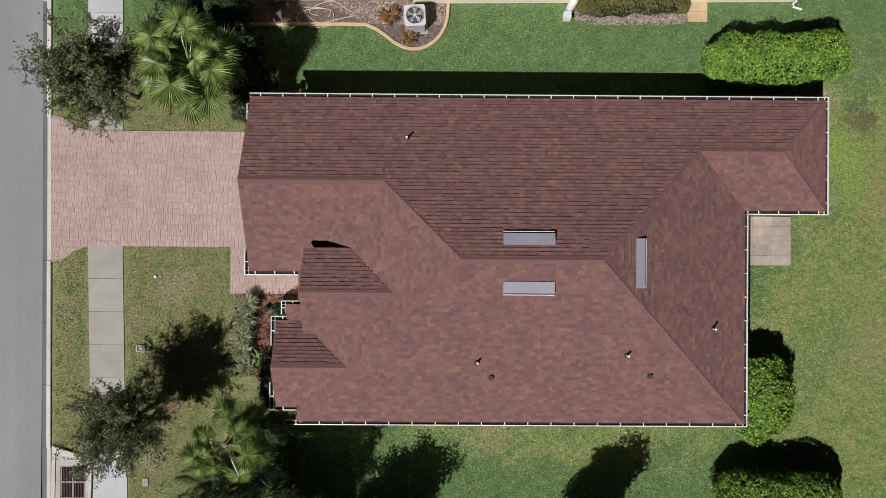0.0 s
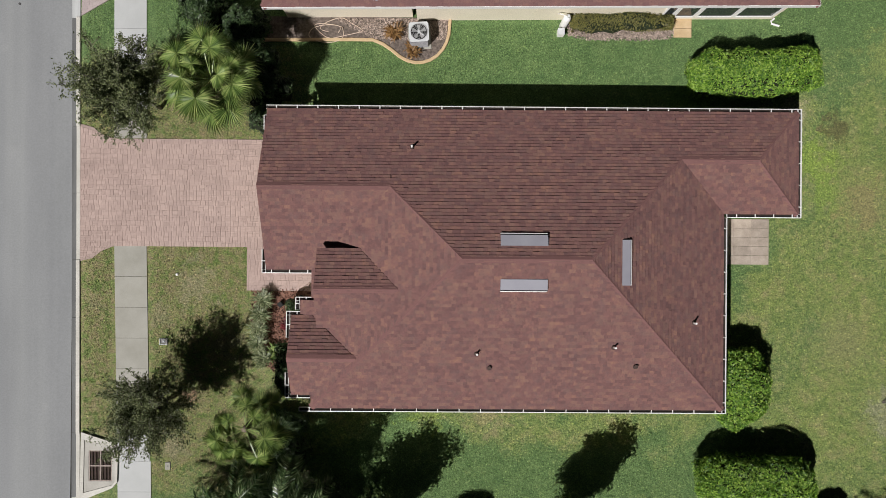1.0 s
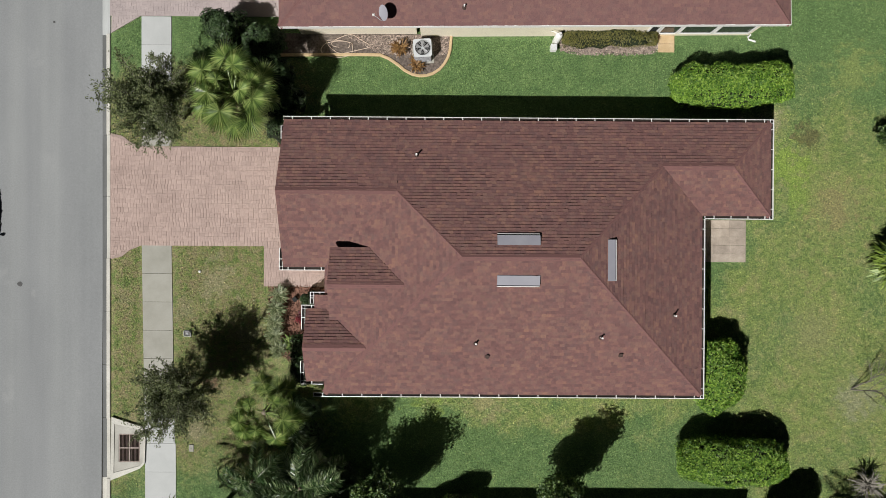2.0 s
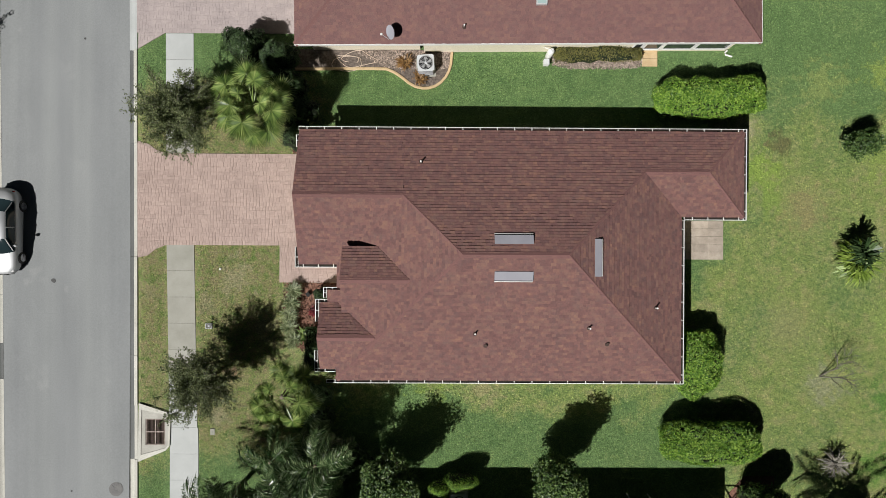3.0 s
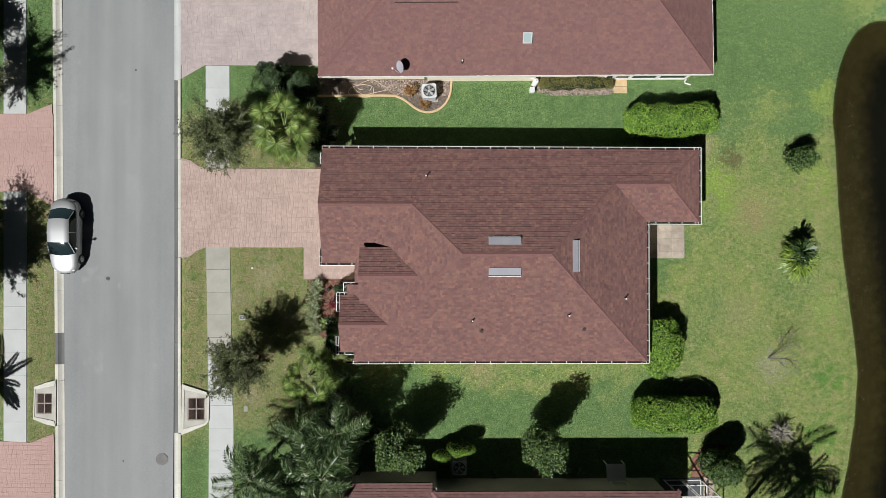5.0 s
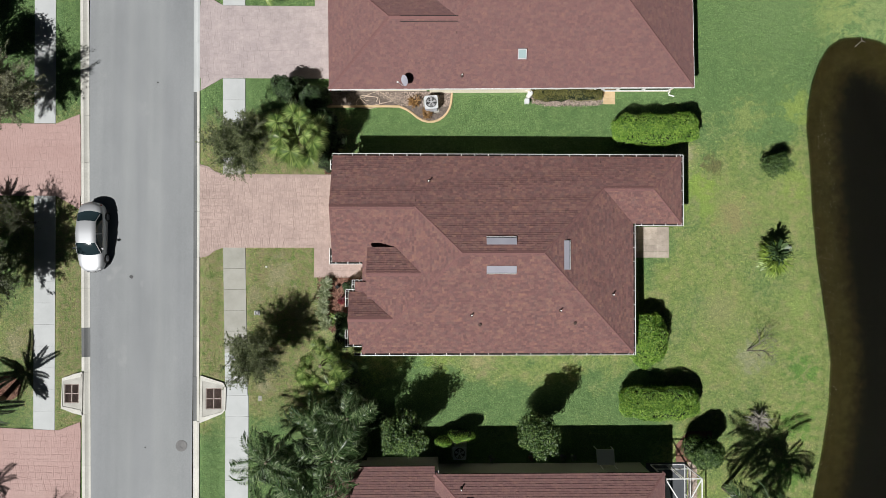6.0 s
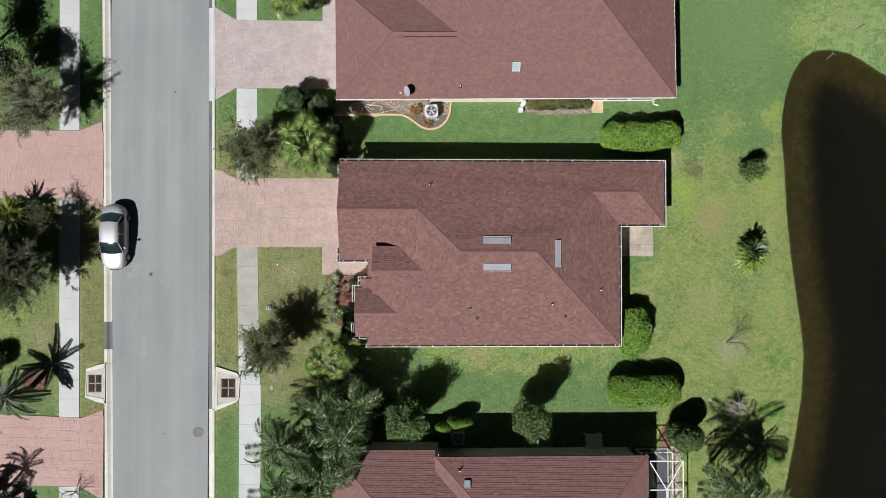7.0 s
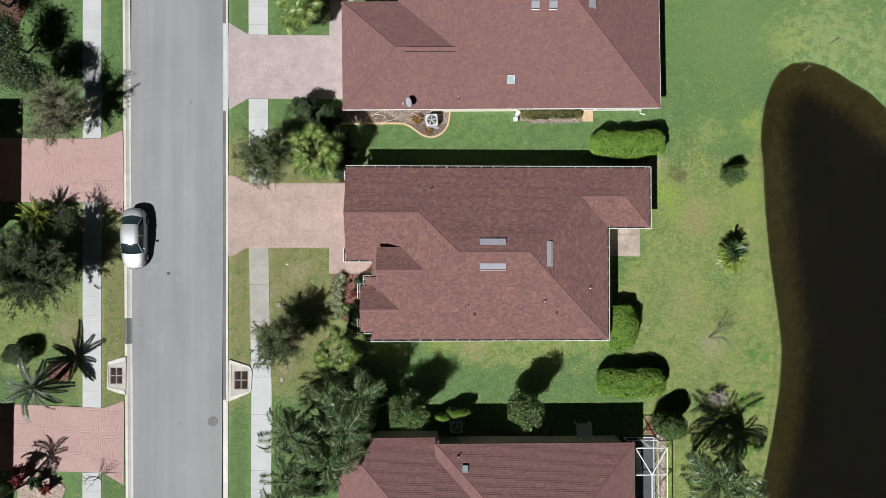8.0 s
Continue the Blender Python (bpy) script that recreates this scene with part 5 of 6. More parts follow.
hedge("hedge", 8.4, 10.22, 2.05, 0.36, 0.8, 5200, LEAF_DRY, "low olive-brown hedge along the cream wall", seed=85, leaf=0.1, power=4)
# lawn shrubs by the pond
broadleaf("shrub", 21.7, 5.45, 2.2, 1.35, 0.85, 0.65, 0.95, 1700, LEAF_TREE, "loose green shrub on the back lawn", "shrub", 91, 0.13, 0.0, 0.17, 0.04)
tuft("sago_shrub", 21.75, -0.6, 1.3, 1.35, 260, LEAF_SPIKY, "spiky yellow-green shrub on the back lawn", "shrub", 92, 0.05)
tuft("sago_shrub", 21.7, -0.1, 0.95, 1.9, 90, LEAF_DARK, "dark inner fronds of the spiky shrub", "shrub", 93, 0.06)
palm("feather_palm", 18.75, -15.7, 4.7, "feather", "feather palm with arching fronds near the pond", LEAF_FEATHER, 0.95, 28, 95, low=-30, high=60, trunk_r=0.11)
palm("feather_palm", 20.6, -16.4, 4.0, "feather", "feather palm with arching fronds near the pond", LEAF_FEATHER, 0.85, 24, 96, low=-25, high=60, trunk_r=0.1)


def bare_tree(name, x, y, h, seed, label, lean=(0.5, 0.5), spread=0.9):
    rng = random.Random(seed)
    ob = thing(name, label, "tree", at=(x, y, 0))
    g = Geo()

    def grow(p, d, L, r, depth):
        q = p + d * L
        m = p.lerp(q, 0.5) + Vector((rng.uniform(-1, 1), rng.uniform(-1, 1), 0)) * L * 0.08
        g.tube([p, m, q], [r, r * 0.8, r * 0.55], 5)
        if depth:
            for _ in range(3 if depth > 1 else 4):
                nd = (d + Vector((rng.uniform(-1, 1), rng.uniform(-1, 1), rng.uniform(-0.2, 0.5))) * spread).normalized()
                grow(p.lerp(q, rng.uniform(0.5, 1)), nd, L * rng.uniform(0.5, 0.75), r * 0.5, depth - 1)
    for k in range(3):
        grow(Vector((0, 0, -0.05)), Vector((lean[0] + rng.uniform(-0.5, 0.5), lean[1] + rng.uniform(-0.5, 0.5), 1)).normalized(), h * 0.36, 0.035, 4)
    part("branches", g, TWIG, ob)
    return ob




def fallen_branch(x, y, z, length, turn, material, label):
    """A forked dead branch, one end lifted off the ground."""
    g = Geo()
    c, n = math.cos(radians(turn)), math.sin(radians(turn))
    g.tube([(0, 0, 0.02), (c * length * 0.5, n * length * 0.5, 0.1), (c * length, n * length, 0.22)], [0.035, 0.03, 0.018], 6)
    g.tube([(c * length * 0.8, n * length * 0.8, 0.17), (c * length - n * 0.22, n * length + c * 0.22, 0.3)], [0.022, 0.01], 5)
    g.tube([(c * length * 0.85, n * length * 0.85, 0.18), (c * length + n * 0.3, n * length - c * 0.2, 0.2)], [0.022, 0.01], 5)
    ob = thing("fallen_branch", label, "branch", at=(x, y, z))
    part("stick", g, material, ob, smooth=True)


fallen_branch(30.0, 15.8, 0.0, 0.75, 35, TWIG, "dark forked dead branch lying on the lawn")
fallen_branch(28.0, 13.75, -0.12, 0.55, 45, BARK_PALE, "pale forked branch sticking out of the pond")
bare_tree("bare_tree", 20.4, -6.7, 3.4, 5, "leafless small tree on the back lawn")
bare_tree("dead_shrub", 20.85, -11.05, 1.6, 8, "leafless grey shrub on the back lawn", (0.3, -0.2), 1.2)
tuft("dead_shrub", 20.85, -11.1, 0.9, 0.9, 110, BARK_PALE, "withered grey shrub on the back lawn", "shrub", 9, 0.025)

# across the road
oak("tree", -26.75, 9.5, 3.0, 2.3, 2.75, 1.35, 84, 12, 17, LEAF_GREY, "sparse grey-green street tree across the road", 101, 0.12, bark=BARK_PALE)
oak("tree", -28.15, -1.7, 3.6, 3.3, 3.0, 1.6, 175, 13, 23, LEAF_OLIVE_DARK, "broad olive-green street tree across the road", 103, 0.12)
oak("tree", -31.0, -0.3, 3.0, 2.0, 2.1, 1.5, 80, 12, 22, LEAF_OLIVE_DARK, "olive-green garden tree close to the house across the road", 108, 0.12)
oak("tree", -26.35, 1.75, 2.1, 0.95, 1.35, 0.9, 18, 10, 12, LEAF_OAK, "small dark street tree beside the parked car", 104, 0.1, 0.05)
broadleaf("tree", -28.9, 12.1, 4.6, 3.1, 1.55, 1.35, 1.3, 3300, LEAF_DARK, "dark leafy tree in the front garden across the road", seed=105, leaf=0.16, gaps=-0.1, clump=0.33)
broadleaf("tree", -30.6, 14.6, 4.6, 2.9, 1.35, 1.8, 1.2, 2600, LEAF_DARK, "dark leafy tree close to the house across the road", seed=106, leaf=0.16, gaps=0.05, clump=0.33)
broadleaf("tree", -32.0, 18.0, 4.6, 2.9, 1.6, 1.9, 1.2, 2600, LEAF_DARK, "dark leafy tree close to the house across the road", seed=107, leaf=0.16, gaps=0.0, clump=0.33)
palm("sago_palm", -28.95, 2.4, 1.5, "sago", "sago palm with stiff radiating bright fronds", LEAF_SAGO, 1.05, 54, 110, low=-12, high=60, trunk_r=0.14)
palm("date_palm", -28.3, -9.65, 2.7, "date", "young date palm with grey-green spiky fronds", LEAF_DATE, 1.05, 22, 112, low=-25, high=75, trunk_r=0.16)
for i, (x, y, r, h, m) in enumerate([(-30.2, -15.9, 0.55, 1.3, LEAF_RED), (-30.5, -16.7, 0.6, 1.1, LEAF_RED), (-29.3, -16.9, 0.6, 0.9, LEAF_DARK), (-28.6, -17.4, 0.5, 0.8, LEAF_RED)]):
    tuft("red_plant", x, y, r, h, 70, m, "dark red leafy bedding plant in gravel", "plant", 120 + i, 0.07, "red bedding plants")
palm("feather_palm", -30.4, -17.2, 3.2, "feather", "small feather palm in the gravel bed across the road", LEAF_FEATHER, 0.62, 12, 118, trunk_r=0.08)
bare_tree("bare_shrub", -25.2, -16.9, 2.4, 14, "leafless pale shrub at the corner of the drive", (0.3, 0.3))
hedge("shrub", -30.6, -7.6, 1.0, 0.8, 1.4, 1800, LEAF_DARK, "dark rounded shrub across the road", "shrub", 126, 0.13, 2.2)

# ---------------------------------------------------------------- drains, manhole, small fixtures
def storm_drain(apron, x0, x1, y0, y1, label):
    """An iron grate sunk in a concrete apron whose outer rim stands up like a kerb; apron is a counter-clockwise outline."""
    ob = thing("storm_drain", label, "drain")
    hole = [(x0, y0), (x1, y0), (x1, y1), (x0, y1)]
    inner = [min(hole, key=lambda h: (h[0] - p[0]) ** 2 + (h[1] - p[1]) ** 2) for p in apron]
    g, rim_ = Geo(), Geo()
    k = len(apron)
    for i in range(k):
        j = (i + 1) % k
        a, b, c, d = apron[i], apron[j], inner[j], inner[i]
        poly = [a, b, c] if c == d else [a, b, c, d]
        g.prism(poly, -0.2, 0.075)
        e, f_ = [(p[0] + (q[0] - p[0]) * 0.42, p[1] + (q[1] - p[1]) * 0.42) for p, q in ((a, d), (b, c))]
        if abs(a[0] - b[0]) < 0.01 and abs(a[0] + 19.6) < 4.1:
            continue
        rim_.prism([a, b, f_, e], 0.0, 0.105)
    part("apron", g, KERB_OLD, ob, "stained concrete apron")
    part("raised_rim", rim_, KERB, ob, "pale raised concrete rim")
    g = Geo()
    g.box(x0, x1, y0, y1, -0.5, -0.12)
    part("pit", g, DARK, ob)
    fr = Geo()
    for q in ((x0, x1, y0, y0 + 0.05), (x0, x1, y1 - 0.05, y1), (x0, x0 + 0.05, y0 + 0.05, y1 - 0.05), (x1 - 0.05, x1, y0 + 0.05, y1 - 0.05)):
        fr.box(*q, 0.0, 0.06)
    xm, ym = (x0 + x1) / 2, (y0 + y1) / 2
    fr.box(xm - 0.035, xm + 0.035, y0 + 0.05, y1 - 0.05, 0.01, 0.065)
    fr.box(x0 + 0.05, xm - 0.035, ym - 0.035, ym + 0.035, 0.01, 0.065)
    fr.box(xm + 0.035, x1 - 0.05, ym - 0.035, ym + 0.035, 0.01, 0.065)
    grate = part("grate", fr, WORN_IRON, ob, "pale worn iron grate frame")
    n = 14
    for i in range(n):
        x = x0 + 0.07 + (x1 - x0 - 0.14) * (i + 0.5) / n
        if abs(x - xm) < 0.05:
            continue
        b = Geo()
        b.box(x - 0.013, x + 0.013, y0 + 0.05, y1 - 0.05, -0.03, 0.045)
        part("bar", b, RUST, grate)
    return ob


storm_drain([(-15.65, -11.3), (-14.2, -10.7), (-13.98, -10.45), (-13.94, -9.0), (-14.13, -8.68), (-15.6, -8.2)], -15.26, -14.22, -10.4, -9.02, "storm drain with a rusty iron grate in a concrete apron")
storm_drain([(-23.2, -10.75), (-23.2, -7.95), (-23.75, -8.08), (-24.5, -8.35), (-24.55, -10.3), (-23.8, -10.6)], -24.36, -23.42, -9.97, -8.72, "storm drain with a rusty iron grate in a pale concrete apron")

cover = thing("manhole_cover", "round grey cast iron manhole cover in the road", "manhole cover", at=(-16.88, -12.81, -0.112))
g = Geo()
g.tube([(0, 0, -0.05), (0, 0, 0.018)], [0.37, 0.37], 32)
part("rim", g, IRON, cover)
g = Geo()
g.tube([(0, 0, 0.0), (0, 0, 0.024)], [0.33, 0.325], 32)
for r in (0.1, 0.18, 0.26):
    for i in range(16):
        a = 2 * math.pi * i / 16
        g.box(r * math.cos(a) - 0.014, r * math.cos(a) + 0.014, r * math.sin(a) - 0.014, r * math.sin(a) + 0.014, 0.02, 0.031)
part("lid", g, IRON, cover)
# oil spot of tar and small patches on the asphalt
TAR = surface("tar_spot", (0.05, 0.05, 0.05), (0.09, 0.09, 0.09), 5, 50, 0.8, 0.2)
for i, (x, y, r) in enumerate([(-20.2, -1.78, 0.13), (-18.6, 11.0, 0.06), (-19.2, -12.9, 0.05)]):
    g = Geo()
    rr = random.Random(i)
    pts = [(x + r * rr.uniform(0.7, 1.1) * math.cos(a), y + r * rr.uniform(0.7, 1.1) * math.sin(a)) for a in np.linspace(0, 2 * math.pi, 11)[:-1]]
    g.prism(pts, -0.1, -0.064)
    solid("tar_spot", g, TAR, "small dark tar spot on the asphalt", "road stain", kind="structure")

meter = thing("meter_box", "white-rimmed dark utility meter box in the lawn", "meter box", at=(-11.97, -4.14, 0))
g = Geo()
for q in ((-0.18, 0.18, -0.14, -0.11), (-0.18, 0.18, 0.11, 0.14), (-0.18, -0.145, -0.11, 0.11), (0.145, 0.18, -0.11, 0.11)):
    g.box(*q, -0.05, 0.07, 0.01)
part("rim", g, PLASTIC, meter)
g = Geo()
g.box(-0.14, 0.14, -0.1, 0.1, -0.05, 0.03)
part("lid", g, IRON, meter)
g = Geo()
g.box(-0.05, 0.04, -0.05, 0.04, 0.03, 0.045)
part("dial", g, PLASTIC, meter)
valve = thing("valve_box", "pale green-grey valve box lid in the lawn", "valve box", at=(-11.75, -9.72, 0))
g = Geo()
g.box(-0.12, 0.12, -0.17, 0.17, -0.05, 0.05, 0.012)
part("lid", g, CONCRETE_OLD, valve)
g = Geo()
g.box(-0.03, 0.03, -0.02, 0.02, 0.05, 0.058)
part("grip", g, IRON, valve)
ball = Geo()
ball.tube([(-11.39, -1.12, 0.0), (-11.39, -1.12, 0.05), (-11.39, -1.12, 0.08), (-11.39, -1.12, 0.095)], [0.055, 0.07, 0.05, 0.015], 12)
solid("sprinkler_cap", ball, WHITE, "small white sprinkler cap in the lawn", "sprinkler", smooth=True)


def air_conditioner(x, y, rz=0.0, w=0.86, h=0.78):
    ob = thing("air_conditioner", "grey metal air-conditioning unit with a round top fan grille", "air conditioner", "outdoor air conditioners", at=(x, y, 0), rz=rz)
    g = Geo()
    g.box(-w / 2 - 0.08, w / 2 + 0.08, -w / 2 - 0.08, w / 2 + 0.08, -0.05, 0.06, 0.01)
    part("pad", g, CONCRETE_OLD, ob)
    g = Geo()
    c = 0.07
    q = w / 2
    ring = [(-q + c, -q), (q - c, -q), (q, -q + c), (q, q - c), (q - c, q), (-q + c, q), (-q, q - c), (-q, -q + c)]
    g.prism(ring, 0.06, h)
    body = part("body", g, VENT, ob)
    for k in range(4):
        for i in range(9):
            s = Geo()
            z = 0.12 + i * 0.07
            s.box(-q + c, q - c, -q - 0.008, -q + 0.004, z, z + 0.02)
            o = part("louvre", s, STEEL, body)
            o.matrix_basis = Matrix.Rotation(k * math.pi / 2, 4, "Z")
    g = Geo()
    g.prism(ring, h, h + 0.035)
    part("top", g, PLASTIC, ob, "pale grey top panel")
    g = Geo()
    g.tube([(0, 0, h + 0.035), (0, 0, h + 0.041)], [0.35, 0.35], 32)
    part("fan_well", g, DARK, ob)
    for i in range(5):
        b = Geo()
        a = 2 * math.pi * i / 5
        ca, sa = math.cos(a), math.sin(a)
        cb, sb = math.cos(a + 0.6), math.sin(a + 0.6)
        b.slab([(0.05 * ca, 0.05 * sa, h + 0.05), (0.31 * ca, 0.31 * sa, h + 0.05), (0.31 * cb, 0.31 * sb, h + 0.062), (0.05 * cb, 0.05 * sb, h + 0.062)], 0.005)
        part("fan_blade", b, STEEL, ob)
    g = Geo()
    for r in (0.1, 0.17, 0.24, 0.31, 0.36):
        pts = [(r * math.cos(a), r * math.sin(a), h + 0.075) for a in np.linspace(0, 2 * math.pi, 33)]
        g.tube(pts, [0.006] * 33, 4)
    for i in range(12):
        a = 2 * math.pi * i / 12
        g.tube([(0.04 * math.cos(a), 0.04 * math.sin(a), h + 0.075), (0.37 * math.cos(a), 0.37 * math.sin(a), h + 0.07)], [0.005, 0.005], 4)
    part("grille", g, STEEL, ob, smooth=False)
    g = Geo()
    g.tube([(0, 0, h + 0.06), (0, 0, h + 0.085)], [0.07, 0.06], 16)
    part("hub", g, PLASTIC, ob)
    return ob


air_conditioner(-0.6, 9.58, 4)
air_conditioner(1.25, -13.1)

# satellite dish on the neighbour's roof edge
dish = thing("satellite_dish", "grey oval satellite dish on a roof mount", "satellite dish", at=(-2.2, 10.22, 2.78))
g = Geo()
rings = 6
tilt = Matrix.Translation((0, 0, 0.55)) @ Euler((radians(18), radians(-42), 0)).to_matrix().to_4x4()
for i in range(rings + 1):
    r = 0.29 * i / rings
    for k in range(24):
        a = 2 * math.pi * k / 24
        g.v.append(tuple(tilt @ Vector((r * math.cos(a) * 0.9, r * math.sin(a) * 1.15, 0.35 * r * r))))
for i in range(rings):
    for k in range(24):
        j = (k + 1) % 24
        g.f.append((i * 24 + k, i * 24 + j, (i + 1) * 24 + j, (i + 1) * 24 + k))
part("reflector", g, VENT, dish, smooth=True)
g = Geo()
g.tube([(0.02, 0, 0.52), (0.05, 0, 0.3), (0.05, 0, -0.02)], [0.025, 0.025, 0.025], 8)
part("mast", g, STEEL, dish)
g = Geo()
g.tube([(-0.1, -0.3, 0.45), (-0.42, -0.12, 0.62)], [0.012, 0.012], 6)
part("arm", g, STEEL, dish)
g = Geo()
g.box(-0.48, -0.38, -0.16, -0.08, 0.58, 0.68, 0.01)
part("receiver", g, WHITE, dish)

# water softener by the cream wall
tank = thing("water_tank", "white plastic water-softener tank beside the wall", "tank", at=(5.85, 10.18, 0))
g = Geo()
g.tube([(0, 0, 0), (0, 0, 0.05), (0, 0, 0.95), (0, 0, 1.05), (0, 0, 1.1)], [0.15, 0.17, 0.17, 0.13, 0.05], 20)
part("body", g, WHITE, tank, smooth=True)
g = Geo()
g.tube([(0.02, 0, 1.08), (0.02, 0, 1.2)], [0.07, 0.06], 12)
part("valve_head", g, PLASTIC, tank)
g = Geo()
g.tube([(-0.05, 0.0, 1.15), (-0.35, 0.12, 1.12), (-0.38, 0.2, 0.9)], [0.02, 0.02, 0.02], 6)
part("pipe", g, WHITE, tank)
brine = thing("brine_box", "white box standing beside the water tank", "box", at=(5.72, 9.83, 0))
g = Geo()
g.box(-0.14, 0.14, -0.14, 0.14, 0, 0.35, 0.02)
part("body", g, WHITE, brine)
g = Geo()
g.box(-0.15, 0.15, -0.15, 0.15, 0.35, 0.38, 0.012)
part("lid", g, PLASTIC, brine)
spout = thing("downspout", "white downspout elbow at the wall's corner", "downspout", at=(15.2, 10.36, 0))
g = Geo()
g.tube([(0, 0.12, 0.35), (0, 0.1, 0.12), (0.05, 0.0, 0.06), (0.4, -0.1, 0.06)], [0.045] * 4, 6)
part("pipe", g, WHITE, spout)

# garden hose lying in the gravel
g = Geo()
rr = random.Random(4)
pts = []
for i in range(90):
    t = i / 89
    a = t * 2 * math.pi * 2.6
    pts.append((-5.1 + 1.2 * t + (0.85 + 0.25 * math.sin(1.7 * a)) * math.cos(a), 9.78 + 0.2 * t + (0.36 + 0.14 * math.cos(1.3 * a)) * math.sin(a), 0.065 + 0.012 * math.sin(5 * a)))
g.tube(pts, [0.016] * 90, 5)
solid("garden_hose", g, plain("hose", (0.62, 0.5, 0.4), 0.5), "loosely coiled beige garden hose on the gravel", "hose", smooth=True)


# ---------------------------------------------------------------- parked car
def build_car(x, y, z):
    """A four-door saloon, nose towards -y."""
    car = thing("car", "silver-grey four-door saloon parked at the kerb", "car", at=(x, y, z), rz=-0.5)
    # body stations: y, half width, sill height, shoulder height, top height
    st = [(-2.36, 0.36, 0.34, 0.46, 0.5), (-2.31, 0.6, 0.28, 0.56, 0.6), (-2.2, 0.74, 0.25, 0.63, 0.68), (-2.03, 0.82, 0.22, 0.69, 0.76), (-1.6, 0.885, 0.2, 0.76, 0.86), (-1.05, 0.90, 0.2, 0.82, 0.93),
          (-0.4, 0.905, 0.2, 0.86, 0.95), (0.5, 0.905, 0.2, 0.88, 0.97), (1.2, 0.90, 0.2, 0.89, 0.99), (1.7, 0.875, 0.22, 0.88, 0.99), (2.08, 0.81, 0.26, 0.85, 0.97), (2.22, 0.72, 0.3, 0.78, 0.9), (2.3, 0.58, 0.36, 0.66, 0.78), (2.33, 0.38, 0.44, 0.58, 0.66)]

    def loft(rows, close=True):
        g = Geo()
        m = len(rows[0])
        for r in rows:
            g.v += r
        for i in range(len(rows) - 1):
            for k in range(m - 1):
                g.f.append((i * m + k, i * m + k + 1, (i + 1) * m + k + 1, (i + 1) * m + k))
        if close:
            g.f.append(tuple(range(m)))
            g.f.append(tuple(reversed(range((len(rows) - 1) * m, len(rows) * m))))
        return g

    def bow(yy, px):
        """The ends of the cabin and the body curve round towards the sides."""
        return yy * (1 - 0.13 * (abs(px) / 0.9) ** 2 * min(1.0, abs(yy) / 1.2))

    rows = []
    for yy, w, a, b, c in st:
        half = [(w * 0.9, a), (w, a + 0.12), (w, (a + b) / 2), (w * 0.985, b - 0.06), (w * 0.93, b), (w * 0.8, (b + c) / 2 + 0.02), (w * 0.45, c - 0.005), (0, c)]
        rows.append([(px, bow(yy, px), pz) for px, pz in half] + [(-px, bow(yy, px), pz) for px, pz in reversed(half[:-1])])
    car.scale = (0.94, 0.97, 0.98)
    part("body", loft(rows), CAR_PAINT, car, smooth=True)
    # greenhouse: glass hull, then metal roof and pillars over it
    gh = [(-1.22, 0.7, 0.89, 0.02), (-0.42, 0.67, 0.9, 0.45), (0.15, 0.68, 0.9, 0.5), (0.65, 0.67, 0.9, 0.495), (1.05, 0.63, 0.92, 0.42), (1.72, 0.62, 0.95, 0.02)]
    rows = []
    for yy, w, zb, h in gh:
        wb = 0.84
        half = [(wb, zb - 0.03), (wb - (wb - w) * 0.45, zb + h * 0.5), (w, zb + h * 0.88), (w * 0.9, zb + h * 0.985), (w * 0.5, zb + h + 0.012), (0, zb + h + 0.02)]
        rows.append([(px, bow(yy, px), pz) for px, pz in half] + [(-px, bow(yy, px), pz) for px, pz in reversed(half[:-1])])
    part("glasshouse", loft(rows), CAR_GLASS, car, "dark tinted windows", smooth=True)
    rows = []
    for yy, w, zb, h in gh[1:5]:
        half = [(w + 0.012, zb + h * 0.86), (w * 0.92, zb + h + 0.002), (w * 0.5, zb + h + 0.024), (0, zb + h + 0.032)]
        rows.append([(px, bow(yy, px), pz) for px, pz in half] + [(-px, bow(yy, px), pz) for px, pz in reversed(half[:-1])])
    part("roof", loft(rows, False), CAR_PAINT, car, smooth=True)
    for s in (-1, 1):
        for a, b in (((0.8 * s, -1.05, 0.91), (0.67 * s, -0.42, 1.33)), ((0.63 * s, 0.98, 1.32), (0.74 * s, 1.5, 0.98)), ((0.84 * s, 0.2, 0.9), (0.7 * s, 0.18, 1.35))):
            g = Geo()
            g.tube([a, b], [0.028, 0.026], 6)
            part("pillar", g, CAR_PAINT, car)
        m = Geo()
        m.tube([(0.86 * s, -0.75, 0.95), (0.98 * s, -0.77, 0.98), (1.07 * s, -0.76, 0.98)], [0.04, 0.085, 0.06], 8)
        part("wing_mirror", m, CAR_PAINT, car, smooth=True)
        h = Geo()
        h.box(0.5 * s - 0.15, 0.5 * s + 0.15, -2.16, -2.05, 0.56, 0.655, 0.02)
        part("headlight", h, LAMP_GLASS, car, "clear headlight")
        t = Geo()
        t.box(0.52 * s - 0.14, 0.52 * s + 0.14, 2.05, 2.15, 0.66, 0.78, 0.02)
        part("tail_light", t, TAIL, car, "red tail light")
        for yy in (-1.42, 1.35):
            w = Geo()
            w.tube([(0.72 * s, yy, 0.32), (0.76 * s, yy, 0.32), (0.90 * s, yy, 0.32), (0.925 * s, yy, 0.32)], [0.3, 0.32, 0.32, 0.29], 24)
            wheel = part("wheel", w, TYRE, car, "black tyre", smooth=False)
            r = Geo()
            r.tube([(0.92 * s, yy, 0.32), (0.935 * s, yy, 0.32)], [0.21, 0.2], 20)
            part("rim", r, RIM, wheel, "silver alloy rim")
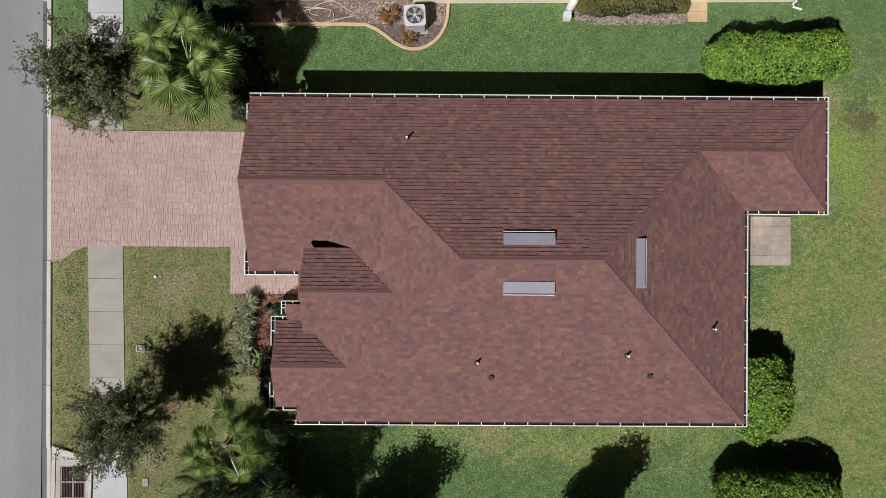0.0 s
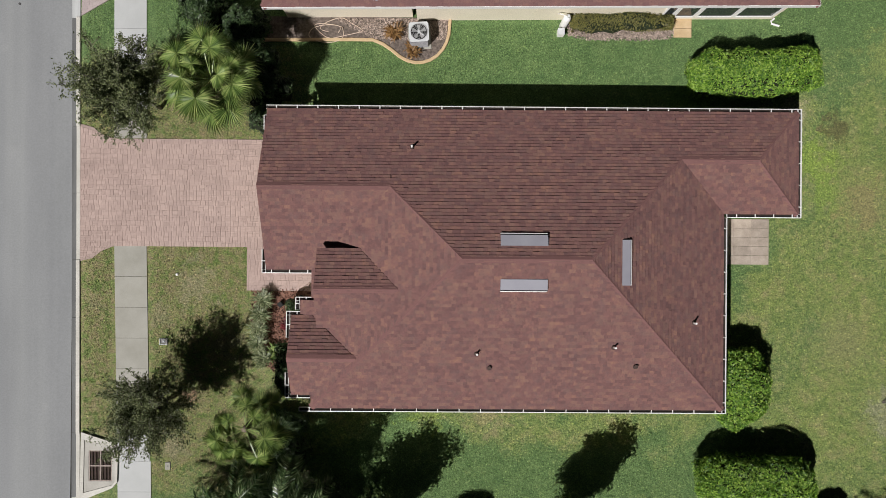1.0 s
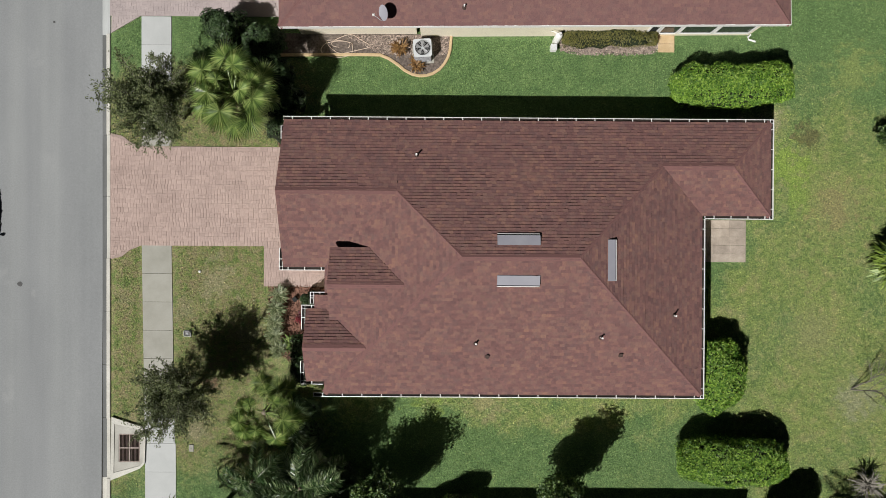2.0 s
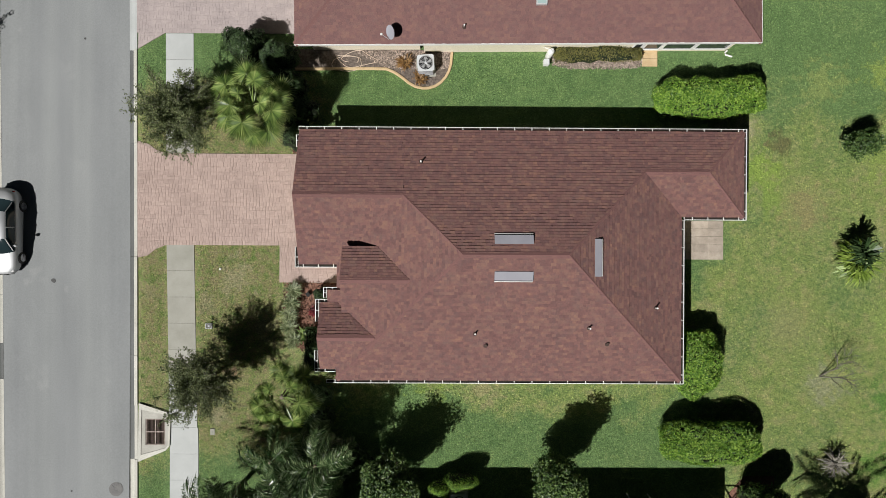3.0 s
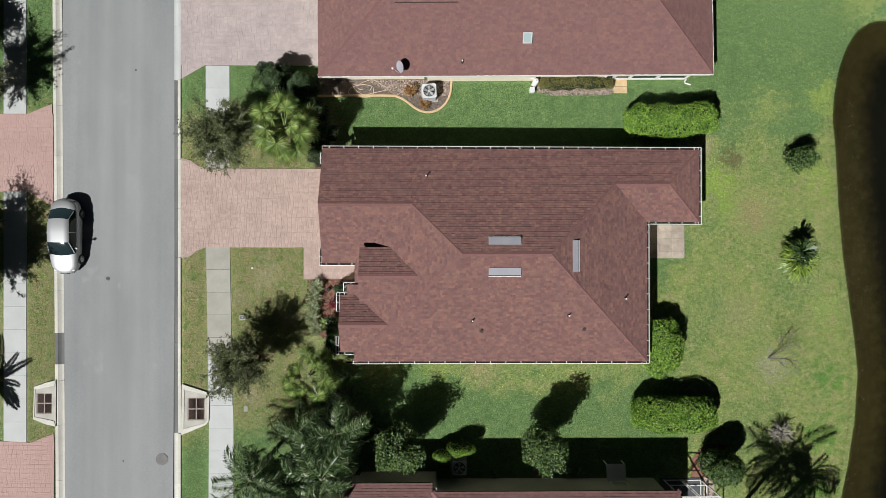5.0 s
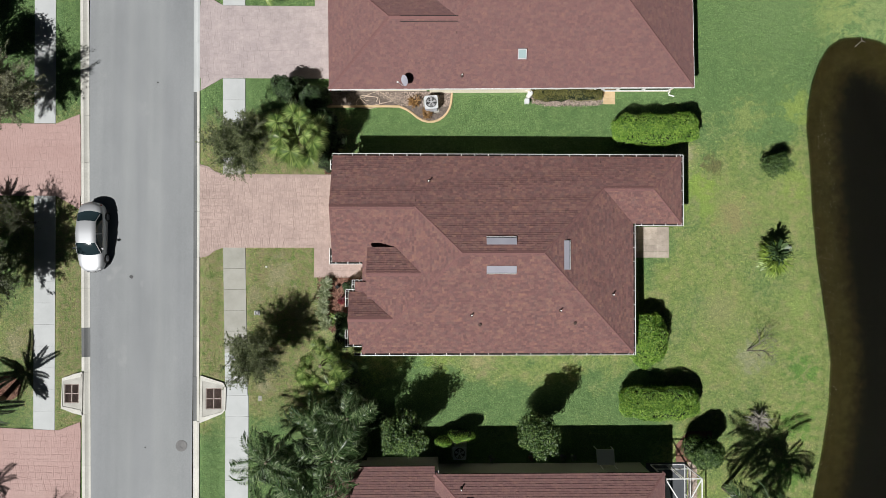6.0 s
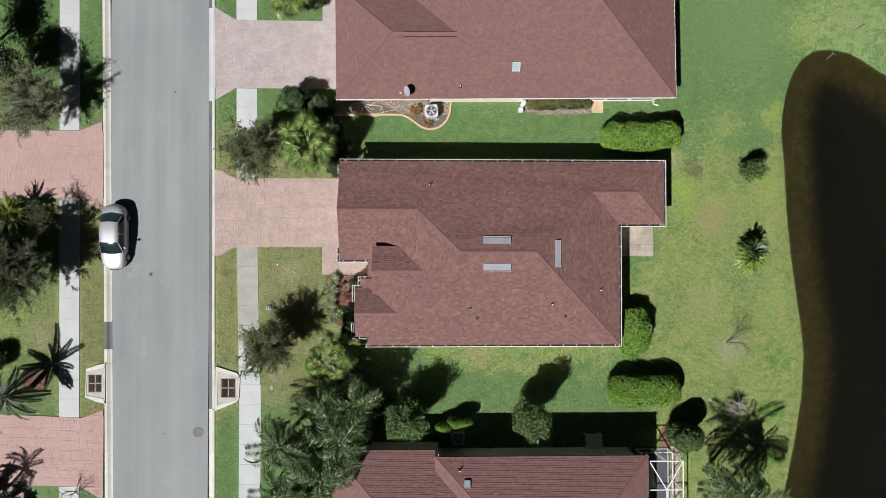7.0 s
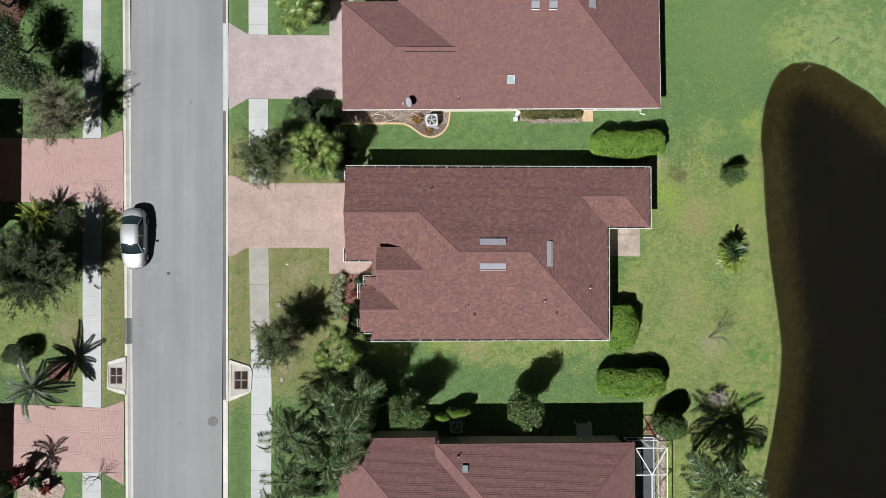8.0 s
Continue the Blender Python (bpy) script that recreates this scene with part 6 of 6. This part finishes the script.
            for k in range(5):
                sp = Geo()
                an = 2 * math.pi * k / 5
                sp.tube([(0.938 * s, yy, 0.32), (0.938 * s, yy + 0.19 * math.cos(an), 0.32 + 0.19 * math.sin(an))], [0.03, 0.02], 4)
                part("spoke", sp, RIM, wheel)
    g = Geo()
    g.box(-0.45, 0.45, -2.3, -2.2, 0.3, 0.4, 0.02)
    part("bumper", g, CAR_PAINT, car)
    g = Geo()
    g.box(-0.3, 0.3, -2.35, -2.27, 0.5, 0.58, 0.01)
    part("grille", g, DARK, car)
    return car


build_car(-22.46, 0.8, -0.112)

# ---------------------------------------------------------------- beds, litter
def scatter(name, outline, n, size, material, label, category, seed, z=0.03, ragged=0.0):
    """Loose chips or pebbles strewn inside a convex outline."""
    rng = random.Random(seed)
    g = Geo()
    mx, my = sum(p[0] for p in outline) / len(outline), sum(p[1] for p in outline) / len(outline)
    outline = [(x + math.copysign(0.1, x - mx) * ragged, y + math.copysign(0.1, y - my) * ragged) for x, y in outline]
    xs, ys = [p[0] for p in outline], [p[1] for p in outline]
    k = len(outline)
    while n:
        x, y = rng.uniform(min(xs), max(xs)), rng.uniform(min(ys), max(ys))
        if any((outline[(i + 1) % k][0] - outline[i][0]) * (y - outline[i][1]) - (outline[(i + 1) % k][1] - outline[i][1]) * (x - outline[i][0]) < 0 for i in range(k)):
            continue
        n -= 1
        a, r, q = rng.uniform(0, 6.28), size * rng.uniform(0.5, 1.2), rng.uniform(0.35, 0.9)
        c, s = math.cos(a) * r, math.sin(a) * r
        m = len(g.v)
        g.v += [(x + c, y + s, z), (x - s * q, y + c * q, z), (x - c, y - s, z), (x + s * q, y - c * q, z), (x + rng.uniform(-0.3, 0.3) * r, y, z + r * rng.uniform(0.4, 0.9))]
        g.f += [(m, m + 1, m + 4), (m + 1, m + 2, m + 4), (m + 2, m + 3, m + 4), (m + 3, m, m + 4)]
    solid(name, g, material, label, category, kind="stuff")


def bed(outline, material, label):
    g = Geo()
    g.prism(outline, -0.05, 0.03)
    solid("planting_bed", g, material, label, "bed", kind="structure")


FRONT_BED = [(-7.95, -3.4), (-7.3, -5.2), (-5.0, -6.2), (-4.6, -6.2), (-4.6, -1.84), (-7.95, -1.84)]
bed(FRONT_BED, MULCH, "red bark mulch bed beside the porch")
scatter("mulch_chips", FRONT_BED, 3000, 0.06, MULCH, "red bark mulch chips", "mulch", 3, 0.03, 1.0)
SIDE_BED = [(-7.6, 4.98), (-6.3, 4.98), (-6.3, 6.2), (-7.6, 6.2)]
bed(SIDE_BED, MULCH, "red bark mulch beside the garage corner")
scatter("mulch_chips", SIDE_BED, 700, 0.06, MULCH, "red bark mulch chips", "mulch", 5)
EDGE = [(-8.3, 9.42), (-6.5, 9.45), (-5.0, 9.47), (-3.6, 9.49), (-2.7, 9.48), (-2.25, 9.3), (-1.83, 9.02), (-1.5, 8.75), (-1.15, 8.56), (-0.8, 8.48), (-0.45, 8.49), (-0.1, 8.6), (0.2, 8.8), (0.45, 9.08), (0.62, 9.4), (0.72, 9.75), (0.78, 10.5)]
g = Geo()
g.prism(EDGE + [(-8.3, 10.5)], -0.05, 0.03)
solid("planting_bed", g, GRAVEL, "pinkish gravel bed along the cream wall", "bed", kind="structure")
scatter("pebbles", [(-8.2, 9.5), (-2.7, 9.52), (-1.2, 8.7), (-0.4, 8.62), (0.3, 9.1), (0.65, 9.8), (0.65, 10.45), (-8.2, 10.45)], 5200, 0.05, GRAVEL, "loose pinkish pebbles", "gravel", 6)
rim = thing("bed_edging", "curved tan concrete edging round the gravel bed", "edging", kind="structure")
g = Geo()
n_edge = len(EDGE)
for k, (x, y) in enumerate(EDGE):
    p, q = Vector((*EDGE[max(k - 1, 0)], 0)), Vector((*EDGE[min(k + 1, n_edge - 1)], 0))
    s = (q - p).normalized()
    s = Vector((-s.y, s.x, 0)) * 0.07
    for w, z in ((-1, -0.05), (-1, 0.07), (-0.7, 0.09), (0.7, 0.09), (1, 0.07), (1, -0.05)):
        g.v.append((x + s.x * w, y + s.y * w, z))
for k in range(n_edge - 1):
    for e in range(5):
        m = 6 * k + e
        g.f.append((m, m + 6, m + 7, m + 1))
part("edging_strip", g, EDGING, rim)
tuft("bronze_grass", -1.7, 9.75, 0.5, 0.5, 120, LEAF_BRONZE, "bronze ornamental grass in the gravel", "plant", 130, 0.03)
tuft("bronze_grass", -0.9, 8.95, 0.42, 0.35, 90, LEAF_BRONZE, "bronze ornamental grass in the gravel", "plant", 131, 0.03)
HEDGE_BED = [(6.15, 9.85), (7.0, 9.66), (9.8, 9.66), (10.75, 9.8), (10.75, 10.5), (6.15, 10.5)]
bed(HEDGE_BED, GRAVEL, "bark and gravel strip under the low hedge")
scatter("pebbles", HEDGE_BED, 2200, 0.06, GRAVEL, "bark and gravel chips under the hedge", "gravel", 7, 0.02, 1.0)
SOUTH_BED = [(15.6, -14.0), (18.0, -14.0), (18.0, -12.0), (16.4, -12.0), (15.6, -12.9)]
bed(SOUTH_BED, MULCH, "dark mulch round the clipped bush")
POOL_STRIP = [(16.4, -24), (17.0, -24), (17.0, -14.0), (16.4, -14.0)]
bed(POOL_STRIP, GRAVEL, "gravel strip beside the pool cage")
scatter("pebbles", POOL_STRIP, 1200, 0.04, GRAVEL, "loose pebbles beside the pool cage", "gravel", 12)
WEST_BED = [(-31.0, -19), (-28.0, -19), (-27.5, -17.6), (-28.4, -16.5), (-31.0, -16.25)]
bed(WEST_BED, GRAVEL, "gravel bed with red plants")
scatter("pebbles", WEST_BED, 1500, 0.04, GRAVEL, "loose pebbles in the bed", "gravel", 13)
FAR_BED = [(-35.0, 12.9), (-31.7, 12.9), (-31.9, 15.4), (-30.4, 18.6), (-30.2, 23.0), (-35.0, 23.0)]
for outline in ([FAR_BED[0], FAR_BED[1], FAR_BED[2], (-35.0, 15.4)], [(-35.0, 15.45), (-31.86, 15.45), FAR_BED[3], FAR_BED[4], FAR_BED[5]]):
    bed(outline, MULCH, "dark red mulch bed in the front garden across the road")
    scatter("mulch_chips", outline, 900, 0.07, MULCH, "red bark mulch chips", "mulch", 17)
PALM_BED = [(-28.1 + 0.95 * math.cos(t), -9.0 + 0.8 * math.sin(t)) for t in np.linspace(0, 6.283, 19)[:-1]]
bed(PALM_BED, MULCH, "bark ring round the date palm")
scatter("pebbles", PALM_BED, 500, 0.05, MULCH, "bark and pebbles round the date palm", "gravel", 15)
scatter("fallen_leaves", [(-12.6, -9.5), (-8.4, -6), (-8.4, 0.0), (-12.6, 0.0)], 420, 0.04, LEAF_PALE, "dry fallen leaves on the front lawn", "leaf litter", 8, 0.012)
scatter("floating_leaves", [(24.6, -15), (25.8, -15), (27.2, -4), (26.3, 7), (25.2, 12), (24.7, 8), (25.0, -4)], 300, 0.032, SCUM, "pale leaves floating at the pond's edge", "leaf litter", 9, -0.105)


def grass(n, seed):
    """Short leaning blades over all the open lawn, one object."""
    rng = np.random.default_rng(seed)
    x, y = rng.uniform(-33, 26, n), rng.uniform(-19, 19, n)
    bare = [(-23.75, -15.55, -50, 50), (-6.3, 11.6, -6, 5.45), (11, 14.6, 1.9, 5.4), (-8.3, 15.2, 16.1, 30), (-6.6, 15.2, 10.2, 30), (-6.9, 13.5, -30, -13.8), (13.5, 17.0, -30, -14), (-15.8, -6.3, 0.1, 4.98), (-8.3, -4.6, -6.2, 0.2),
            (-15.8, -6.4, 11.25, 16.15), (-33, -23.4, 3.45, 8.27), (-33, -23.2, -16.6, -11.6), (-14.35, -12.45, -50, 50), (-26.75, -24.85, -50, 50), (12, 15.25, -0.55, 1.6), (-8.3, 0.8, 9.42, 10.4),
            (-2.0, 0.6, 8.6, 9.5), (6.1, 10.7, 9.6, 10.4), (-15.7, -14, -11.2, -8.2), (-24.6, -23.2, -10.7, -7.9), (-7.6, -6.3, 4.9, 6.2), (-30.6, -26.6, -19, -16.2), (10.8, 11.7, 9.7, 10.7), (15.6, 18, -14, -12), (-50, -32.7, -50, 50)]
    ok = pond_depth(x, y) < -0.35
    for x0, x1, y0, y1 in bare:
        ok &= ~((x > x0) & (x < x1) & (y > y0) & (y < y1))
    x, y = x[ok], y[ok]
    m = len(x)
    a, L, w = rng.uniform(0, 6.283, m), rng.uniform(0.04, 0.1, m), rng.uniform(0.008, 0.02, m)
    ca, sa = np.cos(a), np.sin(a)
    tri = np.stack([np.stack([x - sa * w, y + ca * w, np.zeros(m)], -1), np.stack([x + sa * w, y - ca * w, np.zeros(m)], -1), np.stack([x + ca * L, y + sa * L, rng.uniform(0.02, 0.06, m)], -1)], 1)
    me = bpy.data.meshes.new("grass")
    me.vertices.add(3 * m)
    me.vertices.foreach_set("co", tri.reshape(-1))
    me.loops.add(3 * m)
    me.loops.foreach_set("vertex_index", np.arange(3 * m))
    me.polygons.add(m)
    me.polygons.foreach_set("loop_start", np.arange(m) * 3)
    me.update()
    me.validate()
    me.materials.append(BLADE)
    tagged(new("grass", me), "short mown grass blades, green with dry tips", "grass", kind="stuff")


grass(700000, 5)

planter = thing("planter", "small dark square planter standing in the mulch", "planter", at=(-6.72, -2.42, 0.03), rz=40)
g = Geo()
g.box(-0.11, 0.11, -0.11, 0.11, 0, 0.22, 0.02)
part("pot", g, DARK, planter)
g = Geo()
g.box(-0.085, 0.085, -0.085, 0.085, 0.22, 0.23)
part("soil", g, DARK, planter)

# potted plants along the grey wall, and a garden light across the road
for i, (x, y, r) in enumerate([(3.35, -13.6, 0.2), (5.95, -13.55, 0.17), (8.05, -13.6, 0.2), (8.75, -13.62, 0.18)]):
    pot = thing("potted_plant", "small leafy plant in a dark round pot beside the wall", "potted plant", "pots along the grey wall", at=(x, y, 0))
    g = Geo()
    g.tube([(0, 0, -0.02), (0, 0, 0.28), (0, 0, 0.32)], [r * 0.7, r, r * 1.06], 14)
    part("pot", g, IRON, pot)
    g = Geo()
    rr = random.Random(200 + i)
    for k in range(26):
        a, q = rr.uniform(0, 6.283), r * rr.uniform(0.6, 1.7)
        c, n = math.cos(a), math.sin(a)
        g.face([(0.03 * c, 0.03 * n, 0.3), (q * 0.6 * c - 0.03 * n, q * 0.6 * n + 0.03 * c, 0.5), (q * c, q * n, 0.42), (q * 0.6 * c + 0.03 * n, q * 0.6 * n - 0.03 * c, 0.5)])
    part("leaves", g, LEAF_BRONZE if i == 1 else LEAF_TREE, pot)
light = thing("garden_light", "small white-capped garden light on a dark stake", "garden light", at=(-29.75, -7.15, 0))
g = Geo()
g.tube([(0, 0, -0.05), (0, 0, 0.45)], [0.02, 0.02], 8)
part("stake", g, IRON, light)
g = Geo()
g.tube([(0, 0, 0.42), (0, 0, 0.46), (0, 0, 0.52)], [0.11, 0.1, 0.02], 14)
part("cap", g, WHITE, light)

# patio by the wing and stepping slabs at the neighbour's door
patio = thing("patio", "square patio of worn tan paving slabs", "patio", kind="structure")
rr = random.Random(2)
for i in range(4):
    for j in range(5):
        w, h = (15.2 - 12.0) / 4, (1.55 + 0.5) / 5
        g = Geo()
        x, y = 12.0 + i * w, -0.5 + j * h
        g.box(x + 0.003, x + w - 0.003, y + 0.003, y + h - 0.003, -0.05, 0.05 + rr.uniform(0, 0.003), 0.004)
        part("slab", g, PATIO, patio)
step = thing("stepping_slabs", "two tan concrete slabs beside the screened porch", "paving", kind="structure")
for i in range(2):
    g = Geo()
    g.box(10.85, 11.65, 9.72 + i * 0.42, 10.12 + i * 0.42, -0.05, 0.05, 0.01)
    part("slab", g, EDGING, step)


# ---------------------------------------------------------------- pavers, last
def lay_pavers(owner, outline, material, seed, stretch=None, inset=0.035, gap=0.003):
    """Rows of mixed-length pavers cut to a convex outline; those in the given stretch are parts, the rest one mesh."""
    rng = random.Random(seed)
    xs, ys = [p[0] for p in outline], [p[1] for p in outline]
    rest, count = Geo(), 0
    shared = {}

    def paver_mesh(w, h):
        g = Geo()
        g.box(-w / 2, w / 2, -h / 2, h / 2, 0.0, 0.036, 0.004)
        return g.mesh("paver", material)

    row = 0.23
    y = min(ys)
    while y < max(ys):
        x = min(xs) - rng.uniform(0, 0.3)
        while x < max(xs):
            kind = rng.randrange(5)
            w = (0.15, 0.23, 0.23, 0.15, 0.3)[kind]
            if kind == 0:
                pieces = [(x, x + w, y, y + row)]
            elif kind == 1:
                pieces = [(x, x + w, y, y + 0.15), (x, x + w, y + 0.15, y + row)]
            elif kind == 2:
                pieces = [(x, x + w, y, y + 0.08), (x, x + w, y + 0.08, y + row)]
            elif kind == 3:
                pieces = [(x, x + w, y, y + 0.15), (x, x + w / 2, y + 0.15, y + row), (x + w / 2, x + w, y + 0.15, y + row)]
            else:
                pieces = [(x, x + 0.15, y, y + 0.15), (x + 0.15, x + w, y, y + 0.15), (x, x + w / 2, y + 0.15, y + row), (x + w / 2, x + w, y + 0.15, y + row)]
            for a, b, c, d in pieces:
                rect = [(a + gap, c + gap), (b - gap, c + gap), (b - gap, d - gap), (a + gap, d - gap)]
                cut = clip_convex(rect, outline)
                if len(cut) < 3:
                    continue
                mx, my = (a + b) / 2, (c + d) / 2
                if stretch and cut == rect and count < 290 and stretch[0] < mx < stretch[1] and stretch[2] < my < stretch[3]:
                    key = (round(b - a, 3), round(d - c, 3))
                    if key not in shared:
                        shared[key] = paver_mesh(key[0] - 2 * gap, key[1] - 2 * gap)
                    o = part("paver", shared[key], None, owner)
                    o.location = (mx, my, 0.012 + rng.uniform(0, 0.004))
                    count += 1
                    continue
                z = 0.046 + rng.uniform(0, 0.005)
                k = len(cut)
                cx, cy = sum(p[0] for p in cut) / k, sum(p[1] for p in cut) / k
                m = len(rest.v)
                rest.v += [(px, py, 0.035) for px, py in cut] + [(px + (cx - px) * inset, py + (cy - py) * inset, z) for px, py in cut]
                rest.f.append(tuple(m + k + i for i in range(k)))
                rest.f += [(m + i, m + (i + 1) % k, m + k + (i + 1) % k, m + k + i) for i in range(k)]
            x += w
        y += row
    tagged(part("pavers", rest, material, owner), kind="stuff")


def driveway(label, outlines, material, seed, stretch=None, joint=JOINT):
    ob = thing("driveway", label, "driveway", kind="structure")
    for i, o in enumerate(outlines):
        g = Geo()
        g.prism(o, -0.15, 0.035 + 0.001 * i)
        part("joint_bed", g, joint, ob)
        lay_pavers(ob, o, material, seed + i, stretch=stretch if i == 0 else None, inset=0.02 if material is PAVER else 0.012, gap=0.002 if material is PAVER else 0.0015)
    return ob


driveway("driveway of worn pinkish concrete pavers", [
    [(-15.735, 0.13), (-6.4, 0.13), (-6.4, 4.95), (-15.76, 4.95)],
    [(-15.73, -0.55), (-15.2, -0.42), (-14.8, -0.1), (-14.24, 0.13), (-15.735, 0.13)],
    [(-15.76, 4.95), (-14.24, 4.95), (-14.8, 5.15), (-15.2, 5.45), (-15.76, 5.6)],
    [(-8.27, -1.82), (-4.5, -1.82), (-4.5, 0.13), (-8.27, 0.13)],
], PAVER, 1, (-11.4, -7.6, 0.5, 3.9))
driveway("neighbour's driveway of pale greyish pink pavers", [
    [(-15.82, 11.3), (-6.5, 11.3), (-6.5, 16.1), (-15.85, 16.1)],
    [(-15.76, 10.45), (-14.32, 11.3), (-15.74, 11.3)], [(-15.8, 16.1), (-14.32, 16.1), (-15.82, 17.0)], [(-8.3, 16.1), (-6.5, 16.1), (-6.5, 24.0), (-8.3, 24.0)],
], PAVER_PALE, 11, (-13.0, -9.2, 11.6, 15.0), joint=JOINT_PALE)
driveway("red paver driveway across the road", [
    [(-33.5, 3.5), (-23.46, 3.5), (-23.53, 8.22), (-33.5, 8.22)],
    [(-25.05, 3.5), (-23.5, 2.6), (-23.5, 3.5)], [(-25.1, 8.22), (-23.58, 8.22), (-23.6, 8.85)],
], PAVER_RED, 21, (-28.0, -24.2, 3.8, 7.2), joint=JOINT_RED)
driveway("red paver driveway across the road", [
    [(-33.5, -16.2), (-23.3, -16.5), (-23.3, -11.8), (-33.5, -11.3)],
    [(-24.8, -16.5), (-23.3, -17.4), (-23.3, -16.5)], [(-24.95, -11.8), (-23.3, -11.8), (-23.35, -11.2)],
], PAVER_RED, 31, (-28.0, -24.2, -15.6, -12.2), joint=JOINT_RED)
